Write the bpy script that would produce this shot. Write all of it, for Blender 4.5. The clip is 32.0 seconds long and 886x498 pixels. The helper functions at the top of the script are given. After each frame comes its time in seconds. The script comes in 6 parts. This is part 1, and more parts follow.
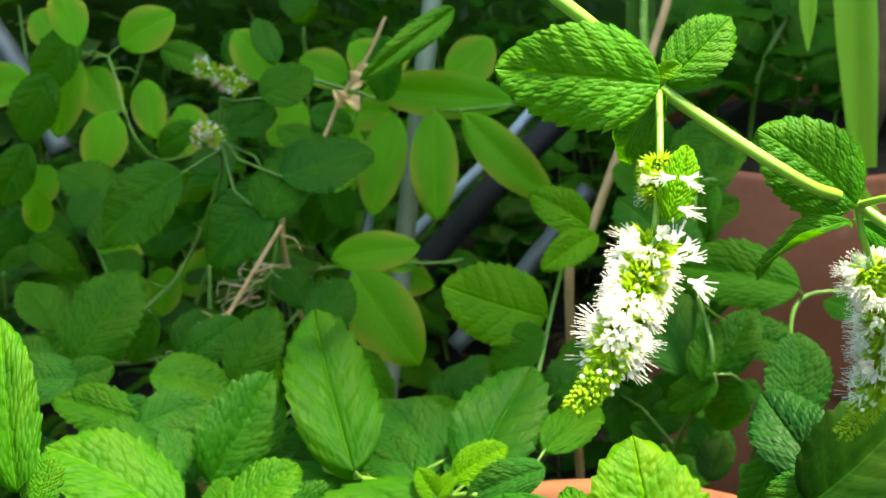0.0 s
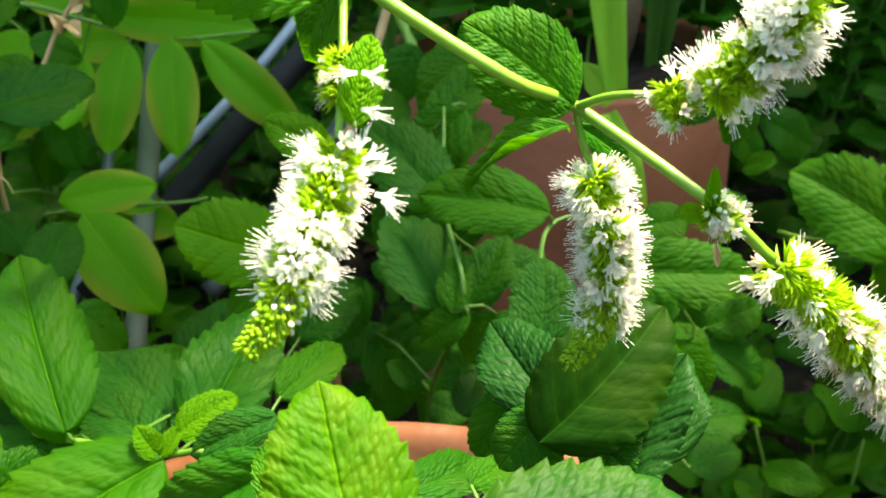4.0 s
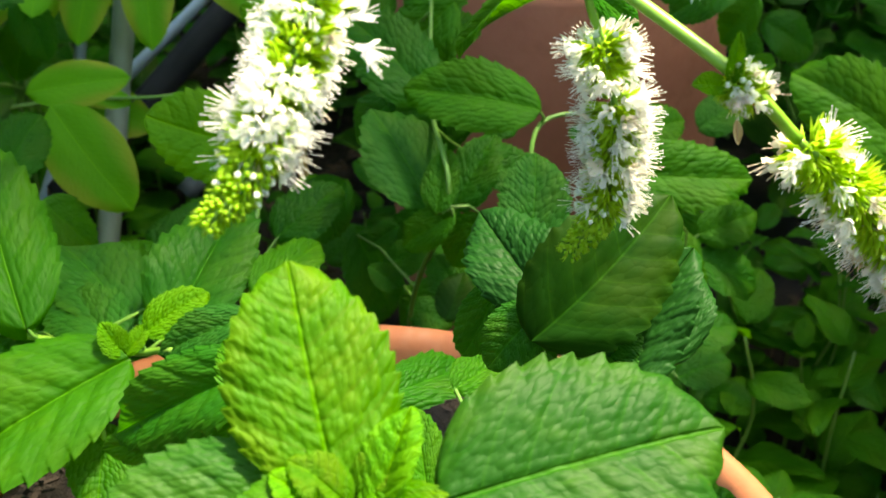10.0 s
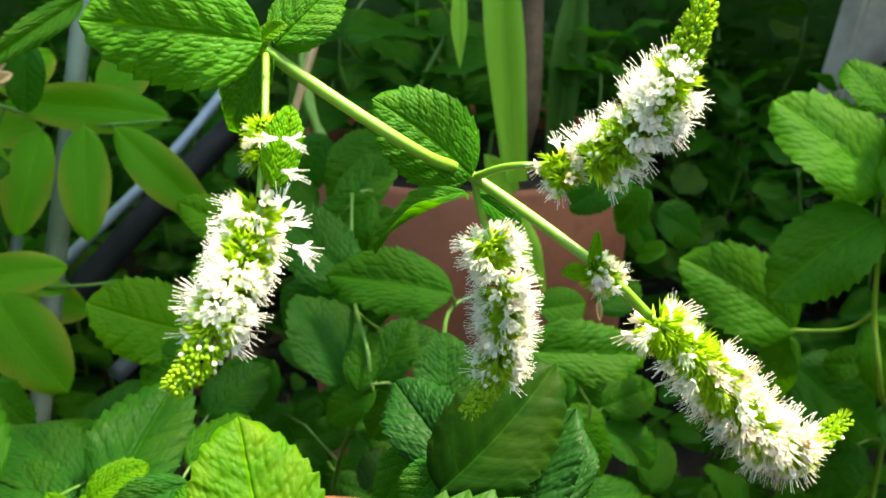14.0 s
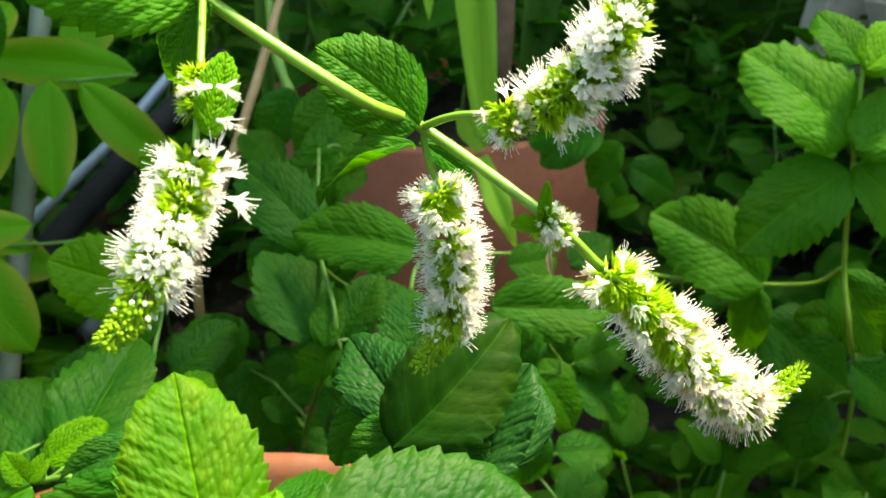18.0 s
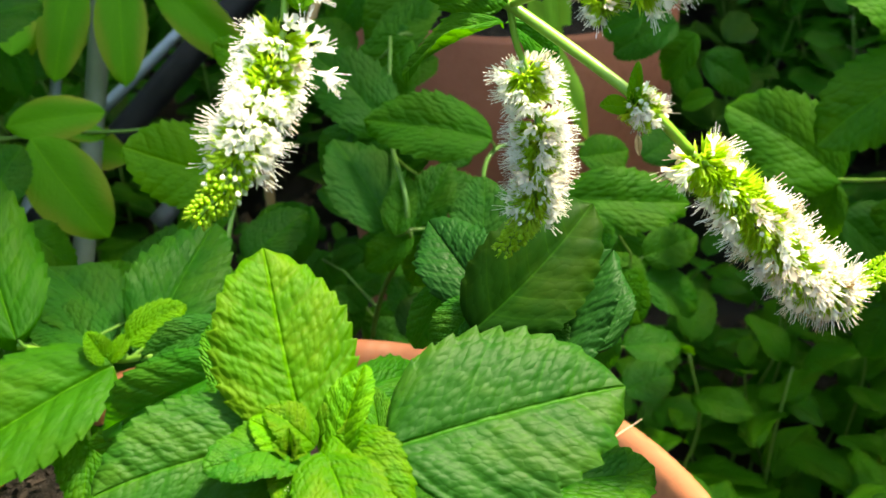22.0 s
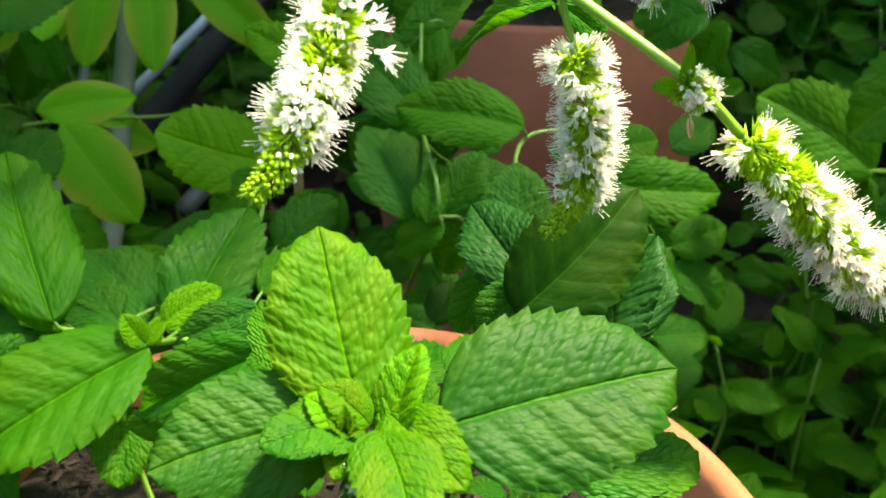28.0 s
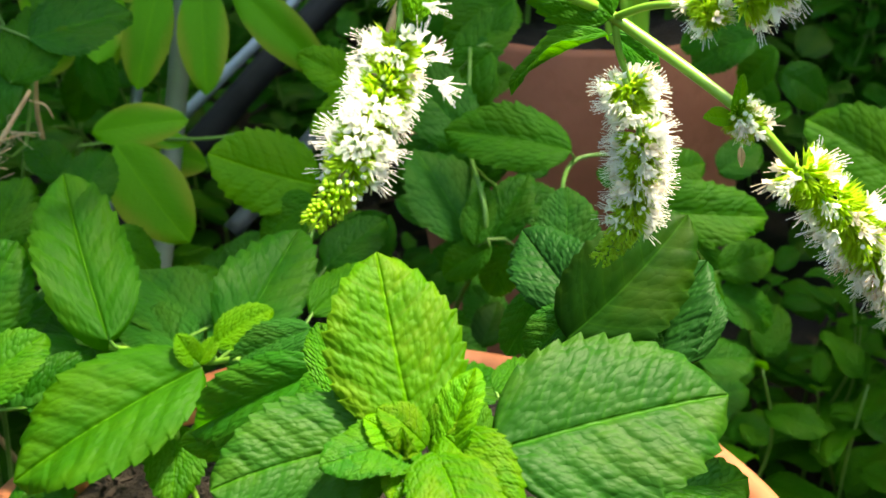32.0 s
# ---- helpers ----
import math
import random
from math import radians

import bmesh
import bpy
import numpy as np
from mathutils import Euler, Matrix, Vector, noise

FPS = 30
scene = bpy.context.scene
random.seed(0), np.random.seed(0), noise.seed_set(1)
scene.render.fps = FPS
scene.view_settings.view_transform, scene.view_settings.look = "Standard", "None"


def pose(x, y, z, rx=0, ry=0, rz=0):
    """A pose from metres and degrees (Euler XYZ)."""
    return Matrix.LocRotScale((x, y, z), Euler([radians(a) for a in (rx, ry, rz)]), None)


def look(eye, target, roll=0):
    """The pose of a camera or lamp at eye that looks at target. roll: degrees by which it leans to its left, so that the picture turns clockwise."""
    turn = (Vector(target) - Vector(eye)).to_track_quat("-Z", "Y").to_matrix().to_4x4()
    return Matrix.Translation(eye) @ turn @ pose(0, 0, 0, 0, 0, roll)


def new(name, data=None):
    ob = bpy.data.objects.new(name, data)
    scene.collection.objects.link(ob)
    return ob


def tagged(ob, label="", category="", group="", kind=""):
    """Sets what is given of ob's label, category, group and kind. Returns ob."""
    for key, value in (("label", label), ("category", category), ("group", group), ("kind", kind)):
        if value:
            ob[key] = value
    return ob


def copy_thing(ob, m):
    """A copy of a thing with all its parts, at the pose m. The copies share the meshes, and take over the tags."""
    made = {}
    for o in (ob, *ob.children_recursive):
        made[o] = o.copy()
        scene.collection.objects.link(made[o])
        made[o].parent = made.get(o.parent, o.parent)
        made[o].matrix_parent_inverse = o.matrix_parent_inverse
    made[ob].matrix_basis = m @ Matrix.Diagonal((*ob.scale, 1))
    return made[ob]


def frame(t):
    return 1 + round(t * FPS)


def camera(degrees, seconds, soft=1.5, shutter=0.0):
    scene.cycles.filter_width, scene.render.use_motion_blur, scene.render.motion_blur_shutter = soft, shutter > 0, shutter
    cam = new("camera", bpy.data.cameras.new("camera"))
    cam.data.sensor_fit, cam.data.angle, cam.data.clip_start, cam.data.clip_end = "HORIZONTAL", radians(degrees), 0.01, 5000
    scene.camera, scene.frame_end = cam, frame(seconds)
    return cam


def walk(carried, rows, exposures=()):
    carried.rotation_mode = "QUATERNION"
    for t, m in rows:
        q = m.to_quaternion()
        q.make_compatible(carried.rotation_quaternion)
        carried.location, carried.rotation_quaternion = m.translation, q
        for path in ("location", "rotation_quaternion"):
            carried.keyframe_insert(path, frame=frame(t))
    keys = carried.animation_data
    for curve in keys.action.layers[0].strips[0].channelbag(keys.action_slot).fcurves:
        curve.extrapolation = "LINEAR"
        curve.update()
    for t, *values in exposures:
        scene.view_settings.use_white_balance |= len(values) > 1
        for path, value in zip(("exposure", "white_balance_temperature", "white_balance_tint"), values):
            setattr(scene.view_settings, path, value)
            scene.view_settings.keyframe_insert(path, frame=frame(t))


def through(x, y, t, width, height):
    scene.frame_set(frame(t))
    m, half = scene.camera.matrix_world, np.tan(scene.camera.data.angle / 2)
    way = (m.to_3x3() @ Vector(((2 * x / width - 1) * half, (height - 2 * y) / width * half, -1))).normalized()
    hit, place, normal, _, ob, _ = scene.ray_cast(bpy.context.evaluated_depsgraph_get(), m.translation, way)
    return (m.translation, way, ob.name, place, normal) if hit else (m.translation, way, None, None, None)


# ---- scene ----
cam = camera(40.0, 32.0, soft=1.6)
cam.data.dof.use_dof, cam.data.dof.focus_distance, cam.data.dof.aperture_fstop = True, 0.36, 32.0
PATH = [
    (0, (-0.02794, -0.02299, 0.82994), (-0.28203, 0.86342, 0.44300), -3.644),
    (0.5, (-0.02092, -0.00288, 0.81935), (-0.26300, 0.87222, 0.40030), -4.205),
    (1, (-0.01758, 0.00476, 0.81994), (-0.25536, 0.87933, 0.39733), -4.990),
    (1.5, (-0.01590, 0.01482, 0.81199), (-0.23900, 0.87309, 0.34982), -5.376),
    (2, (-0.01639, 0.02171, 0.80927), (-0.21300, 0.88950, 0.35288), -4.769),
    (2.5, (-0.01709, 0.02365, 0.80727), (-0.18565, 0.90518, 0.36625), -3.743),
    (3, (-0.01293, 0.02475, 0.80653), (-0.14378, 0.91732, 0.37504), -2.658),
    (3.5, (-0.01095, 0.02492, 0.80546), (-0.10007, 0.92161, 0.37186), -1.598),
    (5.5, (-0.01204, 0.02873, 0.79612), (-0.08163, 0.91642, 0.34097), -0.954),
    (6, (-0.01307, 0.03264, 0.79619), (-0.08121, 0.91804, 0.33637), -0.725),
    (6.5, (-0.01381, 0.03210, 0.79132), (-0.08611, 0.91424, 0.32593), -1.018),
    (7, (-0.01244, 0.04010, 0.78691), (-0.08200, 0.91402, 0.30584), -0.627),
    (7.5, (-0.01075, 0.04482, 0.78732), (-0.09099, 0.91144, 0.29483), -1.056),
    (8, (-0.00595, 0.04683, 0.78792), (-0.09455, 0.90970, 0.29032), -1.442),
    (8.5, (-0.00554, 0.04572, 0.78694), (-0.11203, 0.90488, 0.28643), -2.142),
    (9, (-0.00768, 0.04753, 0.78715), (-0.11667, 0.90173, 0.27876), -1.985),
    (9.5, (-0.01186, 0.04965, 0.78346), (-0.09246, 0.90687, 0.27485), -0.605),
    (10, (-0.01419, 0.04947, 0.78041), (-0.07669, 0.91354, 0.28092), 0.086),
    (10.5, (-0.01693, 0.04926, 0.78055), (-0.06728, 0.91886, 0.28937), 0.661),
    (11, (-0.01909, 0.04943, 0.78016), (-0.03000, 0.93349, 0.31291), 2.112),
    (11.5, (-0.02096, 0.05294, 0.77993), (-0.00532, 0.94324, 0.32481), 2.959),
    (12, (-0.02193, 0.05119, 0.78388), (0.01296, 0.95472, 0.35677), 3.728),
    (12.5, (-0.02057, 0.03499, 0.79236), (0.00630, 0.95156, 0.39339), 3.012),
    (13, (-0.01541, 0.00729, 0.80112), (0.00116, 0.93013, 0.41631), 1.900),
    (13.5, (-0.01587, -0.00560, 0.80367), (-0.02191, 0.92247, 0.43133), 1.270),
    (14, (-0.00960, -0.00741, 0.80534), (-0.01199, 0.92433, 0.44224), 1.120),
    (14.5, (-0.00427, -0.01093, 0.80660), (0.00391, 0.92277, 0.44865), 1.148),
    (16.5, (0.00030, -0.00210, 0.80286), (0.02966, 0.92295, 0.42415), 1.449),
    (17, (0.00194, -0.00254, 0.80238), (0.01984, 0.91982, 0.41646), 1.124),
    (17.5, (0.00026, -0.00051, 0.80050), (0.01459, 0.91770, 0.40466), 1.211),
    (18, (0.00015, -0.00087, 0.80121), (0.01270, 0.91772, 0.40620), 1.167),
    (18.5, (-0.00006, -0.00034, 0.80100), (0.00642, 0.91464, 0.39756), 1.067),
    (19, (0.00000, 0.00001, 0.80000), (0.00000, 0.90631, 0.37738), 1.066),
    (19.5, (-0.00335, -0.00137, 0.79949), (-0.02341, 0.89159, 0.34981), 0.786),
    (20, (-0.00397, -0.00131, 0.79776), (-0.02757, 0.88410, 0.33354), 0.797),
    (20.5, (-0.00590, -0.00063, 0.79637), (-0.03281, 0.87970, 0.32277), 0.834),
    (21, (-0.00573, 0.00016, 0.79547), (-0.03161, 0.88141, 0.32353), 0.821),
    (21.5, (-0.00638, -0.00036, 0.79511), (-0.03363, 0.88042, 0.32238), 0.909),
    (22, (-0.00645, -0.00025, 0.79604), (-0.04201, 0.88073, 0.32424), 0.551),
    (22.5, (-0.00878, -0.00379, 0.79741), (-0.05845, 0.88046, 0.33303), 0.277),
    (23, (-0.01164, -0.00479, 0.79778), (-0.06586, 0.87920, 0.33343), 0.234),
    (23.5, (-0.01255, -0.00491, 0.79704), (-0.06570, 0.88020, 0.33470), 0.231),
    (24, (-0.01274, -0.00466, 0.79663), (-0.06523, 0.88032, 0.33398), 0.319),
    (24.5, (-0.01384, -0.00352, 0.79438), (-0.06089, 0.88341, 0.33489), 0.514),
    (25, (-0.01441, -0.00169, 0.79473), (-0.05937, 0.88403, 0.33271), 0.611),
    (25.5, (-0.01550, -0.00196, 0.79374), (-0.05974, 0.88383, 0.33177), 0.721),
    (27.5, (-0.01485, -0.00189, 0.79231), (-0.06428, 0.87746, 0.31870), 0.607),
    (28, (-0.01527, -0.00183, 0.79332), (-0.06380, 0.87530, 0.31552), 0.690),
    (28.5, (-0.01696, 0.00196, 0.79086), (-0.07555, 0.87079, 0.29922), 0.633),
    (29, (-0.02562, 0.00157, 0.78933), (-0.08483, 0.87553, 0.30695), 0.930),
    (29.5, (-0.03322, -0.00079, 0.78894), (-0.07969, 0.87964, 0.31706), 1.638),
    (30, (-0.03028, -0.00218, 0.79189), (-0.07669, 0.87892, 0.32123), 1.396),
    (30.5, (-0.02895, -0.00509, 0.79162), (-0.08402, 0.87777, 0.32524), 1.108),
    (31, (-0.02558, -0.00504, 0.79427), (-0.09069, 0.87709, 0.32779), 0.833),
    (31.5, (-0.02237, -0.00619, 0.79519), (-0.09476, 0.87681, 0.33142), 0.431),
    (32, (-0.01802, -0.00711, 0.79767), (-0.10208, 0.87498, 0.33414), 0.038),
]
EXPOSURES = [(0, 2.98, 8800, 2), (3, 2.9, 8800, 2), (7, 2.75, 8800, 2), (12, 2.75, 8800, 2), (20, 2.7, 8800, 2), (25, 2.75, 8800, 2), (32, 2.78, 8800, 2)]

walk(cam, [(t, look(eye, target, roll)) for t, eye, target, roll in PATH], EXPOSURES)

# ---- light ----
SUN_ELEV, SUN_AZ = radians(68), radians(66)  # azimuth from +y towards +x
world = bpy.data.worlds.new("world")
scene.world = world
world.use_nodes = True
wn, wl = world.node_tree.nodes, world.node_tree.links
sky = wn.new("ShaderNodeTexSky")
sky.sky_type, sky.sun_disc, sky.sun_elevation, sky.sun_rotation = "NISHITA", False, SUN_ELEV, SUN_AZ
wn["Background"].inputs["Strength"].default_value = 0.125
wl.new(sky.outputs[0], wn["Background"].inputs["Color"])
sun = new("sun", bpy.data.lights.new("sun", "SUN"))
sun.data.energy, sun.data.angle, sun.data.color = 3.4, radians(7), (1.0, 0.96, 0.88)
sun_way = Vector((math.sin(SUN_AZ) * math.cos(SUN_ELEV), math.cos(SUN_AZ) * math.cos(SUN_ELEV), math.sin(SUN_ELEV)))
sun.matrix_world = look(sun_way * 6, (0, 0, 0))


# ---- materials ----
class Nodes:
    """A short way to write a node material."""

    def __init__(self, name):
        self.mat = bpy.data.materials.new(name)
        self.mat.use_nodes = True
        self.t = self.mat.node_tree
        self.t.nodes.clear()
        self.out = self.t.nodes.new("ShaderNodeOutputMaterial")

    def put(self, node, slot, value):
        if value is None:
            return
        if hasattr(value, "is_output"):
            self.t.links.new(value, node.inputs[slot])
        else:
            node.inputs[slot].default_value = value

    def math(self, op, a, b=None, c=None):
        n = self.t.nodes.new("ShaderNodeMath")
        n.operation = op
        for k, v in enumerate((a, b, c)):
            self.put(n, k, v)
        return n.outputs[0]

    def mix(self, f, a, b, kind="MIX"):
        n = self.t.nodes.new("ShaderNodeMix")
        n.data_type, n.blend_type = "RGBA", kind
        self.put(n, 0, f), self.put(n, 6, a), self.put(n, 7, b)
        return n.outputs[2]

    def noise(self, scale, detail=4.0, coord=None, rough=0.55):
        n = self.t.nodes.new("ShaderNodeTexNoise")
        self.put(n, "Scale", scale), self.put(n, "Detail", detail), self.put(n, "Roughness", rough), self.put(n, "Vector", coord)
        return n.outputs[0]

    def voronoi(self, scale, coord=None, feature="F1", out=0, flat=False):
        n = self.t.nodes.new("ShaderNodeTexVoronoi")
        n.feature, n.voronoi_dimensions = feature, "2D" if flat else "3D"
        n.inputs["Randomness"].default_value = 0.75 if flat else 1.0
        self.put(n, "Scale", scale), self.put(n, "Vector", coord)
        return n.outputs[out]

    def ramp(self, f, lo, hi, a=0.0, b=1.0):
        n = self.t.nodes.new("ShaderNodeMapRange")
        n.interpolation_type = "SMOOTHSTEP"
        for k, v in enumerate((f, lo, hi, a, b)):
            self.put(n, k, v)
        return n.outputs[0]

    def coord(self, which):
        return self.t.nodes.new("ShaderNodeTexCoord").outputs[which]

    def bump(self, height, strength, distance):
        n = self.t.nodes.new("ShaderNodeBump")
        self.put(n, "Height", height), self.put(n, "Strength", strength), self.put(n, "Distance", distance)
        return n.outputs[0]

    def surface(self, color, rough=0.5, normal=None, metal=0.0, spec=0.5, glow_through=0.0, through=None):
        p = self.t.nodes.new("ShaderNodeBsdfPrincipled")
        self.put(p, "Base Color", color), self.put(p, "Roughness", rough), self.put(p, "Metallic", metal)
        self.put(p, "Specular IOR Level", spec), self.put(p, "Normal", normal)
        last = p.outputs[0]
        if glow_through:
            tr = self.t.nodes.new("ShaderNodeBsdfTranslucent")
            self.put(tr, "Color", through if through is not None else color), self.put(tr, "Normal", normal)
            mx = self.t.nodes.new("ShaderNodeMixShader")
            self.put(mx, 0, glow_through), self.put(mx, 1, last), self.put(mx, 2, tr.outputs[0])
            last = mx.outputs[0]
        self.t.links.new(last, self.out.inputs[0])
        return self.mat


def rgb(r, g, b):
    return (r, g, b, 1.0)


def leaf_material(name, dark, light, through, rough=0.5, quilt=1.0, veins=6.5, bump=0.62, edge=None, amount=0.42, spec=0.15, reach=0.0012, tan=0.15, ribs=None, cells=True):
    """A leaf blade: UV x runs across it (0.5 on the midrib), y from stalk to tip. cells: whether the puckers between the veins are relief of the surface (else the mesh has them)."""
    m = Nodes(name)
    uv = m.coord("UV")
    sep = m.t.nodes.new("ShaderNodeSeparateXYZ")
    m.put(sep, 0, uv)
    across = m.math("ABSOLUTE", m.math("SUBTRACT", m.math("MULTIPLY", sep.outputs[0], 2.0), 1.0))
    wob = m.noise(4.0, 2.0, uv)
    phase = m.math("MULTIPLY", m.math("SUBTRACT", m.math("ADD", sep.outputs[1], m.math("MULTIPLY", wob, 0.03)), m.math("MULTIPLY", m.math("POWER", across, 1.2), 0.30)), veins)
    saw = m.math("PINGPONG", phase, 0.5)
    side = m.ramp(saw, 0.0, 0.05, 1.0, 0.0)
    mid = m.ramp(across, 0.006, 0.03, 1.0, 0.0)
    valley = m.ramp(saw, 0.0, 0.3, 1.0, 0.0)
    fine = m.noise(30.0, 3.0, uv)
    info = m.t.nodes.new("ShaderNodeObjectInfo").outputs["Random"]
    blotch = m.noise(3.2, 4.0, m.coord("Object"))
    tone = m.math("ADD", m.math("MULTIPLY", info, 0.55), m.math("MULTIPLY", m.ramp(blotch, 0.35, 0.7), 0.45))
    color = m.mix(tone, dark, light)
    height = m.math("SUBTRACT", m.math("MULTIPLY", fine, 0.12), m.math("ADD", m.math("MULTIPLY", mid, 0.45), m.math("MULTIPLY", valley, 0.25 * quilt)))
    if cells:
        join = m.t.nodes.new("ShaderNodeCombineXYZ")
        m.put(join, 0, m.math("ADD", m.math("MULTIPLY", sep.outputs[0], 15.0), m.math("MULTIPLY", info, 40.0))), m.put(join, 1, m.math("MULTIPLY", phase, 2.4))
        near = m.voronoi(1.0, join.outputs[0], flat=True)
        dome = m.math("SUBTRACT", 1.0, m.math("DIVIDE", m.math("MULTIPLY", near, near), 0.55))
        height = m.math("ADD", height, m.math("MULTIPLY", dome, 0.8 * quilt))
        # Pucker tops lightened, creases between them darkened: shading put into the colour.
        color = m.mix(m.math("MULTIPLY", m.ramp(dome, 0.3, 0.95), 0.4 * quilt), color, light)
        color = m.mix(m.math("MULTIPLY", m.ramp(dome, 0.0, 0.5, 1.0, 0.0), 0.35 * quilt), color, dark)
    else:
        net = m.t.nodes.new("ShaderNodeCombineXYZ")
        m.put(net, 0, m.math("ADD", m.math("MULTIPLY", sep.outputs[0], 26.0), m.math("MULTIPLY", info, 40.0))), m.put(net, 1, m.math("MULTIPLY", phase, 4.0))
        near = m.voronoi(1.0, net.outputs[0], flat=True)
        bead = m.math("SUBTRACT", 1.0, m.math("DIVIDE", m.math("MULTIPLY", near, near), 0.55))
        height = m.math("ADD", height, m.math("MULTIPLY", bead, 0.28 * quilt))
        # Creases of the fine net get their shade in the colour.
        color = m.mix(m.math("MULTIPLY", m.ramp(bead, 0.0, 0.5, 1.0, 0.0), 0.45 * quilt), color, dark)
    # Furrows along the veins darkened: vein tint and crease shade in one colour.
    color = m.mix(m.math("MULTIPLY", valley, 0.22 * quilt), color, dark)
    color = m.mix(m.math("MULTIPLY", side, 0.45 if ribs else 0.2), color, ribs or through)
    color = m.mix(m.math("MULTIPLY", mid, 0.42), color, through)
    olive = m.math("MULTIPLY", m.ramp(m.noise(1.6, 4.0, m.coord("Object")), 0.46, 0.66), tan)
    color = m.mix(olive, color, m.mix(0.55, light, rgb(0.22, 0.22, 0.015)))
    spots = m.ramp(m.noise(60.0, 2.0, m.coord("Object")), 0.70, 0.78)
    color = m.mix(m.math("MULTIPLY", spots, 0.3), color, rgb(0.16, 0.12, 0.03))
    if edge:
        rim = m.ramp(m.math("ADD", m.math("MULTIPLY", across, 0.6), m.math("ADD", m.math("MULTIPLY", sep.outputs[1], 0.55), m.math("MULTIPLY", m.noise(2.5, 3.0, m.coord("Object")), 0.5))), 0.80, 1.12)
        color = m.mix(m.math("MULTIPLY", rim, 0.75), color, edge)
    shine = m.math("ADD", rough, m.math("MULTIPLY", fine, 0.16))
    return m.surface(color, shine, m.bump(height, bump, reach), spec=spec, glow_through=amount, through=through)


CLOSE = {}


def leaf_pair(name, *colors, **more):
    """The material of far leaves; CLOSE holds its twin for the near ones, whose mesh has the puckers."""
    mat = leaf_material(name, *colors, **more)
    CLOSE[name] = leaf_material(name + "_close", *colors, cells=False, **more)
    return mat


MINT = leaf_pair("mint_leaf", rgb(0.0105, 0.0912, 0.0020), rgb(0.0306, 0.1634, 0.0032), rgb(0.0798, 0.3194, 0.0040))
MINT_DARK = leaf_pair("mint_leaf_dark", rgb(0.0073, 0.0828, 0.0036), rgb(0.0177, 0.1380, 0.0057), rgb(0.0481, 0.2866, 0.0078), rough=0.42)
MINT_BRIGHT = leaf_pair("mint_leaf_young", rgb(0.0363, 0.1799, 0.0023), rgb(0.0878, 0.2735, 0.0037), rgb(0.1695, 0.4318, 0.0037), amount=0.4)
# Mint copy for shaded leaves: the bluish shade is put into its colour.
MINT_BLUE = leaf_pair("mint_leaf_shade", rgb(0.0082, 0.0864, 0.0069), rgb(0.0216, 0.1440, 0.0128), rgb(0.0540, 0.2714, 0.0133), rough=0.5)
# Mint copy for sunlit leaves: the yellow of the sun is in its colour.
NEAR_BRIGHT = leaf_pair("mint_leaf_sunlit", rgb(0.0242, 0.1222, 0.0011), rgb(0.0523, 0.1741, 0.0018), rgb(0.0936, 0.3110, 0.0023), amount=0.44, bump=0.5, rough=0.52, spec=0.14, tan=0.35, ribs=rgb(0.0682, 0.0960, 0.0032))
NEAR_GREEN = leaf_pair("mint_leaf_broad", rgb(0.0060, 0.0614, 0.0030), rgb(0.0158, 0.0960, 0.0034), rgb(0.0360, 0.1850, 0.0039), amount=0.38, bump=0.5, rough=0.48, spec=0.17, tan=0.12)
# Dark smooth copy of the mint leaf; the shade on it is in the colour.
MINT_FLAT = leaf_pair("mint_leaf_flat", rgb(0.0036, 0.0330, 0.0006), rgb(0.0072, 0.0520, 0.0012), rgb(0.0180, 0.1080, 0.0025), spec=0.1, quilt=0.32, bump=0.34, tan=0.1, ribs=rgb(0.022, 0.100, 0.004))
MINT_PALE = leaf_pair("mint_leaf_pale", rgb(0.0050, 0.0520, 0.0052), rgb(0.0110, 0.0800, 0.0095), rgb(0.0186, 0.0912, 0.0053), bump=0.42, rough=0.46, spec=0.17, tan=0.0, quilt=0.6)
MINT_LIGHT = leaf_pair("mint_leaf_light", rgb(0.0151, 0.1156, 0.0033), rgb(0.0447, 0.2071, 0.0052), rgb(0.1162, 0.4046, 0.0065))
SMOOTH = leaf_material("compound_leaf", rgb(0.0498, 0.2500, 0.0065), rgb(0.0946, 0.3541, 0.0097), rgb(0.2191, 0.6250, 0.0122), quilt=0.3, veins=10.0, bump=0.4, edge=rgb(0.2990, 0.2880, 0.0330), rough=0.5, amount=0.45)
SMALL = leaf_material("ground_leaf", rgb(0.0064, 0.0524, 0.0029), rgb(0.0180, 0.0923, 0.0047), rgb(0.0423, 0.1724, 0.0054), quilt=0.4, bump=0.5)
STRAP = leaf_material("strap_leaf", rgb(0.1080, 0.3080, 0.0220), rgb(0.2040, 0.4620, 0.0440), rgb(0.4080, 0.7700, 0.0660), quilt=0.05, veins=0.0, bump=0.2, amount=0.4)


def plain(name, a, b, scale, rough=0.7, bump=0.3, dist=0.002, metal=0.0, spec=0.4, glow=0.0, through=None):
    m = Nodes(name)
    co = m.coord("Object")
    n1, n2 = m.noise(scale, 5.0, co), m.noise(scale * 9, 4.0, co)
    f = m.math("ADD", m.math("MULTIPLY", m.ramp(n1, 0.3, 0.7), 0.65), m.math("MULTIPLY", n2, 0.35))
    return m.surface(m.mix(f, a, b), rough, m.bump(m.math("ADD", n1, n2), bump, dist), metal, spec, glow, through)


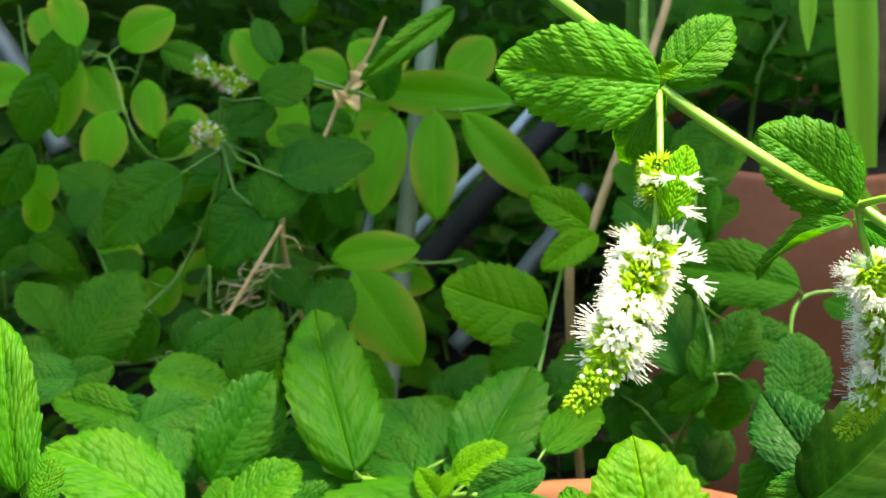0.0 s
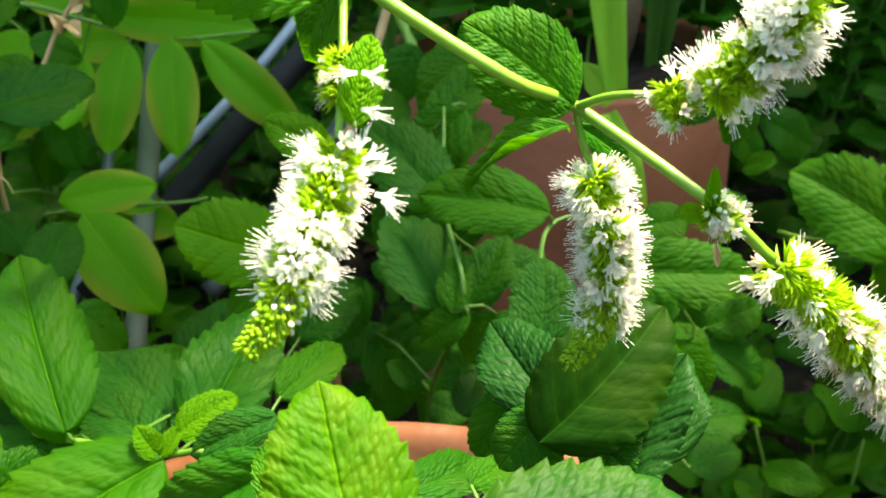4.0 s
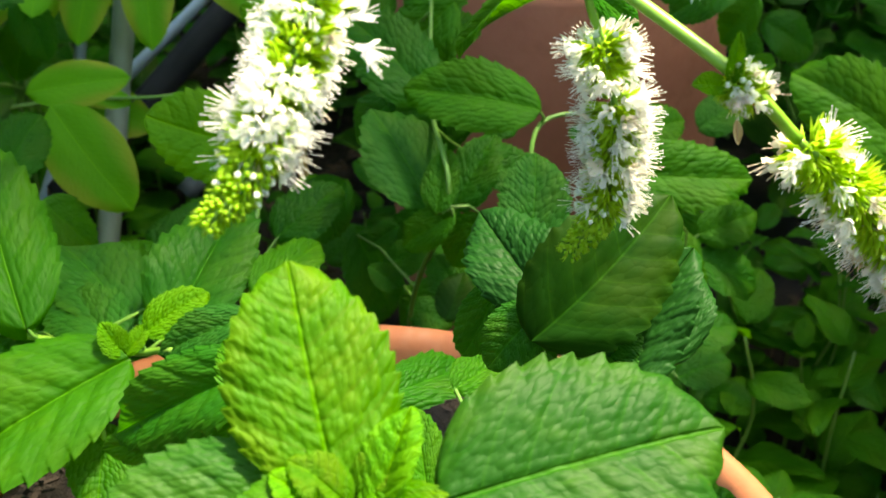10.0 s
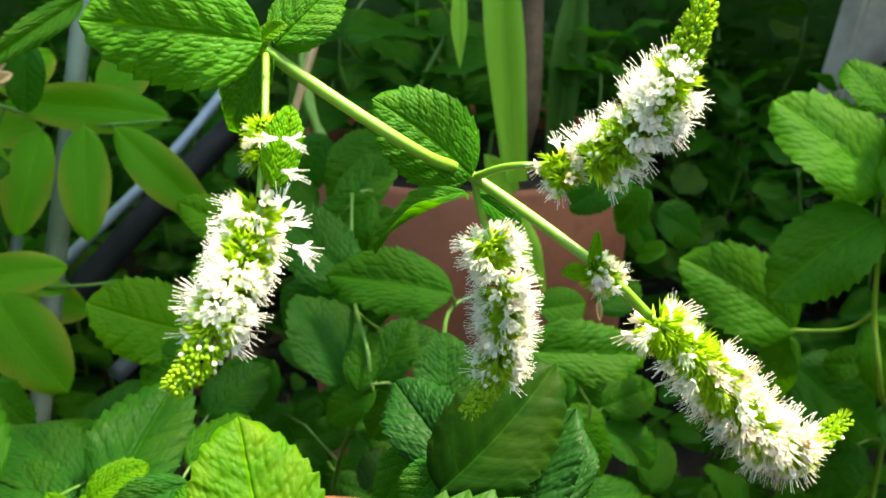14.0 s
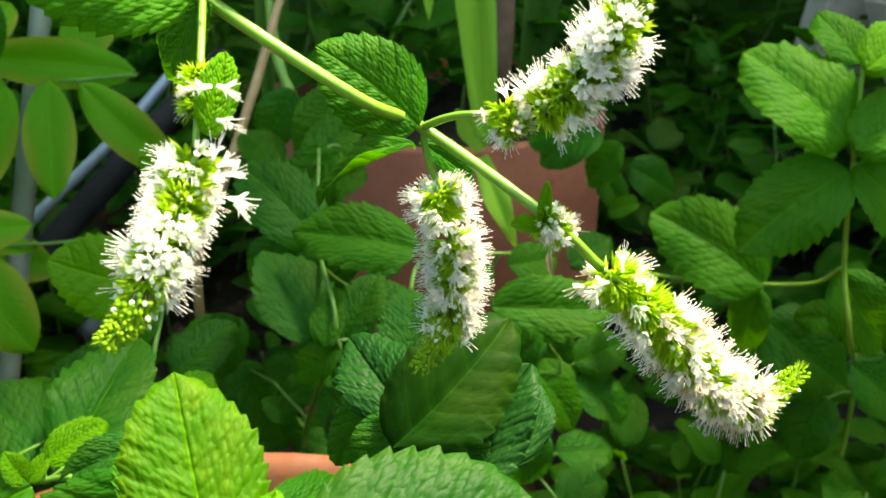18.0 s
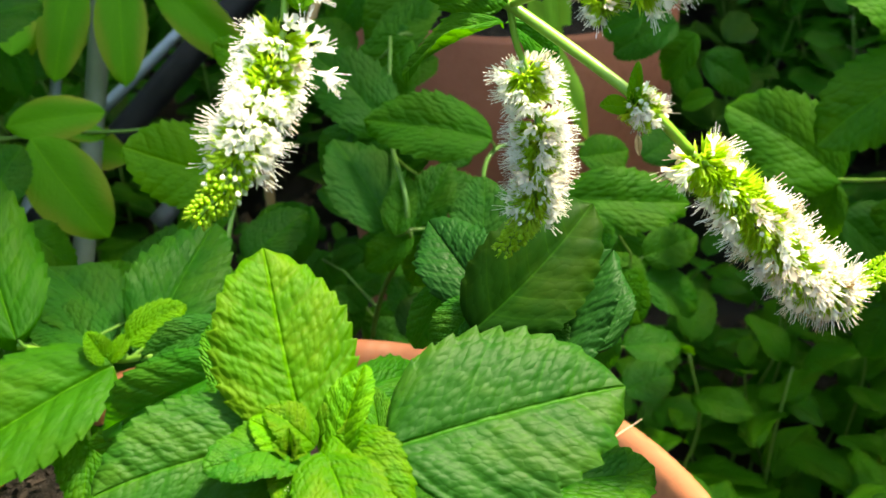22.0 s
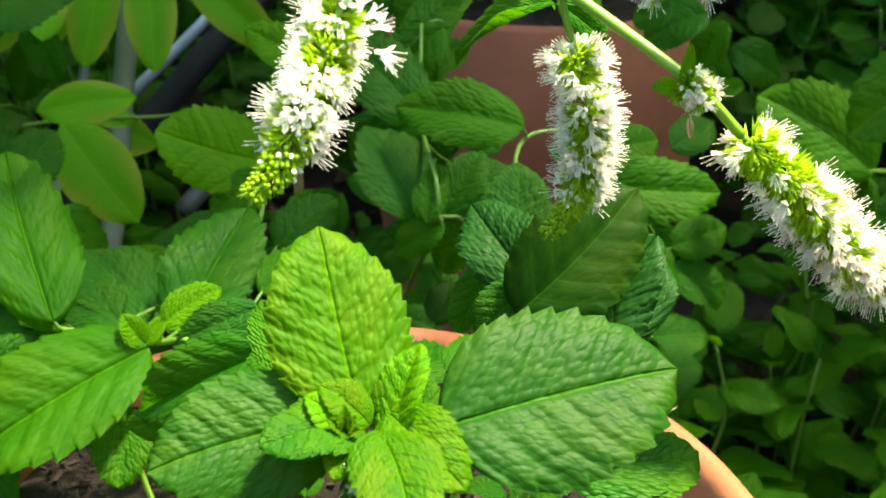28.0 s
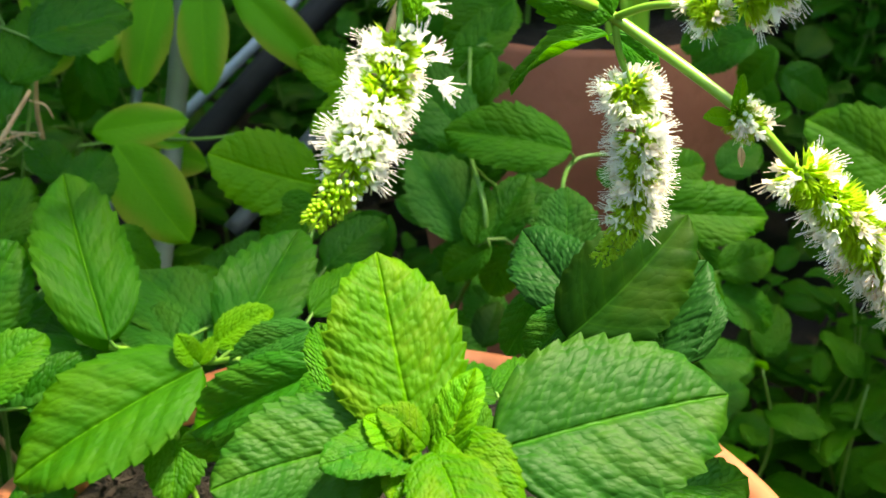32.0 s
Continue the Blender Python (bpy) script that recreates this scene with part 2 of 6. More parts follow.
STEM = plain("mint_stem", rgb(0.13, 0.30, 0.025), rgb(0.24, 0.44, 0.06), 60, 0.35, 0.2, 0.0005, spec=0.5, glow=0.15, through=rgb(0.3, 0.5, 0.05))
# Darker copy of STEM that carries the shade on the plants in its colour.
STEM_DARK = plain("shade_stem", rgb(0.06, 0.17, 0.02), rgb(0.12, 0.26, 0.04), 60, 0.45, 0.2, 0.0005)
CALYX = plain("calyx_green", rgb(0.20, 0.40, 0.015), rgb(0.36, 0.56, 0.03), 300, 0.5, 0.2, 0.0003, glow=0.5, through=rgb(0.48, 0.72, 0.05))
PETAL = plain("white_petal", rgb(0.88, 0.87, 0.86), rgb(0.93, 0.92, 0.90), 200, 0.6, 0.1, 0.0003, glow=0.68, through=rgb(0.95, 0.94, 0.90))
CREAM = plain("cream_petal", rgb(0.72, 0.62, 0.48), rgb(0.82, 0.74, 0.62), 200, 0.65, 0.1, 0.0003, glow=0.3, through=rgb(0.8, 0.7, 0.55))
WITHERED = plain("withered_petal", rgb(0.42, 0.27, 0.10), rgb(0.62, 0.42, 0.20), 200, 0.8, 0.2, 0.0005)
TWIG = plain("dry_twig", rgb(0.32, 0.19, 0.08), rgb(0.55, 0.38, 0.20), 90, 0.8, 0.5, 0.001)
REED = plain("reed_stake", rgb(0.30, 0.19, 0.08), rgb(0.48, 0.33, 0.16), 50, 0.6, 0.3, 0.001)
GREY = plain("grey_paint", rgb(0.11, 0.15, 0.10), rgb(0.17, 0.21, 0.15), 25, 0.5, 0.2, 0.0006)
PALE = plain("pale_metal", rgb(0.20, 0.27, 0.32), rgb(0.32, 0.40, 0.46), 30, 0.35, 0.15, 0.0006, metal=0.3)
BLACK = plain("black_rubber", rgb(0.006, 0.008, 0.009), rgb(0.018, 0.02, 0.022), 30, 0.65, 0.2, 0.0006, spec=0.2)
SLAB = plain("pale_slab", rgb(0.3060, 0.2700, 0.2160), rgb(0.5220, 0.4680, 0.3780), 14, 0.85, 0.4, 0.002)
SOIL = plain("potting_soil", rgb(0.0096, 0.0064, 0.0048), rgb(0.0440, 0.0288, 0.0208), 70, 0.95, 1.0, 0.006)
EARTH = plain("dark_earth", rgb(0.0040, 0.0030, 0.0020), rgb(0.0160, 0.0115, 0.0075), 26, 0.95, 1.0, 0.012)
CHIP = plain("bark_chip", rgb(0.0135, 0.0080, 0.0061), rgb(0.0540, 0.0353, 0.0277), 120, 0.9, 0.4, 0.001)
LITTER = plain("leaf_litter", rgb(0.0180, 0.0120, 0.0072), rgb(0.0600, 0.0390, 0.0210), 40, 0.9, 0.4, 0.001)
STEEL = plain("grey_steel", rgb(0.0700, 0.0875, 0.0910), rgb(0.1400, 0.1645, 0.1690), 30, 0.4, 0.2, 0.0006, metal=0.3)
BARK = plain("brown_bark", rgb(0.06, 0.035, 0.02), rgb(0.16, 0.10, 0.06), 40, 0.85, 0.8, 0.003)
# Darker twin of STRAP: the back leaves' shade is part of this colour.
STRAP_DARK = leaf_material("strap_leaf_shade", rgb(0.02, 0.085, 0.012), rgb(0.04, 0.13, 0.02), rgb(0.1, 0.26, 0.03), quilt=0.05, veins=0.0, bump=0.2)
PALE_BIT = plain("pale_straw", rgb(0.34, 0.25, 0.15), rgb(0.50, 0.40, 0.27), 60, 0.8, 0.3, 0.001)


def terracotta(name, low, high):
    m = Nodes(name)
    co = m.coord("Object")
    n1, n2, n3 = m.noise(7, 5, co), m.noise(55, 4, co), m.noise(240, 3, co)
    c = m.mix(m.ramp(n1, 0.3, 0.7), low, high)
    c = m.mix(m.math("MULTIPLY", m.ramp(n2, 0.5, 0.75), 0.45), c, rgb(0.20, 0.075, 0.04))
    c = m.mix(m.math("MULTIPLY", m.ramp(m.noise(16, 4, co), 0.58, 0.75), 0.35), c, rgb(0.55, 0.36, 0.26))
    h = m.math("ADD", m.math("MULTIPLY", n2, 0.6), m.math("MULTIPLY", n3, 0.4))
    return m.surface(c, m.ramp(n2, 0.2, 0.8, 0.62, 0.85), m.bump(h, 0.5, 0.0014), spec=0.3)


CLAY = terracotta("terracotta", rgb(0.36, 0.105, 0.045), rgb(0.50, 0.185, 0.085))
# Darker clay for the back pot: mostly its shade put into the colour.
CLAY_SHADED = terracotta("shaded_terracotta", rgb(0.2210, 0.0728, 0.0400), rgb(0.3380, 0.1196, 0.0688))


# ---- builders ----
def part(name, bm, material, parent, label="", smooth=True):
    me = bpy.data.meshes.new(name)
    bm.to_mesh(me)
    bm.free()
    return hang(name, me, material, parent, label, smooth)


def hang(name, me, material, parent, label="", smooth=True):
    """One mesh object under a thing or a part."""
    if not me.materials:
        me.materials.append(material)
        me.polygons.foreach_set("use_smooth", [smooth] * len(me.polygons))
    ob = new(name, me)
    ob.parent = parent
    if label:
        tagged(ob, label)
    return ob


def thing(name, place, label, category, group="", kind=""):
    ob = new(name)
    ob.location = place
    ob.empty_display_size = 0.02
    return tagged(ob, label, category, group, kind)


def place_in(ob, m):
    """Sets a part's world pose, whatever its thing's place is."""
    up = Matrix.Identity(4)
    p = ob.parent
    while p is not None:
        up = p.matrix_basis @ up
        p = p.parent
    ob.matrix_basis = up.inverted() @ m
    return ob


def curve_points(pts, n):
    """A smooth line (Catmull-Rom) through the points."""
    p = [Vector(q) for q in pts]
    p = [2 * p[0] - p[1]] + p + [2 * p[-1] - p[-2]]
    out = []
    for k in range(1, len(p) - 2):
        for j in range(n):
            t = j / n
            a, b, c, d = p[k - 1 : k + 3]
            out.append(0.5 * (2 * b + (c - a) * t + (2 * a - 5 * b + 4 * c - d) * t * t + (3 * b - a - 3 * c + d) * t**3))
    return out + [p[-2]]


def tube_into(bm, line, r0, r1, sides=6, cap=True):
    """A tapered tube along a line of points."""
    rings, side = [], None
    for k, q in enumerate(line):
        way = (line[min(k + 1, len(line) - 1)] - line[max(k - 1, 0)]).normalized()
        side = way.orthogonal().normalized() if side is None else (side - way * side.dot(way)).normalized()
        other, r = way.cross(side), r0 + (r1 - r0) * k / max(1, len(line) - 1)
        rings.append([bm.verts.new(q + r * (math.cos(a) * side + math.sin(a) * other)) for a in (2 * math.pi * j / sides for j in range(sides))])
    for a, b in zip(rings, rings[1:]):
        for j in range(sides):
            bm.faces.new((a[j], a[(j + 1) % sides], b[(j + 1) % sides], b[j]))
    if cap:
        bm.faces.new(rings[0][::-1]), bm.faces.new(rings[-1])


STEMS = {}


def stem(plant, pts, r0=0.0018, r1=0.0013, material=None, sides=6, n=8, name="stem"):
    """A stem of a plant through the points."""
    line = curve_points(pts, n)
    bm = bmesh.new()
    home = Vector(plant.location)
    tube_into(bm, [q - home for q in line], r0, r1, sides)
    STEMS.setdefault(plant.name, []).extend(line)
    return part(name, bm, material or STEM, plant)


LEAF_MESHES = {}


def outline(kind, s):
    """Half the width of a leaf at s from 0 to 1 along it, at most 0.5."""
    if kind == "smooth":
        return 0.5 * max(0.0, math.sin(math.pi * min(1, s**0.94))) ** 0.62
    if kind == "strap":
        return 0.5 * min(1, (1 - s) * 2.2) ** 0.8 * min(1, 0.6 + s)
    if kind == "small":
        return 0.5 * max(0.0, math.sin(math.pi * s**0.85)) ** 0.7
    return 0.5 * (s**0.5 * (1.0001 - s) ** 0.66) / 0.4861


def dome(u, w, cell):
    """The height, 0 to 1, of the round pucker at (u, w), on an uneven lattice of them."""
    i, j = math.floor(u), math.floor(w)
    best = 0.0
    for a in (i - 1, i, i + 1):
        for b in (j - 1, j, j + 1):
            du, dw, h = cell[a % 64][b % 64]
            best = max(best, h * (1 - ((a + 0.5 + du - u) ** 2 + (b + 0.5 + dw - w) ** 2) / 0.62))
    return best


def leaf_mesh(kind, fold, arch, wave, level, seed, pucker=1.0):
    """A blade of length 1 and width 1 from the origin along +y, its upper face to +z, with a toothed edge, folded along its midrib. level 0 is for far leaves, 2 for near ones."""
    key = (kind, round(fold, 2), round(arch, 2), round(wave, 2), level, seed, pucker)
    if key in LEAF_MESHES:
        return LEAF_MESHES[key]
    rng = random.Random(str(key))
    teeth = {"mint": 10 + seed % 3, "small": 7}.get(kind, 0)
    rows = (120, 120, 132)[level] if teeth and level == 2 else 6 * teeth if teeth and level else 2 * teeth if teeth else 16
    half = (3, 8, 42)[level] if teeth else 5
    sharp = (3, 4, 8)[level]
    ph = [rng.uniform(0, 6.28) for _ in range(6)]
    big = [[rng.uniform(0.55, 1.35) for _ in range(teeth + 2)] for _ in range(2)]
    slip = (rng.uniform(0, 0.5), rng.uniform(0, 0.5))
    bend = rng.uniform(-0.05, 0.05)
    cell = [[(rng.uniform(-0.3, 0.3), rng.uniform(-0.3, 0.3), rng.uniform(0.7, 1.15)) for _ in range(64)] for _ in range(64)]
    verts, uvs, faces = [], [], []
    for i in range(rows + 1):
        s = i / rows
        w = outline(kind, s)
        for j in range(-half, half + 1):
            v = j / half
            a, d = abs(v), (1 if v > 0 else 0)
            saw = tooth = 0.0
            if teeth:
                k = s * teeth + slip[d]
                f = k - math.floor(k)
                saw = (f**1.2 if f < 0.84 else (1 - f) / 0.16 * 0.81) * big[d][int(k)]
                tooth = ((0.052 if level == 2 else 0.066) * saw - 0.02) * a**sharp * min(1, s * 14, (1 - s) * 16)
            x = v * (w + tooth * (0.35 + w))
            y = s + 0.018 * saw * a**sharp * min(1, (1 - s) * 16)
            ax = 2 * abs(v) * w
            z = fold * abs(x) * (1 - 0.35 * a) + arch * (4 * s * (1 - s))
            z += wave * 0.05 * a * a * math.sin(9 * s + ph[0] + 1.7 * d) + wave * 0.03 * math.sin(5 * s + ph[1]) * v
            z -= 0.05 * a**3 * (1 if teeth else 0.3)
            if teeth and level:
                q = (s - 0.30 * ax**1.2 + 0.025 * math.sin(7 * ax + ph[4] + 3 * d) * ax) * 6.5
                pillow = abs(math.sin(math.pi * q)) ** 0.8
                z += (0.009 - 0.006 * pucker if level == 2 else 0.008) * pillow * min(1, 5 * (1 - s)) * min(1, 0.3 + 3 * ax) - 0.006 * max(0, 1 - a * 14)
                if level == 2:
                    z += PUCKER * pucker * dome(ax * 8.4 + 20 * d, q * 2.6 + 30, cell) * (0.6 + 0.4 * pillow) * min(1, 6 * (1 - s), 8 * (1.04 - a))
            verts.append((x + bend * 4 * s * (1 - s), y, z))
            uvs.append((0.5 + v * w, s))
    c = 2 * half + 1
    for i in range(rows):
        for j in range(c - 1):
            faces.append((i * c + j, i * c + j + 1, (i + 1) * c + j + 1, (i + 1) * c + j))
    me = bpy.data.meshes.new(kind + "_leaf")
    me.from_pydata(verts, [], faces)
    lay = me.uv_layers.new(name="UVMap")
    flat = [x for f in faces for v in f for x in uvs[v]]
    lay.data.foreach_set("uv", flat)
    me.polygons.foreach_set("use_smooth", [True] * len(faces))
    LEAF_MESHES[key] = me
    return me


PUCKER = 0.016
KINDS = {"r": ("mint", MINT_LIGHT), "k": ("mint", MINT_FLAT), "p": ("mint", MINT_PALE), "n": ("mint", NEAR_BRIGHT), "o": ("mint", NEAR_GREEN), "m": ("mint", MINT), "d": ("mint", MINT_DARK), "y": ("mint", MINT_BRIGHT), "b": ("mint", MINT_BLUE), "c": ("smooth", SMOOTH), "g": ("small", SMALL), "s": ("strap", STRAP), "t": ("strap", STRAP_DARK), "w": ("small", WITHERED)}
TURN = [0]


def leaf(plant, key, base, tip, width, normal, fold=0.25, arch=0.06, wave=0.6, fine=False, stalk=True, label="", name="leaf", level=1):
    """A leaf from base to tip whose upper face looks along normal."""
    kind, material = KINDS[key]
    TURN[0] += 1
    b, t = Vector(base), Vector(tip)
    y = t - b
    size = y.length
    y.normalize()
    z = Vector(normal)
    width = min(width, 0.8 * size) if kind == "mint" else width
    z = (z - y * z.dot(y)).normalized()
    x = y.cross(z)
    if fine:
        level, material = 2, CLOSE[material.name]
    me = leaf_mesh(kind, fold, arch, wave, level, TURN[0] % 5, {"n": 1.0, "o": 0.55, "p": 0.7}.get(key, 0.45))
    if not me.materials:
        me.materials.append(material)
    elif me.materials[0] != material:
        twin = LEAF_MESHES.get((me.name, material.name))
        if twin is None:
            twin = me.copy()
            twin.materials.clear()
            twin.materials.append(material)
            LEAF_MESHES[(me.name, material.name)] = twin
        me = twin
    ob = new(name, me)
    ob.parent = plant
    m = Matrix((x, y, z)).transposed().to_4x4()
    m.translation = b
    place_in(ob, m @ Matrix.Diagonal((width, size, size, 1)))
    if label:
        tagged(ob, label)
    if stalk and plant.name in STEMS:
        near = min(STEMS[plant.name], key=lambda q: (q - b).length)
        gap = (near - b).length
        if 0.003 < gap < 0.07:
            bm = bmesh.new()
            home = Vector(plant.location)
            mid = (near + b) / 2 - y * gap * 0.15
            tube_into(bm, [q - home for q in (near, mid, b + y * 0.02 * size)], 0.0011, 0.0008, 5, False)
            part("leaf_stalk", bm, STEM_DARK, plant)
    return ob


def lathe(bm, profile, n=64, wobble=0.0):
    rings = []
    for k, (r, z) in enumerate(profile):
        rings.append([bm.verts.new(((r + wobble * math.sin(3 * a + z * 20)) * math.cos(a), (r + wobble * math.sin(3 * a + z * 20)) * math.sin(a), z)) for a in (2 * math.pi * j / n for j in range(n))])
    for a, b in zip(rings, rings[1:]):
        for j in range(n):
            bm.faces.new((a[j], a[(j + 1) % n], b[(j + 1) % n], b[j]))
    return rings


def flower_pot(place, r, h, rim_h, wall, soil_drop, label, clay):
    pot = thing("flower_pot", place, label, "flower pot", "terracotta pots")
    foot = r * 0.66
    bm = bmesh.new()
    lathe(bm, [(0.012, 0.0), (foot, 0.0), (foot + 0.004, 0.004), (r - wall * 0.9, h - rim_h), (r - wall * 0.9 - wall, h - rim_h), (r - 2 * wall - 0.004, h - rim_h), (foot - wall, 0.02), (0.012, 0.02)], 72, 0.0008)
    part("body", bm, clay, pot)
    bm = bmesh.new()
    top = [(r - 2 * wall - 0.002, h - rim_h - 0.004), (r - wall * 0.3, h - rim_h - 0.004), (r - 0.0015, h - rim_h - 0.002), (r, h - rim_h + 0.003), (r, h - 0.005), (r - 0.0025, h - 0.001), (r - 0.006, h), (r - wall + 0.004, h), (r - wall - 0.001, h - 0.003), (r - wall - 0.003, h - 0.010), (r - 2 * wall - 0.002, h - rim_h - 0.004)]
    lathe(bm, top, 96, 0.0006)
    part("rim", bm, clay, pot)
    # soil, a heaped crumbly disc that fills the pot
    bm = bmesh.new()
    rings, n = [], 48
    rr = r - 2 * wall - 0.003
    for k in range(15):
        q = rr * k / 14
        rings.append([bm.verts.new((q * math.cos(a), q * math.sin(a), h - soil_drop + 0.012 * noise.noise((q * math.cos(a) * 25, q * math.sin(a) * 25, place[0])) + 0.006 * noise.noise((q * math.cos(a) * 90, q * math.sin(a) * 90, 3)))) for a in (2 * math.pi * j / n for j in range(n))] if k else [bm.verts.new((0, 0, h - soil_drop))])
    for j in range(n):
        bm.faces.new((rings[0][0], rings[1][j], rings[1][(j + 1) % n]))
    for a, b in zip(rings[1:], rings[2:]):
        for j in range(n):
            bm.faces.new((a[j], b[j], b[(j + 1) % n], a[(j + 1) % n]))
    low = [bm.verts.new((v.co.x, v.co.y, h - soil_drop - 0.08)) for v in rings[-1]]
    for j in range(n):
        bm.faces.new((rings[-1][j], low[j], low[(j + 1) % n], rings[-1][(j + 1) % n]))
    bed = thing("soil", place, "dark crumbly potting soil in the terracotta pot", "soil", kind="stuff")
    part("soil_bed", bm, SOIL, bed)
    return pot


# ---- ground and pots ----
def build_ground():
    bm = bmesh.new()
    xs = sorted({*np.linspace(-1.6, 1.6, 65).round(4), -60, -15, -5, -2.6, 2.6, 5, 15, 60})
    ys = sorted({*np.linspace(-0.6, 3.4, 81).round(4), -60, -12, -3, 5, 9, 20, 80})
    grid = []
    for yy in ys:
        row = []
        for xx in xs:
            near = 1 if abs(xx) < 3 and -1 < yy < 6 else 0
            z = near * (0.02 * noise.noise((xx * 3, yy * 3, 0)) + 0.012 * noise.noise((xx * 14, yy * 14, 1)) + 0.006 * noise.noise((xx * 40, yy * 40, 2)))
            row.append(bm.verts.new((xx, yy, z - 0.02)))
        grid.append(row)
    for a, b in zip(grid, grid[1:]):
        for j in range(len(a) - 1):
            bm.faces.new((a[j], a[j + 1], b[j + 1], b[j]))
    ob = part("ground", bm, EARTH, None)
    tagged(ob, "dark bare garden earth with leaf litter", "ground", kind="structure")
    rng = random.Random(4)
    vs, fs = [], []
    for _ in range(2600):
        c = Vector((rng.uniform(-1.2, 1.2), rng.uniform(0.5, 2.6), 0.0))
        c.z = rng.uniform(-0.015, 0.02)
        a, s, w = rng.uniform(0, 6.28), rng.uniform(0.006, 0.024), rng.uniform(0.1, 0.5)
        d, e = Vector((math.cos(a), math.sin(a), rng.uniform(-0.3, 0.3))), Vector((-math.sin(a), math.cos(a), rng.uniform(-0.4, 0.4)))
        k = len(vs)
        vs += [c - d * s, c - e * s * w, c + d * s, c + e * s * w, c + Vector((0, 0, 0.006))]
        fs += [(k, k + 1, k + 4), (k + 1, k + 2, k + 4), (k + 2, k + 3, k + 4), (k + 3, k, k + 4)]
    me = bpy.data.meshes.new("leaf_litter")
    me.from_pydata(vs, [], fs)
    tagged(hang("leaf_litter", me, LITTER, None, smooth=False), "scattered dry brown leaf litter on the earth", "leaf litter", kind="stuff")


build_ground()
POT = flower_pot((-0.084, 0.389, -0.02), 0.204, 0.44, 0.05, 0.012, 0.014, "round terracotta pot full of mint, seen from above", CLAY)
POT_BACK = flower_pot((0.005, 1.165, -0.02), 0.168, 0.485, 0.21, 0.011, 0.018, "terracotta pot behind the mint leaves, shade put into its clay colour", CLAY_SHADED)


# ---- flowers ----
def calyx_into(bm, m, s, rng):
    """One green calyx with five pointed teeth, 3.4 mm long, along the local z axis."""
    rings = []
    for r, z in ((0.0003, 0), (0.0006, 0.0009), (0.00068, 0.0022)):
        rings.append([bm.verts.new(m @ Vector((s * r * math.cos(a), s * r * math.sin(a), s * z))) for a in (6.2832 * j / 5 for j in range(5))])
    for a, b in zip(rings, rings[1:]):
        for j in range(5):
            bm.faces.new((a[j], a[(j + 1) % 5], b[(j + 1) % 5], b[j]))
    for j in range(5):
        a = 6.2832 * (j + 0.5) / 5
        k = s * rng.uniform(0.0009, 0.0016)
        t = bm.verts.new(m @ Vector((k * math.cos(a), k * math.sin(a), s * rng.uniform(0.0036, 0.0052))))
        bm.faces.new((rings[2][j], rings[2][(j + 1) % 5], t))


def bud_into(bm, m, s):
    """A closed round bud."""
    rings = []
    for r, z in ((0.0004, 0), (0.0009, 0.0006), (0.00085, 0.0014), (0.0003, 0.002)):
        rings.append([bm.verts.new(m @ Vector((s * r * math.cos(a), s * r * math.sin(a), s * z))) for a in (6.2832 * j / 5 for j in range(5))])
    for a, b in zip(rings, rings[1:]):
        for j in range(5):
            bm.faces.new((a[j], a[(j + 1) % 5], b[(j + 1) % 5], b[j]))
    bm.faces.new(rings[-1])


def floret_into(bm, m, rng, stamens=4):
    """A small corolla: a tube, four spreading lobes and long thin stamens."""
    n = 8
    rings = []
    for r, z in ((0.0005, 0), (0.0007, 0.0016), (0.0011, 0.0026)):
        rings.append([bm.verts.new(m @ Vector((r * math.cos(a), r * math.sin(a), z))) for a in (6.2832 * j / n for j in range(n))])
    for a, b in zip(rings, rings[1:]):
        for j in range(n):
            bm.faces.new((a[j], a[(j + 1) % n], b[(j + 1) % n], b[j]))
    for k in range(4):
        j = 2 * k
        a = 6.2832 * (j + 1) / n
        c, s = math.cos(a), math.sin(a)
        q = rng.uniform(0.8, 1.25)
        w = 0.00085 * q
        low, out = 0.0018 * q, 0.0025 * q
        z1, z2 = 0.0036 + rng.uniform(-4e-4, 4e-4), 0.0043 + rng.uniform(-12e-4, 6e-4)
        v = [rings[2][j], rings[2][j + 1], rings[2][(j + 2) % n]]
        l1, l2 = bm.verts.new(m @ Vector((low * c - w * s, low * s + w * c, z1))), bm.verts.new(m @ Vector((low * c + w * s, low * s - w * c, z1)))
        tip = bm.verts.new(m @ Vector((out * c, out * s, z2)))
        bm.faces.new((v[1], v[2], l1)), bm.faces.new((v[0], v[1], l2)), bm.faces.new((v[1], l1, tip, l2))
    for k in range(stamens):
        a, lean = rng.uniform(0, 6.28), rng.uniform(0.08, 0.42)
        way = Vector((lean * math.cos(a), lean * math.sin(a), 1)).normalized()
        length = rng.uniform(0.0052, 0.0082)
        side, other = way.orthogonal().normalized() * 7e-5, way.cross(way.orthogonal()).normalized() * 7e-5
        foot, top = Vector((0.0006 * math.cos(a), 0.0006 * math.sin(a), 0.0016)), way * length
        va = [bm.verts.new(m @ (foot + d)) for d in (side, other, -side - other)]
        vb = [bm.verts.new(m @ (top + d * 0.9)) for d in (side, other, -side - other)]
        for j in range(3):
            bm.faces.new((va[j], va[(j + 1) % 3], vb[(j + 1) % 3], vb[j]))
        head = bm.verts.new(m @ (top + way * 0.0005))
        wide = [bm.verts.new(m @ (top + d * 2.2)) for d in (side, other, -side - other)]
        for j in range(3):
            bm.faces.new((wide[j], wide[(j + 1) % 3], head))


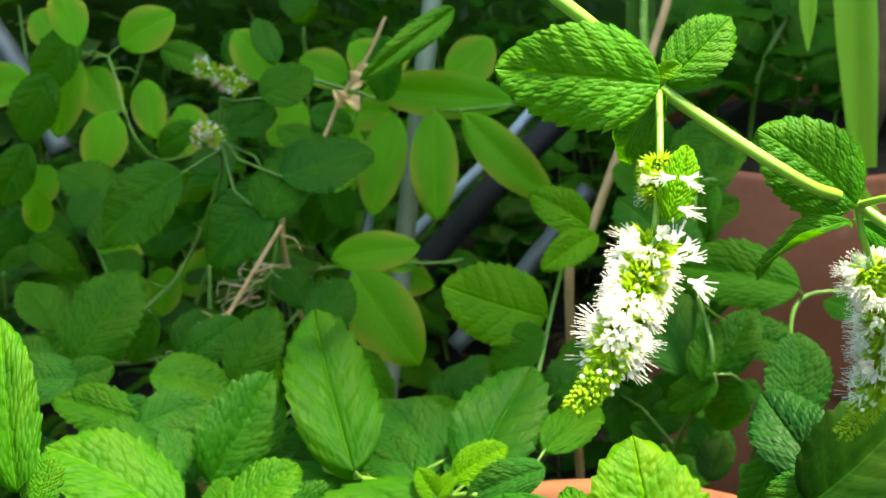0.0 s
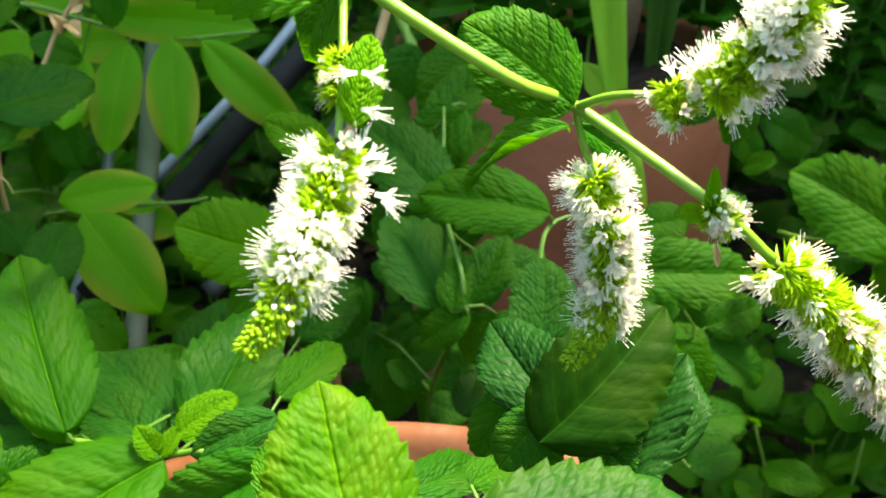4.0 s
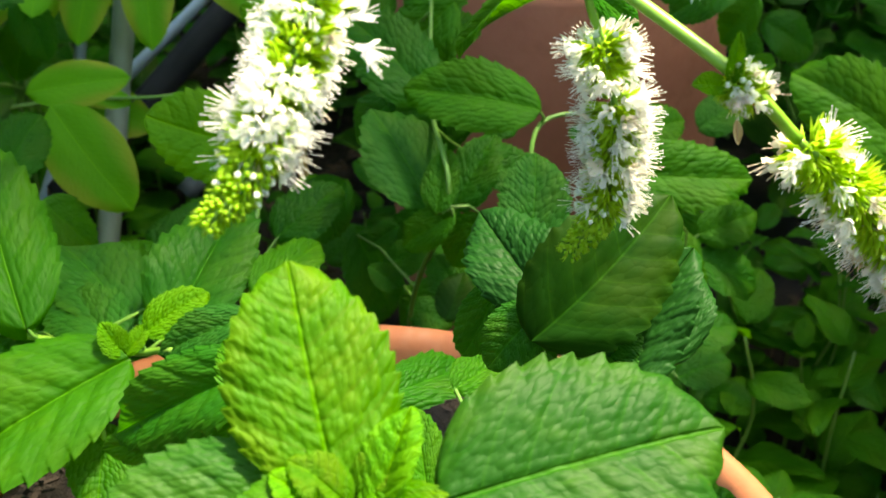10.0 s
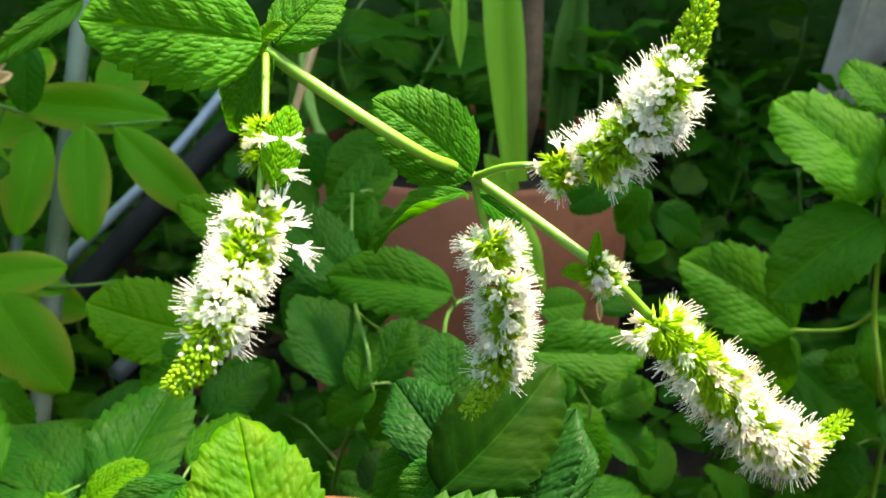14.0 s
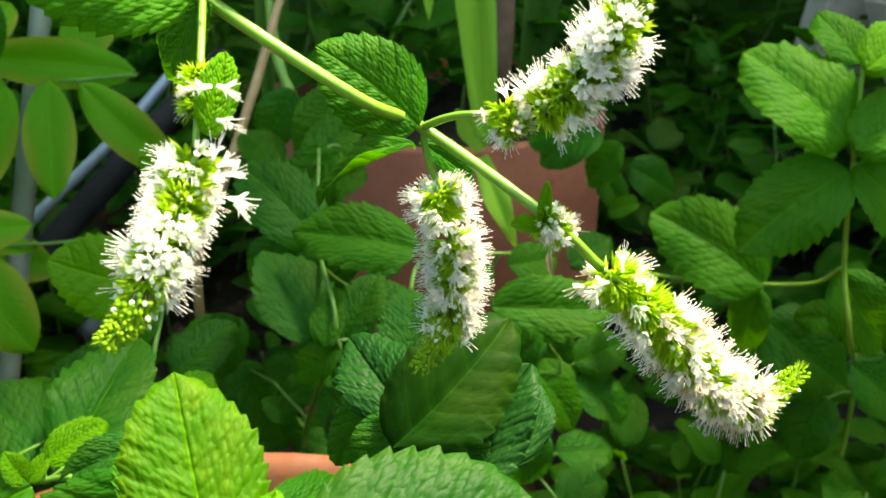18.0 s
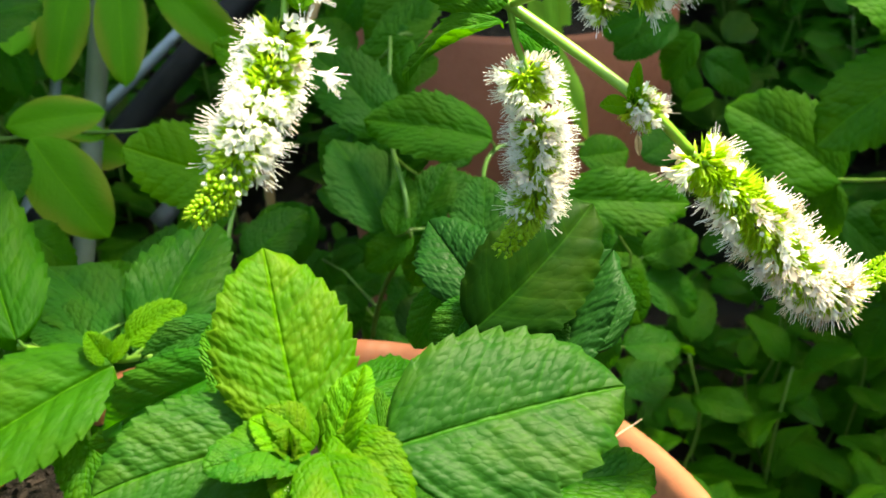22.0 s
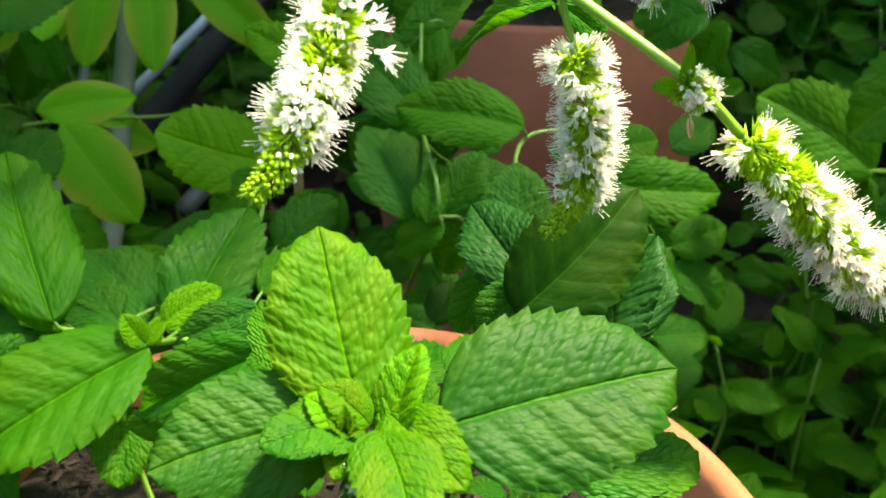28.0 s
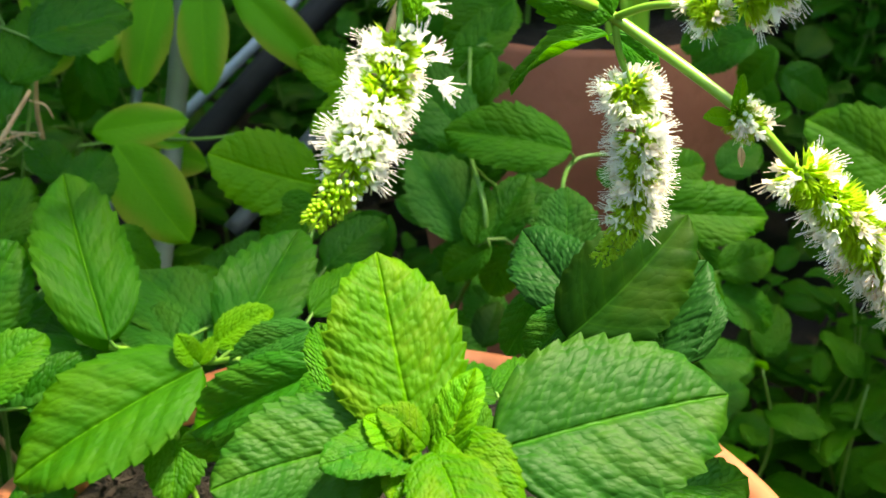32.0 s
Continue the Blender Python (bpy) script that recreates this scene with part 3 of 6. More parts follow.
def floret_meshes(material, n):
    out = []
    for k in range(n):
        bm = bmesh.new()
        floret_into(bm, Matrix.Identity(4), random.Random(900 + k), 7)
        me = bpy.data.meshes.new("floret")
        bm.to_mesh(me)
        bm.free()
        me.materials.append(material)
        out.append(me)
    return out


FLORETS = {"white": floret_meshes(PETAL, 5), "cream": floret_meshes(CREAM, 3)}


def out_pose(at, way):
    """A pose at a place whose z axis looks along way."""
    m = way.to_track_quat("Z", "Y").to_matrix().to_4x4()
    m.translation = at
    return m


SHED = Vector((0.0, -0.88, 0.47))


def flower_spike(plant, pts, whorls, radius, bare=(), cream=0.1, seed=0, single=60, open_to=0.80, withered=0.0, name="flower_spike", label="", tall=1.0, bloom=0.44, front=0.0, beads=0.22):
    """A spike of whorls of florets along the points, open near its foot, green buds at its tip. bare: shares of the length with no whorl. bloom: how densely florets stand, one number or (share of the length, number) pairs. front: how far the sunny side has shed its florets."""
    rng = random.Random(seed)
    line = curve_points(pts, 10)
    home = Vector(plant.location)
    bm = bmesh.new()
    tube_into(bm, [q - home for q in line], 0.0011, 0.0005, 6)
    spike = part(name, bm, STEM, plant, label)
    steps = [0.0]
    for a, b in zip(line, line[1:]):
        steps.append(steps[-1] + (b - a).length)
    total = steps[-1]

    def at(s):
        d = s * total
        k = max(0, min(len(line) - 2, next((j - 1 for j, v in enumerate(steps) if v > d), len(line) - 2)))
        f = (d - steps[k]) / max(1e-9, steps[k + 1] - steps[k])
        return line[k].lerp(line[k + 1], f), (line[k + 1] - line[k]).normalized()

    joined, made = {"white": bmesh.new(), "cream": bmesh.new(), "withered": bmesh.new()}, 0
    for w in range(whorls):
        s = (w + 0.5) / whorls
        if any(a < s < b for a, b in bare):
            continue
        ring = bmesh.new()
        o, way = at(s)
        side = way.orthogonal().normalized()
        other = way.cross(side)
        shrink = 1.0 if s < open_to - 0.1 else max(0.35, 1 - 0.62 * (s - open_to + 0.1) / (1.1 - open_to))
        count = max(8, int(21 * shrink))
        if s > open_to + 0.04:
            for row in range(5):
                o2, way = at(min(1, s + (row - 2) * 0.2 / whorls))
                few = max(7, int(20 * shrink))
                for k in range(few):
                    a = 6.2832 * (k + 0.5 * row) / few + rng.uniform(-0.15, 0.15)
                    out = (math.cos(a) * side + math.sin(a) * other + way * rng.uniform(0.3, 0.8)).normalized()
                    pale = rng.random() < 0.36 - 2.6 * (s - open_to)
                    if not pale and rng.random() < 0.4:
                        calyx_into(ring, out_pose(o2 + out * 0.0042 * shrink - home, (out + way * 0.5).normalized()), 0.35 + 0.5 * shrink, rng)
                        continue
                    bud_into(joined["white"] if pale else ring, out_pose(o2 + out * (0.0052 * shrink + (0.0008 if pale else 0.0003)) - home, out), 0.36 + 0.5 * shrink)
            part("bud_ring", ring, CALYX, spike)
            continue
        for layer in range(2):
            for k in range(count):
                a = 6.2832 * (k + 0.5 * (layer + w)) / count + rng.uniform(-0.12, 0.12)
                radial = math.cos(a) * side + math.sin(a) * other
                tilt = (0.55 if layer else -0.15) + rng.uniform(-0.25, 0.25)
                out = (radial + way * tilt).normalized()
                foot = o + out * radius * 0.26 * shrink * tall + way * rng.uniform(-0.0012, 0.0012)
                k2 = radius / 0.0105
                
                calyx_into(ring, out_pose(foot - home, out), 1.2 * k2, rng)
                patch = noise.noise((1.7 * math.cos(a) + seed * 7, 1.7 * math.sin(a), s * 8))
                thick = bloom if not isinstance(bloom, (list, tuple)) else next((v for q, v in bloom if s < q), bloom[-1][1])
                chance = (thick if s < open_to - 0.08 else thick * 0.55) + 1.3 * patch - front * max(0.0, radial.dot(SHED) - 0.1) - (0.3 if layer == 0 else 0.0)
                if rng.random() > chance:
                    if rng.random() < beads:
                        bud_into(joined["white"], out_pose(foot + out * 0.0026 * k2 - home, out), 0.85)
                    continue
                tone = "withered" if rng.random() < withered else "cream" if rng.random() < cream else "white"
                m = out_pose(foot + out * 0.0022 * k2 - home, out) @ Matrix.Rotation(rng.uniform(0, 6.28), 4, "Z") @ Matrix.Diagonal((k2, k2, k2, 1))
                if made < single and tone in FLORETS:
                    ob = new("floret", FLORETS[tone][rng.randrange(len(FLORETS[tone]))])
                    ob.parent = spike
                    ob.matrix_basis = m
                    made += 1
                else:
                    floret_into(joined[tone], m, rng, 6)
        part("calyx_ring", ring, CALYX, spike)
    for tone, bm in joined.items():
        if len(bm.verts):
            tagged(part("blossom", bm, {"white": PETAL, "cream": CREAM, "withered": WITHERED}[tone], spike), kind="stuff")
        else:
            bm.free()
    return spike


# ---- plants ----
STALK = thing("flowering_mint_stem", (-0.42, 0.2, -0.02), "arching mint stem with drooping white flower spikes", "flowering plant")
stem(STALK, [(-0.4200, 0.2000, -0.0200), (-0.4300, 0.2000, 0.5000), (-0.3600, 0.2500, 0.8300), (-0.2000, 0.3100, 0.8450), (-0.0830, 0.2958, 0.7642), (-0.0580, 0.3090, 0.7370), (-0.0192, 0.3076, 0.7115), (-0.0020, 0.3250, 0.6980), (0.0312, 0.3061, 0.6801), (0.0488, 0.3096, 0.6626)], 0.0026, 0.0016)
stem(STALK, [(-0.0580, 0.3090, 0.7370), (-0.0556, 0.2877, 0.7244), (-0.0556, 0.2757, 0.7078)], 0.0011, 0.0009)
stem(STALK, [(-0.0020, 0.3250, 0.6980), (0.0005, 0.3230, 0.6870), (0.0060, 0.3214, 0.6759)], 0.0011, 0.0009)
stem(STALK, [(-0.0020, 0.3250, 0.6980), (0.0068, 0.3152, 0.7044), (0.0184, 0.3058, 0.7082)], 0.0012, 0.001)
SPIKE_FIRST = flower_spike(STALK, [(-0.0559, 0.2759, 0.7055), (-0.0581, 0.2680, 0.6967), (-0.0635, 0.2575, 0.6840), (-0.0676, 0.2500, 0.6755), (-0.0722, 0.2452, 0.6712)], 10, 0.0102, seed=1, cream=0.03, open_to=0.7, single=65, bloom=((0.3, 0.35), (1, 0.8)), front=0.4, label='dense white spike with a green tip')
CLUSTER_FIRST = flower_spike(STALK, [(-0.0556, 0.2872, 0.7231), (-0.0555, 0.2809, 0.7155)], 3, 0.0078, seed=2, bloom=-0.12, beads=0.1, cream=0.3, open_to=1.2, single=12, name='flower_cluster')
SPIKE_MIDDLE = flower_spike(STALK, [(0.0019, 0.3218, 0.6816), (0.0070, 0.3194, 0.6663), (0.0073, 0.3169, 0.6478), (0.0044, 0.3158, 0.6362), (-0.0014, 0.3155, 0.6278)], 12, 0.0098, seed=3, bare=((0.17, 0.25),), cream=0.08, open_to=0.68, single=60, bloom=1.35, front=1.15, beads=0.3, label='hanging white spike, yellow-green inside')
CLUSTER_RISING = flower_spike(STALK, [(0.0191, 0.3066, 0.7103), (0.0221, 0.3021, 0.7049)], 3, 0.0075, seed=8, bloom=-0.05, beads=0.08, cream=0.3, open_to=1.2, single=10, name='flower_cluster')
flower_spike(STALK, [(0.0286, 0.3038, 0.7090), (0.0369, 0.3034, 0.7161), (0.0462, 0.3030, 0.7281), (0.0534, 0.3042, 0.7464), (0.0557, 0.3061, 0.7558)], 12, 0.0112, seed=4, cream=0.14, open_to=0.56, single=60, bloom=((0.28, 0.4), (1, 0.95)), front=0.5, label='rising white spike ageing to cream, green at the tip')
CLUSTER_NODE = flower_spike(STALK, [(0.0305, 0.3064, 0.6789), (0.0359, 0.3049, 0.6754)], 3, 0.0080, seed=5, bloom=-0.02, beads=0.4, cream=0.3, open_to=1.2, single=12, name='flower_cluster', withered=0.1)
SPIKE_LONG = flower_spike(STALK, [(0.0488, 0.3096, 0.6626), (0.0605, 0.3084, 0.6528), (0.0731, 0.3086, 0.6385), (0.0874, 0.3104, 0.6229), (0.1006, 0.3171, 0.6163), (0.1152, 0.3274, 0.6205)], 14, 0.0118, seed=6, bloom=((0.3, 0.3), (0.42, 0.6), (1, 0.95)), front=0.2, cream=0.42, open_to=0.76, single=65, withered=0.05, label='long white spike with cream and withered florets')
leaf(STALK, "r", (-0.0559, 0.2898, 0.7431), (-0.0973, 0.2787, 0.7499), 0.0302, (0.29, -0.92, 0.25), fold=0.15, arch=0.03, wave=0.7, fine=True, stalk=False)
leaf(STALK, "m", (-0.0554, 0.3083, 0.7386), (-0.0394, 0.3225, 0.7537), 0.0184, (0.24, -0.82, 0.52), fold=0.2, stalk=False, fine=True)
leaf(STALK, "m", (-0.0567, 0.3113, 0.7380), (-0.0695, 0.3129, 0.7139), 0.0255, (-0.65, -0.69, 0.30), stalk=False)
leaf(STALK, "y", (-0.0595, 0.3044, 0.7392), (-0.0517, 0.3007, 0.7459), 0.0077, (-0.65, -0.65, 0.40), stalk=False)
leaf(STALK, "m", (-0.0027, 0.3207, 0.6997), (-0.0310, 0.3240, 0.7208), 0.0330, (0.13, -0.94, 0.32), fold=0.12, arch=0.02, wave=0.5, fine=True, stalk=False, label='broad round-toothed leaf at the stem node')
leaf(STALK, "m", (-0.0037, 0.3172, 0.6954), (-0.0298, 0.3026, 0.6852), 0.0080, (-0.15, -0.36, 0.92), fold=0.7, wave=1.0, fine=True, stalk=False, label='small narrow twisted leaf')
leaf(STALK, "d", (-0.0015, 0.3284, 0.6919), (0.0140, 0.3474, 0.6733), 0.0123, (0.86, -0.45, 0.25), stalk=False)
leaf(STALK, "y", (0.0309, 0.3036, 0.6770), (0.0321, 0.3067, 0.6893), 0.0042, (-0.15, -0.96, 0.25), stalk=False, fold=0.5)
leaf(STALK, "y", (0.0305, 0.3037, 0.6770), (0.0223, 0.3029, 0.6780), 0.0069, (0.27, -0.54, 0.80), stalk=False, fold=0.4)
leaf(STALK, "y", (-0.0517, 0.2715, 0.7120), (-0.0479, 0.2805, 0.7300), 0.0108, (0.20, -0.89, 0.40), fold=0.2, wave=0.9, stalk=False, name='bract')
leaf(STALK, "n", (-0.0546, 0.2842, 0.7130), (-0.0560, 0.2813, 0.7089), 0.0055, (0.21, -0.84, 0.50), stalk=False, name='bract')
leaf(STALK, "n", (-0.0538, 0.2820, 0.7130), (-0.0508, 0.2791, 0.7089), 0.0046, (0.04, -0.80, 0.60), stalk=False, name='bract')

def lone_floret(spike, place, way, size):
    """One floret that stands out from a spike."""
    ob = new("floret", FLORETS["white"][len(spike.children) % 5])
    ob.parent = spike
    turn = Vector(way).to_track_quat("Z", "Y").to_matrix().to_4x4()
    place_in(ob, Matrix.Translation(place) @ turn @ Matrix.Diagonal((size, size, size, 1)) @ Matrix.Translation((0, 0, -0.002)))


lone_floret(SPIKE_FIRST, (-0.0437, 0.2593, 0.7008), (0.94, -0.34, -0.08), 1.02)
lone_floret(SPIKE_FIRST, (-0.0431, 0.2587, 0.6991), (0.81, -0.45, -0.39), 0.78)
lone_floret(SPIKE_FIRST, (-0.0495, 0.2668, 0.7095), (0.16, -0.03, 0.99), 0.90)
lone_floret(SPIKE_FIRST, (-0.0470, 0.2645, 0.7079), (0.86, -0.05, 0.52), 0.98)
lone_floret(SPIKE_FIRST, (-0.0451, 0.2640, 0.7054), (0.93, -0.15, 0.34), 0.90)
lone_floret(CLUSTER_FIRST, (-0.0522, 0.2727, 0.7235), (-0.95, -0.31, 0.02), 0.94)
lone_floret(CLUSTER_FIRST, (-0.0472, 0.2715, 0.7236), (0.91, -0.37, -0.16), 0.98)
lone_floret(CLUSTER_FIRST, (-0.0474, 0.2693, 0.7163), (0.93, -0.36, -0.12), 0.94)
lone_floret(CLUSTER_RISING, (0.0196, 0.3055, 0.7139), (-0.45, 0.13, 0.89), 0.90)
lone_floret(CLUSTER_RISING, (0.0206, 0.3020, 0.7025), (0.11, -0.66, -0.74), 0.98)
lone_floret(CLUSTER_RISING, (0.0250, 0.3027, 0.7092), (0.94, -0.17, 0.31), 0.82)
lone_floret(SPIKE_LONG, (0.0534, 0.3023, 0.6684), (-0.02, 0.14, 0.99), 0.94)
lone_floret(SPIKE_LONG, (0.0481, 0.3005, 0.6624), (-0.89, -0.41, 0.17), 0.98)
lone_floret(SPIKE_LONG, (0.0462, 0.2996, 0.6597), (-0.71, -0.64, -0.31), 0.98)
lone_floret(SPIKE_LONG, (0.0609, 0.3009, 0.6611), (0.17, 0.06, 0.98), 0.82)
lone_floret(SPIKE_MIDDLE, (0.0008, 0.3214, 0.6801), (-0.94, -0.18, 0.27), 1.02)
lone_floret(SPIKE_MIDDLE, (0.0020, 0.3220, 0.6819), (-0.65, 0.05, 0.76), 0.98)
lone_floret(SPIKE_MIDDLE, (0.0096, 0.3216, 0.6811), (0.76, -0.01, 0.66), 1.02)
lone_floret(SPIKE_MIDDLE, (0.0103, 0.3207, 0.6789), (0.96, -0.29, 0.05), 0.98)
lone_floret(SPIKE_MIDDLE, (0.0125, 0.3150, 0.6701), (0.86, -0.05, 0.52), 1.02)
lone_floret(SPIKE_MIDDLE, (0.0130, 0.3141, 0.6679), (0.96, -0.29, 0.05), 0.98)
leaf(STALK, "w", (0.0330, 0.3027, 0.6702), (0.0336, 0.3003, 0.6649), 0.0020, (-0.10, -0.91, 0.40), fold=0.9, wave=2.0, stalk=False, name='withered_bract')
MINT_POT = thing("mint_plant", (-0.07, 0.36, 0.39), "leafy green mint plant growing in the terracotta pot", "mint plant")
stem(MINT_POT, [(-0.0500, 0.3000, 0.3850), (-0.0480, 0.2500, 0.5000), (-0.0470, 0.2206, 0.6227)], 0.0022, 0.0016)
stem(MINT_POT, [(-0.0200, 0.4000, 0.3850), (0.0000, 0.3700, 0.5000), (-0.0080, 0.3400, 0.5880)], 0.002, 0.0014)
stem(MINT_POT, [(-0.1200, 0.4500, 0.3850), (-0.1400, 0.4700, 0.4400), (-0.1523, 0.4566, 0.4890), (-0.1776, 0.4652, 0.4835), (-0.2266, 0.4754, 0.4826), (-0.2729, 0.5037, 0.4683)], 0.002, 0.0014)
stem(MINT_POT, [(-0.1600, 0.4200, 0.3850), (-0.1845, 0.4393, 0.4612), (-0.1755, 0.4576, 0.4838)], 0.0016, 0.0012)
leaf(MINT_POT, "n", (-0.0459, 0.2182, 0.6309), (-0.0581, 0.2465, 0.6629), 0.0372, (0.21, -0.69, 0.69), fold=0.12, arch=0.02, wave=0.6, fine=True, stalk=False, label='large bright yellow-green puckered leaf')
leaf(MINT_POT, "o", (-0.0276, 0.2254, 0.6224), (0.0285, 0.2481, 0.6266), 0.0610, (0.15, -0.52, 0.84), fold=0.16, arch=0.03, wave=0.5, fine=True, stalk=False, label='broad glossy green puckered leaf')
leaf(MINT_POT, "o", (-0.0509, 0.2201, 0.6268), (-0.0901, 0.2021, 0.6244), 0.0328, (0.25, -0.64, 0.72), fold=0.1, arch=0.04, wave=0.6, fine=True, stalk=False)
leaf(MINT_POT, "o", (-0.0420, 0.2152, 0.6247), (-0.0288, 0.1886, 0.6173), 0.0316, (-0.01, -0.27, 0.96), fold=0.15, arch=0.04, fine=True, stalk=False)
leaf(MINT_POT, "d", (-0.0481, 0.2127, 0.6294), (-0.0650, 0.2020, 0.6332), 0.0238, (0.26, -0.06, 0.96), fold=0.3, arch=0.08, fine=True, stalk=False)
leaf(MINT_POT, "y", (-0.0393, 0.2136, 0.6254), (-0.0328, 0.2265, 0.6447), 0.0140, (-0.45, -0.67, 0.60), fold=0.4, arch=0.04, fine=True, stalk=False)
leaf(MINT_POT, "y", (-0.0448, 0.2121, 0.6277), (-0.0570, 0.2141, 0.6378), 0.0127, (0.50, -0.50, 0.71), fold=0.4, arch=0.06, fine=True, stalk=False)
leaf(MINT_POT, "n", (-0.0447, 0.2102, 0.6284), (-0.0334, 0.2021, 0.6286), 0.0127, (-0.17, -0.22, 0.96), fold=0.3, arch=0.06, stalk=False)
leaf(MINT_POT, "n", (-0.0472, 0.2100, 0.6284), (-0.0491, 0.1999, 0.6268), 0.0101, (0.08, -0.17, 0.98), fold=0.3, arch=0.06, stalk=False)
leaf(MINT_POT, "n", (-0.0479, 0.2108, 0.6301), (-0.0513, 0.2089, 0.6358), 0.0048, (0.81, -0.47, 0.34), fold=0.8, arch=0.1, stalk=False)
leaf(MINT_POT, "n", (-0.0479, 0.2108, 0.6301), (-0.0452, 0.2098, 0.6363), 0.0047, (-0.61, -0.78, 0.13), fold=0.8, arch=0.1, stalk=False)
leaf(MINT_POT, "n", (-0.0479, 0.2108, 0.6301), (-0.0478, 0.2107, 0.6385), 0.0042, (0.10, -0.99, -0.01), fold=0.8, arch=0.1, stalk=False)
leaf(MINT_POT, "n", (-0.0479, 0.2108, 0.6301), (-0.0493, 0.2074, 0.6325), 0.0061, (0.61, 0.27, 0.75), fold=0.8, arch=0.1, stalk=False)
leaf(MINT_POT, "n", (-0.0479, 0.2108, 0.6301), (-0.0439, 0.2084, 0.6336), 0.0052, (-0.72, -0.28, 0.63), fold=0.8, arch=0.1, stalk=False)
leaf(MINT_POT, "m", (-0.0741, 0.2734, 0.6025), (-0.0831, 0.2908, 0.6155), 0.0145, (0.08, -0.57, 0.82), stalk=False)
leaf(MINT_POT, "d", (0.0059, 0.2822, 0.5636), (0.0444, 0.2958, 0.5620), 0.0282, (0.17, -0.36, 0.92), stalk=False)
leaf(MINT_POT, "k", (-0.0100, 0.3283, 0.5911), (0.0273, 0.3537, 0.6247), 0.0395, (0.04, -0.82, 0.57), fold=0.22, wave=0.5, stalk=False, label='smooth upright leaf with its shade put into the dark colour')
leaf(MINT_POT, "d", (0.0049, 0.3403, 0.5865), (0.0252, 0.3244, 0.5736), 0.0234, (-0.11, -0.71, 0.70), fine=True, stalk=False)
leaf(MINT_POT, "d", (-0.0100, 0.3403, 0.5858), (-0.0094, 0.3251, 0.5715), 0.0206, (-0.01, -0.68, 0.73), fine=True, stalk=False)
leaf(MINT_POT, "d", (-0.0072, 0.3366, 0.5972), (-0.0220, 0.3303, 0.5796), 0.0194, (-0.10, -0.91, 0.41), fine=True, stalk=False)
leaf(MINT_POT, "p", (0.0129, 0.3296, 0.5706), (0.0350, 0.3517, 0.6091), 0.0282, (-0.23, -0.78, 0.58), fold=0.3, wave=0.9, fine=True, stalk=False, label='pale glossy puckered leaf')
leaf(MINT_POT, "p", (-0.0042, 0.3342, 0.5971), (-0.0265, 0.3717, 0.6076), 0.0284, (-0.38, -0.45, 0.80), fold=0.28, wave=0.7, fine=True, stalk=False)
leaf(MINT_POT, "d", (-0.0187, 0.3562, 0.5933), (-0.0302, 0.3522, 0.5680), 0.0172, (-0.12, -0.97, 0.21), fine=True, stalk=False)
leaf(MINT_POT, "p", (0.0295, 0.3428, 0.5749), (0.0401, 0.3695, 0.5926), 0.0165, (0.23, -0.60, 0.77), fold=0.3, wave=0.9, fine=True, stalk=False, label='glossy puckered leaf over the pot rim')
leaf(MINT_POT, "m", (-0.0361, 0.4103, 0.5122), (-0.0155, 0.4344, 0.5118), 0.0219, (0.21, -0.16, 0.97))
leaf(MINT_POT, "m", (-0.2243, 0.4710, 0.4890), (-0.2723, 0.5564, 0.5362), 0.0533, (0.22, -0.38, 0.90), fold=0.2, arch=0.03, fine=True, label='upright oval leaf with a pale midrib')
leaf(MINT_POT, "m", (-0.1756, 0.4582, 0.4850), (-0.2527, 0.4106, 0.4494), 0.0660, (-0.06, -0.53, 0.85), fold=0.35, arch=0.05, fine=True, label='broad drooping leaf with a pale midrib')
leaf(MINT_POT, "m", (-0.1861, 0.4451, 0.4617), (-0.1812, 0.4120, 0.4410), 0.0387, (0.20, -0.50, 0.84), fold=0.2)
leaf(MINT_POT, "d", (-0.1053, 0.4105, 0.5197), (-0.1676, 0.4120, 0.4823), 0.0360, (-0.32, -0.80, 0.51), fold=0.35, arch=0.08, fine=True, stalk=False, label='dark folded leaf with deep puckers')
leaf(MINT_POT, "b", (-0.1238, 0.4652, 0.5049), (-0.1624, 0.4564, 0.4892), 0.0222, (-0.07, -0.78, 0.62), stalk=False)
leaf(MINT_POT, "m", (-0.1111, 0.4077, 0.4972), (-0.1734, 0.4106, 0.4757), 0.0273, (-0.23, -0.80, 0.56), fold=0.2, stalk=False)
leaf(MINT_POT, "y", (-0.1708, 0.4659, 0.4925), (-0.1458, 0.4822, 0.5046), 0.0204, (0.05, -0.64, 0.76))
leaf(MINT_POT, "y", (-0.1777, 0.4595, 0.4856), (-0.1872, 0.4620, 0.5004), 0.0140, (0.55, -0.69, 0.47), fold=0.5)
leaf(MINT_POT, "y", (-0.1777, 0.4595, 0.4856), (-0.1697, 0.4697, 0.4952), 0.0100, (0.04, -0.70, 0.71), fold=0.5)
leaf(MINT_POT, "d", (-0.1702, 0.4921, 0.4733), (-0.1474, 0.5579, 0.5086), 0.0514, (0.09, -0.50, 0.86), fold=0.35, fine=True)
leaf(MINT_POT, "b", (-0.1896, 0.5095, 0.4663), (-0.2437, 0.5664, 0.4753), 0.0513, (0.05, -0.11, 0.99))
leaf(MINT_POT, "b", (-0.1845, 0.5053, 0.4791), (-0.1480, 0.4947, 0.4747), 0.0378, (-0.02, -0.43, 0.90))
leaf(MINT_POT, "m", (-0.1321, 0.5038, 0.4896), (-0.1095, 0.5517, 0.4910), 0.0263, (0.35, -0.19, 0.92))
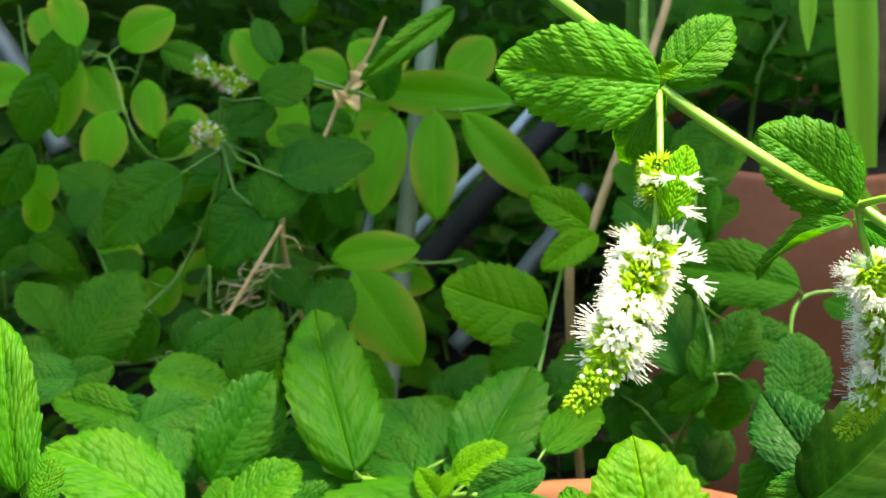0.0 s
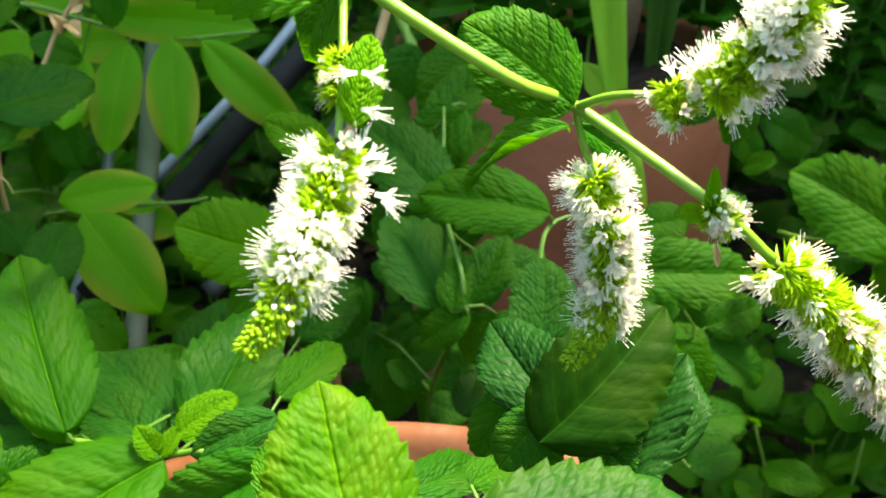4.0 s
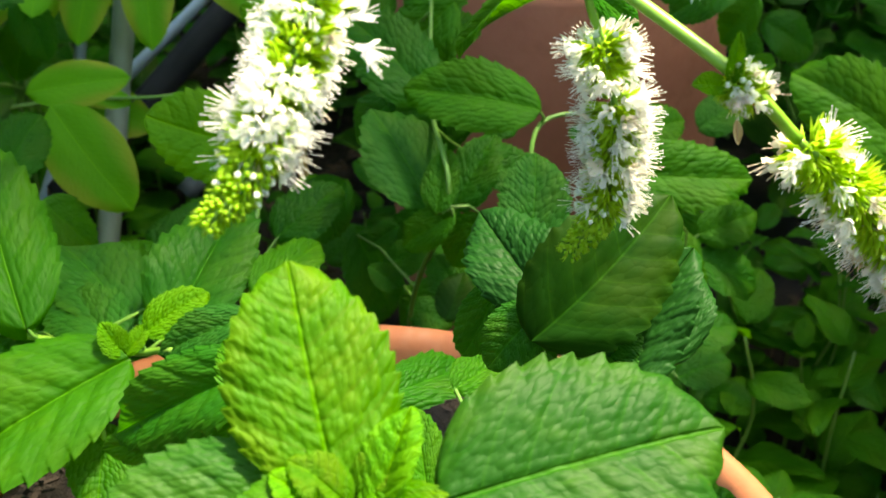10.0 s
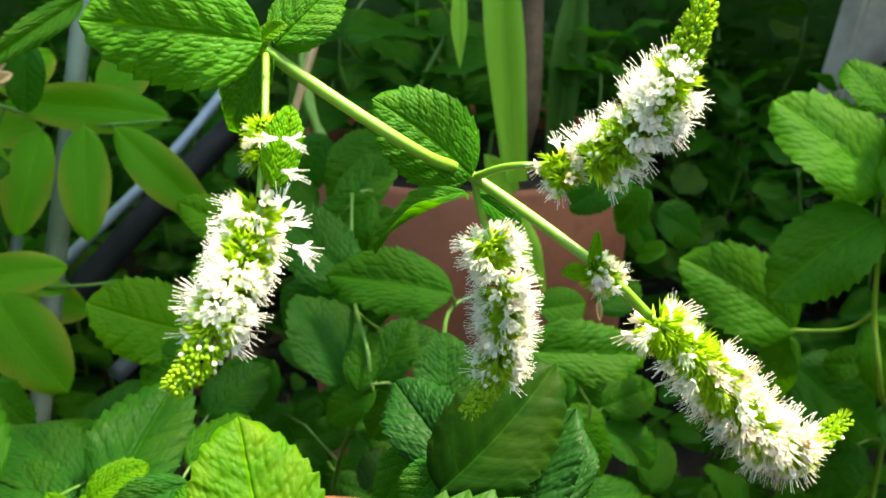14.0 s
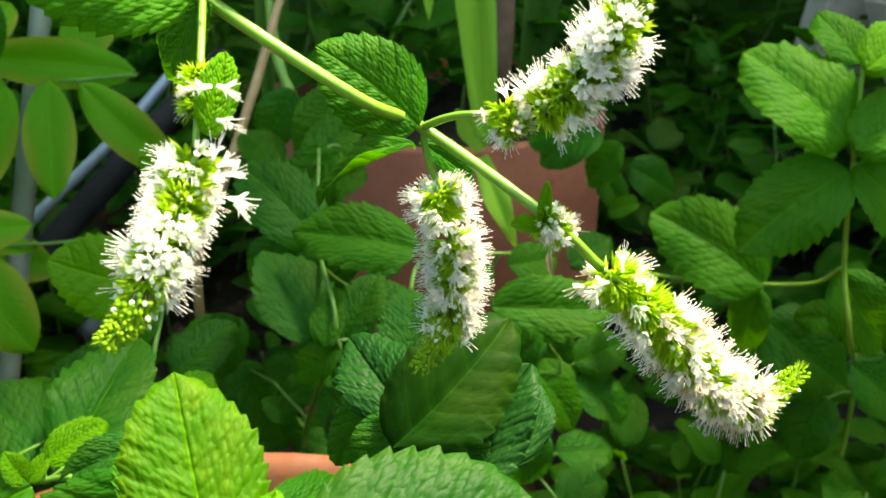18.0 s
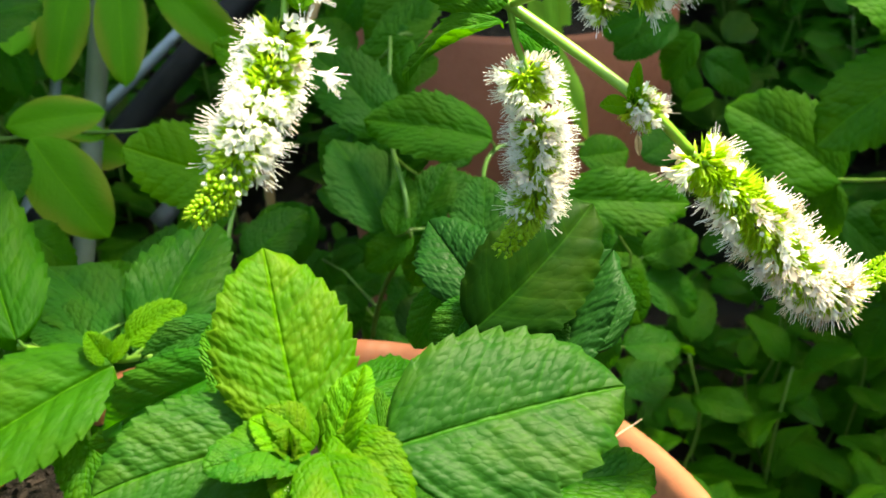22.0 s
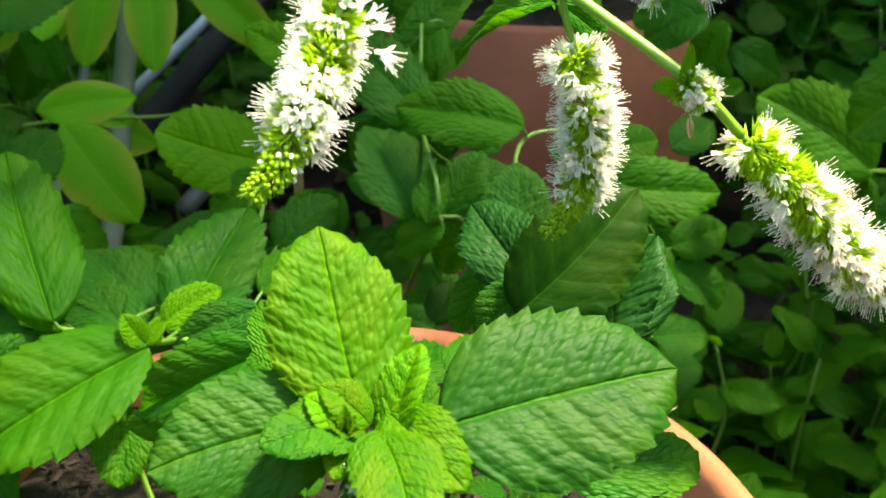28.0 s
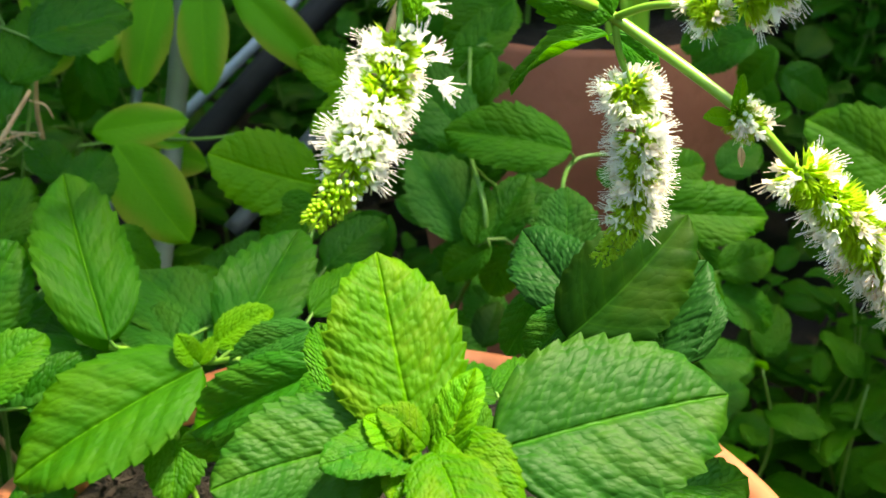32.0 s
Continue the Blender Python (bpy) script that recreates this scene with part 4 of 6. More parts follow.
leaf(MINT_POT, "m", (-0.2199, 0.5525, 0.4666), (-0.2000, 0.5952, 0.4585), 0.0308, (0.43, -0.03, 0.90))
leaf(MINT_POT, "b", (-0.2396, 0.4868, 0.4740), (-0.2725, 0.4474, 0.4687), 0.0491, (0.29, -0.36, 0.89))
leaf(MINT_POT, "b", (-0.2499, 0.5044, 0.4659), (-0.3112, 0.5419, 0.4606), 0.0374, (-0.22, -0.23, 0.95))
leaf(MINT_POT, "d", (-0.2407, 0.4998, 0.4557), (-0.2627, 0.4654, 0.4369), 0.0297, (0.21, -0.57, 0.79))
leaf(MINT_POT, "b", (-0.2216, 0.4884, 0.4742), (-0.2290, 0.4632, 0.4705), 0.0202, (0.34, -0.23, 0.91))
leaf(MINT_POT, "b", (-0.1902, 0.4903, 0.4676), (-0.2348, 0.5245, 0.4693), 0.0407, (-0.18, -0.29, 0.94))
leaf(MINT_POT, "d", (-0.2674, 0.4559, 0.4196), (-0.2406, 0.4205, 0.4126), 0.0328, (0.03, -0.17, 0.99))
LEFT = thing("mint_plant", (-0.42, 0.66, -0.02), "dense mint plant beside the pot, in shade", "mint plant")
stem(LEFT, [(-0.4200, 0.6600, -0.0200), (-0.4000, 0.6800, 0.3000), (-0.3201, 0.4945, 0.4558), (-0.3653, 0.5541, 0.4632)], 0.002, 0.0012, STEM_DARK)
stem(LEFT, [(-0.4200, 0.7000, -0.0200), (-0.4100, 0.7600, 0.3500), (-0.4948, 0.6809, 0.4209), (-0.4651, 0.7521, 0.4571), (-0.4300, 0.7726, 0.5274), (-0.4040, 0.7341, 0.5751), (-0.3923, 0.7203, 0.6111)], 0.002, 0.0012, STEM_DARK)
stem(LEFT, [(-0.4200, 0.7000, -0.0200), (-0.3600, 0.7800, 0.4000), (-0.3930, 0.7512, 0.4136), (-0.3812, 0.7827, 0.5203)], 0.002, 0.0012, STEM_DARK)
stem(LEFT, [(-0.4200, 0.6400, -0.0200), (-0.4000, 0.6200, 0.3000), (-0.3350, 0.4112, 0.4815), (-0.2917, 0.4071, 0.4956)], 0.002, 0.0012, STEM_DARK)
leaf(LEFT, "m", (-0.4295, 0.7178, 0.5557), (-0.4915, 0.6975, 0.5093), 0.0710, (-0.20, -0.78, 0.60))
leaf(LEFT, "d", (-0.3607, 0.7206, 0.5458), (-0.4118, 0.7010, 0.4947), 0.0638, (-0.21, -0.82, 0.53))
leaf(LEFT, "m", (-0.3632, 0.7012, 0.5306), (-0.3421, 0.7456, 0.5720), 0.0472, (0.09, -0.70, 0.71))
leaf(LEFT, "d", (-0.3533, 0.7160, 0.5557), (-0.2967, 0.7542, 0.5636), 0.0522, (0.21, -0.48, 0.85))
leaf(LEFT, "m", (-0.4732, 0.6126, 0.4570), (-0.4437, 0.6617, 0.5042), 0.0568, (0.21, -0.74, 0.64))
leaf(LEFT, "m", (-0.4455, 0.6793, 0.4607), (-0.4722, 0.6746, 0.4257), 0.0448, (-0.25, -0.92, 0.31))
leaf(LEFT, "m", (-0.3754, 0.5423, 0.4921), (-0.3323, 0.5618, 0.4746), 0.0408, (0.45, -0.21, 0.87))
leaf(LEFT, "d", (-0.3065, 0.4716, 0.4718), (-0.2828, 0.5143, 0.5172), 0.0488, (0.39, -0.76, 0.52))
leaf(LEFT, "b", (-0.3024, 0.4815, 0.4662), (-0.2711, 0.5133, 0.4840), 0.0432, (0.02, -0.50, 0.87))
leaf(LEFT, "m", (-0.3509, 0.6008, 0.4571), (-0.3334, 0.6406, 0.4937), 0.0379, (0.33, -0.71, 0.62))
leaf(LEFT, "m", (-0.3758, 0.5295, 0.4657), (-0.4382, 0.5339, 0.4774), 0.0334, (0.13, -0.50, 0.86))
leaf(LEFT, "b", (-0.3702, 0.5132, 0.4761), (-0.3372, 0.5388, 0.4781), 0.0321, (0.31, -0.47, 0.83))
leaf(LEFT, "b", (-0.3716, 0.5362, 0.4772), (-0.4098, 0.5293, 0.4515), 0.0291, (-0.21, -0.82, 0.53))
leaf(LEFT, "m", (-0.2904, 0.4069, 0.4944), (-0.3602, 0.4149, 0.5246), 0.0521, (0.36, -0.28, 0.89))
leaf(LEFT, "d", (-0.3504, 0.4937, 0.4717), (-0.3999, 0.4986, 0.4790), 0.0295, (0.11, -0.29, 0.95))
leaf(LEFT, "m", (-0.2707, 0.4196, 0.4857), (-0.2443, 0.4491, 0.5049), 0.0406, (-0.00, -0.54, 0.84))
leaf(LEFT, "d", (-0.2595, 0.4466, 0.4639), (-0.2321, 0.4732, 0.4751), 0.0310, (0.42, -0.68, 0.60))
leaf(LEFT, "m", (-0.3617, 0.7177, 0.6119), (-0.3344, 0.7486, 0.6225), 0.0380, (0.46, -0.62, 0.64))
leaf(LEFT, "d", (-0.3915, 0.7207, 0.5876), (-0.3656, 0.7499, 0.5947), 0.0406, (0.37, -0.51, 0.78))
leaf(LEFT, "d", (-0.4575, 0.5613, 0.4600), (-0.4881, 0.5796, 0.4800), 0.0359, (0.32, -0.40, 0.86))
leaf(LEFT, "m", (-0.5138, 0.6575, 0.4547), (-0.5486, 0.6803, 0.4819), 0.0474, (0.47, -0.28, 0.84))
leaf(LEFT, "d", (-0.4685, 0.7985, 0.4844), (-0.5204, 0.7963, 0.4644), 0.0425, (-0.15, -0.87, 0.48))
leaf(LEFT, "m", (-0.5332, 0.7884, 0.5008), (-0.5840, 0.8080, 0.5256), 0.0584, (0.32, -0.30, 0.90))
leaf(LEFT, "d", (-0.5510, 0.7573, 0.4938), (-0.5415, 0.7908, 0.5138), 0.0370, (0.40, -0.55, 0.74))
leaf(LEFT, "d", (-0.5095, 0.7694, 0.4474), (-0.5462, 0.7861, 0.4580), 0.0413, (0.14, -0.29, 0.95))
leaf(LEFT, "m", (-0.5170, 0.7297, 0.4881), (-0.5075, 0.7620, 0.5071), 0.0335, (0.24, -0.54, 0.81))
leaf(LEFT, "d", (-0.3341, 0.7013, 0.4424), (-0.3185, 0.7381, 0.4697), 0.0399, (0.46, -0.65, 0.61))
leaf(LEFT, "m", (-0.2934, 0.6589, 0.4496), (-0.2683, 0.6665, 0.4128), 0.0495, (0.80, -0.37, 0.47))
leaf(LEFT, "d", (-0.3539, 0.7329, 0.4481), (-0.3819, 0.7550, 0.4685), 0.0389, (0.26, -0.45, 0.85))
leaf(LEFT, "m", (-0.3936, 0.7132, 0.4778), (-0.4181, 0.7375, 0.5016), 0.0370, (0.31, -0.49, 0.82))
leaf(LEFT, "b", (-0.3197, 0.4773, 0.4674), (-0.3416, 0.4961, 0.4888), 0.0293, (0.53, -0.29, 0.80))
leaf(LEFT, "d", (-0.4290, 0.6713, 0.4347), (-0.4112, 0.7051, 0.4543), 0.0366, (0.42, -0.61, 0.67))
leaf(LEFT, "m", (-0.2922, 0.4422, 0.4737), (-0.2902, 0.4615, 0.4843), 0.0240, (0.16, -0.49, 0.86))
leaf(LEFT, "d", (-0.4455, 0.5598, 0.4737), (-0.4238, 0.5829, 0.4742), 0.0285, (0.56, -0.53, 0.64))
leaf(LEFT, "m", (-0.3018, 0.5903, 0.4545), (-0.2845, 0.6169, 0.4646), 0.0318, (0.41, -0.55, 0.73))
leaf(LEFT, "d", (-0.2578, 0.5110, 0.4543), (-0.2356, 0.5305, 0.4508), 0.0258, (0.50, -0.44, 0.74))
leaf(LEFT, "m", (-0.2612, 0.2654, 0.6101), (-0.2813, 0.3019, 0.6550), 0.0229, (0.46, -0.58, 0.67), stalk=False)
leaf(LEFT, "m", (-0.2613, 0.2718, 0.5990), (-0.2622, 0.2881, 0.6109), 0.0157, (0.37, -0.54, 0.76), stalk=False)
flower_spike(LEFT, [(-0.3745, 0.7162, 0.6161), (-0.3876, 0.7178, 0.6271), (-0.4058, 0.7158, 0.6334)], 6, 0.0095, seed=20, cream=0.5, open_to=1.2, single=12, withered=0.45, bloom=0.12, name='seed_head')
flower_spike(LEFT, [(-0.3857, 0.6990, 0.5867), (-0.3968, 0.6987, 0.5925), (-0.4046, 0.6960, 0.5914)], 4, 0.009, seed=21, cream=0.5, open_to=1.2, single=8, withered=0.4, bloom=0.12, name='seed_head')
MIDDLE = thing("mint_plant", (-0.10, 0.80, -0.02), "dark green mint plant between the two pots", "mint plant")
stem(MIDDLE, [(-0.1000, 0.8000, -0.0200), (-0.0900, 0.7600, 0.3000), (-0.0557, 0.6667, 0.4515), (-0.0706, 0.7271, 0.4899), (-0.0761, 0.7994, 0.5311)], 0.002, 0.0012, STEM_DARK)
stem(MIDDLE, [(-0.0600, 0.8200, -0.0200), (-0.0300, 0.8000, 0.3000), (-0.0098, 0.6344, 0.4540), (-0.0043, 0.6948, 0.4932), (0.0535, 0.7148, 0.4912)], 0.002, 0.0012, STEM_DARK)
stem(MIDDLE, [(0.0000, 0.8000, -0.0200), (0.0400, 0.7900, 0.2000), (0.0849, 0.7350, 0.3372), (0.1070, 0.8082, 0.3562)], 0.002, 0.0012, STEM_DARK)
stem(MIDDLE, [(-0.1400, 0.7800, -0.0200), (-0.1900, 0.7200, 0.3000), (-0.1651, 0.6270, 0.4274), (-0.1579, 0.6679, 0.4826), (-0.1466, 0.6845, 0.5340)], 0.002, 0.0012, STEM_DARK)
leaf(MIDDLE, "y", (-0.1617, 0.6779, 0.4791), (-0.2303, 0.6758, 0.4993), 0.0609, (0.18, -0.84, 0.52), fold=0.2, wave=0.8, fine=True)
leaf(MIDDLE, "m", (-0.1601, 0.6591, 0.4770), (-0.1968, 0.6572, 0.4470), 0.0381, (-0.41, -0.74, 0.54))
leaf(MIDDLE, "y", (-0.1335, 0.6814, 0.5424), (-0.1714, 0.6821, 0.5635), 0.0287, (0.20, -0.90, 0.39), fold=0.3, arch=0.14)
leaf(MIDDLE, "y", (-0.1294, 0.6806, 0.5386), (-0.1597, 0.6535, 0.5241), 0.0236, (0.34, -0.71, 0.62), fold=0.4)
leaf(MIDDLE, "d", (-0.1627, 0.6881, 0.4141), (-0.1262, 0.7204, 0.4353), 0.0445, (-0.07, -0.49, 0.87))
leaf(MIDDLE, "d", (-0.0715, 0.7363, 0.4860), (-0.1275, 0.7727, 0.5280), 0.0536, (0.03, -0.73, 0.68))
leaf(MIDDLE, "m", (-0.0046, 0.6912, 0.5031), (-0.0855, 0.7043, 0.5083), 0.0460, (-0.08, -0.76, 0.65))
leaf(MIDDLE, "b", (-0.0657, 0.6794, 0.4427), (-0.1059, 0.7170, 0.4897), 0.0577, (0.38, -0.53, 0.75))
leaf(MIDDLE, "m", (-0.0622, 0.6607, 0.4499), (-0.0562, 0.6888, 0.4777), 0.0239, (-0.13, -0.68, 0.72))
leaf(MIDDLE, "m", (-0.0522, 0.6650, 0.4477), (-0.0834, 0.6707, 0.4218), 0.0259, (-0.44, -0.83, 0.35))
leaf(MIDDLE, "m", (-0.0352, 0.6741, 0.4440), (-0.0534, 0.6749, 0.4068), 0.0304, (-0.24, -0.97, 0.10))
leaf(MIDDLE, "d", (-0.0543, 0.6927, 0.4359), (-0.0310, 0.7249, 0.4722), 0.0350, (-0.16, -0.69, 0.71))
leaf(MIDDLE, "m", (-0.0847, 0.8027, 0.5132), (-0.0448, 0.8371, 0.5516), 0.0394, (-0.08, -0.70, 0.71))
leaf(MIDDLE, "d", (-0.0593, 0.8095, 0.5300), (-0.1030, 0.8117, 0.4905), 0.0489, (-0.51, -0.68, 0.52))
leaf(MIDDLE, "b", (-0.0094, 0.5264, 0.5066), (-0.0083, 0.5544, 0.5412), 0.0367, (0.09, -0.78, 0.62))
leaf(MIDDLE, "m", (0.0424, 0.7193, 0.4507), (0.1277, 0.7323, 0.4436), 0.0487, (0.17, -0.74, 0.66))
leaf(MIDDLE, "d", (-0.0962, 0.7564, 0.4811), (-0.1210, 0.7594, 0.4458), 0.0418, (-0.58, -0.74, 0.34))
leaf(MIDDLE, "d", (-0.0413, 0.7228, 0.4558), (-0.0040, 0.7310, 0.4358), 0.0402, (0.46, -0.68, 0.58))
leaf(MIDDLE, "d", (-0.1305, 0.7624, 0.4181), (-0.1647, 0.7620, 0.3729), 0.0443, (-0.24, -0.95, 0.19))
leaf(MIDDLE, "d", (-0.1264, 0.7747, 0.3710), (-0.1031, 0.7686, 0.3132), 0.0491, (0.58, -0.75, 0.31))
leaf(MIDDLE, "d", (-0.2338, 0.7207, 0.3794), (-0.2195, 0.7518, 0.3997), 0.0373, (0.13, -0.58, 0.80))
leaf(MIDDLE, "d", (-0.1498, 0.7842, 0.3417), (-0.1234, 0.8098, 0.3566), 0.0363, (0.07, -0.56, 0.83))
leaf(MIDDLE, "d", (-0.1006, 0.8222, 0.3052), (-0.1427, 0.8264, 0.2656), 0.0371, (-0.45, -0.80, 0.39))
leaf(MIDDLE, "m", (-0.1715, 0.7815, 0.3852), (-0.1503, 0.8052, 0.3965), 0.0249, (0.35, -0.64, 0.69))
leaf(MIDDLE, "d", (-0.0202, 0.7650, 0.4534), (-0.0448, 0.7884, 0.4642), 0.0359, (-0.26, -0.62, 0.74))
leaf(MIDDLE, "d", (0.0828, 0.7562, 0.4114), (0.0606, 0.7619, 0.3810), 0.0415, (-0.70, -0.60, 0.40))
leaf(MIDDLE, "m", (0.1112, 0.8099, 0.3602), (0.1546, 0.8327, 0.3682), 0.0369, (0.23, -0.68, 0.69))
leaf(MIDDLE, "d", (0.1115, 0.8031, 0.3445), (0.1576, 0.8102, 0.3162), 0.0500, (0.50, -0.52, 0.69))
leaf(MIDDLE, "m", (0.0802, 0.7540, 0.3811), (0.1068, 0.7528, 0.3358), 0.0408, (0.59, -0.72, 0.36))
leaf(MIDDLE, "d", (0.0838, 0.7296, 0.3498), (0.0618, 0.7300, 0.3071), 0.0439, (-0.35, -0.92, 0.17))
leaf(MIDDLE, "d", (0.0973, 0.7659, 0.3081), (0.1418, 0.7826, 0.3030), 0.0487, (0.25, -0.39, 0.89))
leaf(MIDDLE, "d", (0.0815, 0.8774, 0.3642), (0.1212, 0.8708, 0.3008), 0.0481, (0.35, -0.89, 0.31))
leaf(MIDDLE, "m", (0.1027, 0.7650, 0.3567), (0.0876, 0.7920, 0.3743), 0.0349, (0.01, -0.54, 0.84))
leaf(MIDDLE, "d", (0.0924, 0.7108, 0.3065), (0.1302, 0.7295, 0.3084), 0.0469, (0.18, -0.45, 0.88))
leaf(MIDDLE, "d", (-0.2514, 0.7687, 0.3589), (-0.2316, 0.8041, 0.3782), 0.0444, (0.16, -0.54, 0.83))
leaf(MIDDLE, "d", (-0.2745, 0.7829, 0.3397), (-0.2505, 0.8212, 0.3606), 0.0488, (-0.09, -0.43, 0.90))
RIGHT = thing("mint_plant", (0.33, 0.86, -0.02), "pale green mint plant with broad leaves at the side", "mint plant")
stem(RIGHT, [(0.3300, 0.8600, -0.0200), (0.3400, 0.8400, 0.3000), (0.2924, 0.7442, 0.4165), (0.2808, 0.7476, 0.4745), (0.2732, 0.7412, 0.5603), (0.2723, 0.7487, 0.6282)], 0.0024, 0.0014, STEM)
stem(RIGHT, [(0.2843, 0.7552, 0.4670), (0.2748, 0.7784, 0.4446), (0.2444, 0.7963, 0.4345), (0.1830, 0.8169, 0.4295), (0.1614, 0.8373, 0.4255)], 0.0016, 0.0012, STEM)
leaf(RIGHT, "r", (0.2662, 0.7317, 0.5634), (0.2021, 0.7702, 0.6115), 0.0779, (0.10, -0.71, 0.70), wave=0.9)
leaf(RIGHT, "r", (0.2699, 0.7340, 0.5437), (0.2030, 0.7285, 0.4889), 0.0610, (-0.33, -0.81, 0.48), wave=0.9)
leaf(RIGHT, "r", (0.2663, 0.7208, 0.5633), (0.3179, 0.7477, 0.5892), 0.0669, (-0.05, -0.64, 0.77), wave=0.9)
leaf(RIGHT, "r", (0.2753, 0.7354, 0.5471), (0.3276, 0.7308, 0.4988), 0.0797, (0.39, -0.78, 0.49), wave=0.9)
leaf(RIGHT, "r", (0.2761, 0.7612, 0.6070), (0.2516, 0.7898, 0.6330), 0.0482, (-0.03, -0.69, 0.73), wave=0.9)
leaf(RIGHT, "y", (0.2690, 0.7305, 0.6113), (0.3059, 0.7562, 0.6342), 0.0427, (0.03, -0.69, 0.73), wave=0.9)
leaf(RIGHT, "r", (0.2444, 0.7955, 0.4326), (0.1643, 0.8340, 0.4745), 0.0703, (-0.09, -0.81, 0.58), wave=0.9)
leaf(RIGHT, "d", (0.2642, 0.8492, 0.3811), (0.3378, 0.8425, 0.3203), 0.1054, (0.34, -0.79, 0.50), wave=0.9)
leaf(RIGHT, "r", (0.2858, 0.7628, 0.4593), (0.3222, 0.7558, 0.4020), 0.0522, (0.05, -0.99, 0.15), wave=0.9)
leaf(RIGHT, "r", (0.3157, 0.8219, 0.3955), (0.2828, 0.8387, 0.3867), 0.0527, (-0.49, -0.68, 0.54), wave=0.9)
leaf(RIGHT, "r", (0.2458, 0.8128, 0.4223), (0.2387, 0.8106, 0.3714), 0.0356, (-0.61, -0.79, 0.12), wave=0.9)
leaf(RIGHT, "d", (0.3065, 0.7732, 0.3832), (0.3548, 0.7752, 0.3450), 0.0683, (0.38, -0.81, 0.44), wave=0.9)
leaf(RIGHT, "d", (0.3137, 0.8244, 0.3254), (0.2937, 0.8215, 0.2699), 0.0586, (-0.55, -0.80, 0.24), wave=0.9)
leaf(RIGHT, "r", (0.2690, 0.7618, 0.5574), (0.2520, 0.7682, 0.5312), 0.0403, (-0.78, -0.50, 0.38), wave=0.9)
leaf(RIGHT, "r", (0.2899, 0.8637, 0.5421), (0.2738, 0.8947, 0.5678), 0.0339, (-0.40, -0.70, 0.59), wave=0.9)
leaf(RIGHT, "d", (0.1731, 0.9916, 0.4555), (0.2167, 1.0013, 0.4266), 0.0467, (0.41, -0.85, 0.33), wave=0.9)
leaf(RIGHT, "d", (0.1062, 1.0686, 0.4549), (0.1460, 1.0771, 0.4195), 0.0332, (0.43, -0.86, 0.27), wave=0.9)
COMPOUND = thing("shrub", (-0.50, 1.12, -0.02), "shrub with hanging smooth oval leaflets edged in yellow", "shrub")
stem(COMPOUND, [(-0.5000, 1.1200, -0.0200), (-0.5200, 1.1400, 0.4000), (-0.4622, 0.9810, 0.5516), (-0.3290, 0.9826, 0.5257), (-0.2460, 0.9949, 0.5274)], 0.003, 0.0012, STEM_DARK)
stem(COMPOUND, [(-0.5000, 1.1200, -0.0200), (-0.5000, 1.1400, 0.3000), (-0.5033, 0.8908, 0.3869), (-0.3784, 0.8910, 0.4109), (-0.2982, 0.8932, 0.4167), (-0.2754, 0.9004, 0.4185)], 0.0024, 0.001, STEM_DARK)
stem(COMPOUND, [(-0.5000, 1.1200, -0.0200), (-0.5600, 1.1000, 0.4000), (-0.5559, 0.8983, 0.5047), (-0.5972, 0.9262, 0.5867)], 0.0024, 0.0012, STEM_DARK)
leaf(COMPOUND, "c", (-0.3891, 0.9715, 0.5134), (-0.4015, 0.9371, 0.4488), 0.0354, (0.31, -0.86, 0.40), fold=0.12, arch=0.03, wave=0.35)
leaf(COMPOUND, "c", (-0.3503, 0.9757, 0.5236), (-0.3656, 0.9320, 0.4412), 0.0413, (0.29, -0.87, 0.41), fold=0.12, arch=0.03, wave=0.35)
leaf(COMPOUND, "c", (-0.3142, 0.9758, 0.5268), (-0.3069, 0.9352, 0.4379), 0.0431, (0.26, -0.87, 0.42), fold=0.12, arch=0.03, wave=0.35)
leaf(COMPOUND, "c", (-0.2880, 0.9715, 0.5267), (-0.2052, 0.9577, 0.4500), 0.0406, (0.13, -0.94, 0.31), fold=0.12, arch=0.03, wave=0.35)
leaf(COMPOUND, "c", (-0.2482, 1.0055, 0.5269), (-0.3798, 0.9777, 0.5448), 0.0426, (0.23, -0.94, 0.25), fold=0.12, arch=0.03, wave=0.35)
leaf(COMPOUND, "c", (-0.3637, 0.8187, 0.4491), (-0.2952, 0.8446, 0.4525), 0.0337, (0.28, -0.81, 0.51), fold=0.12, arch=0.03, wave=0.35)
leaf(COMPOUND, "c", (-0.3147, 0.8971, 0.4106), (-0.3566, 0.8890, 0.4178), 0.0176, (0.25, -0.81, 0.53), fold=0.12, arch=0.03, wave=0.35)
leaf(COMPOUND, "c", (-0.3361, 0.7947, 0.4508), (-0.2803, 0.7718, 0.3841), 0.0546, (0.25, -0.83, 0.50), fold=0.12, arch=0.03, wave=0.35)
leaf(COMPOUND, "c", (-0.6256, 0.9193, 0.5887), (-0.6368, 0.8849, 0.5234), 0.0382, (0.43, -0.83, 0.36), fold=0.12, arch=0.03, wave=0.35)
leaf(COMPOUND, "c", (-0.6214, 0.9262, 0.5769), (-0.5910, 0.9145, 0.5348), 0.0405, (0.41, -0.75, 0.51), fold=0.12, arch=0.03, wave=0.35)
leaf(COMPOUND, "c", (-0.5634, 0.8634, 0.5555), (-0.5770, 0.8370, 0.5082), 0.0382, (0.47, -0.82, 0.33), fold=0.12, arch=0.03, wave=0.35)
leaf(COMPOUND, "c", (-0.5789, 0.9525, 0.5596), (-0.5669, 0.9316, 0.5090), 0.0320, (0.46, -0.78, 0.43), fold=0.12, arch=0.03, wave=0.35)
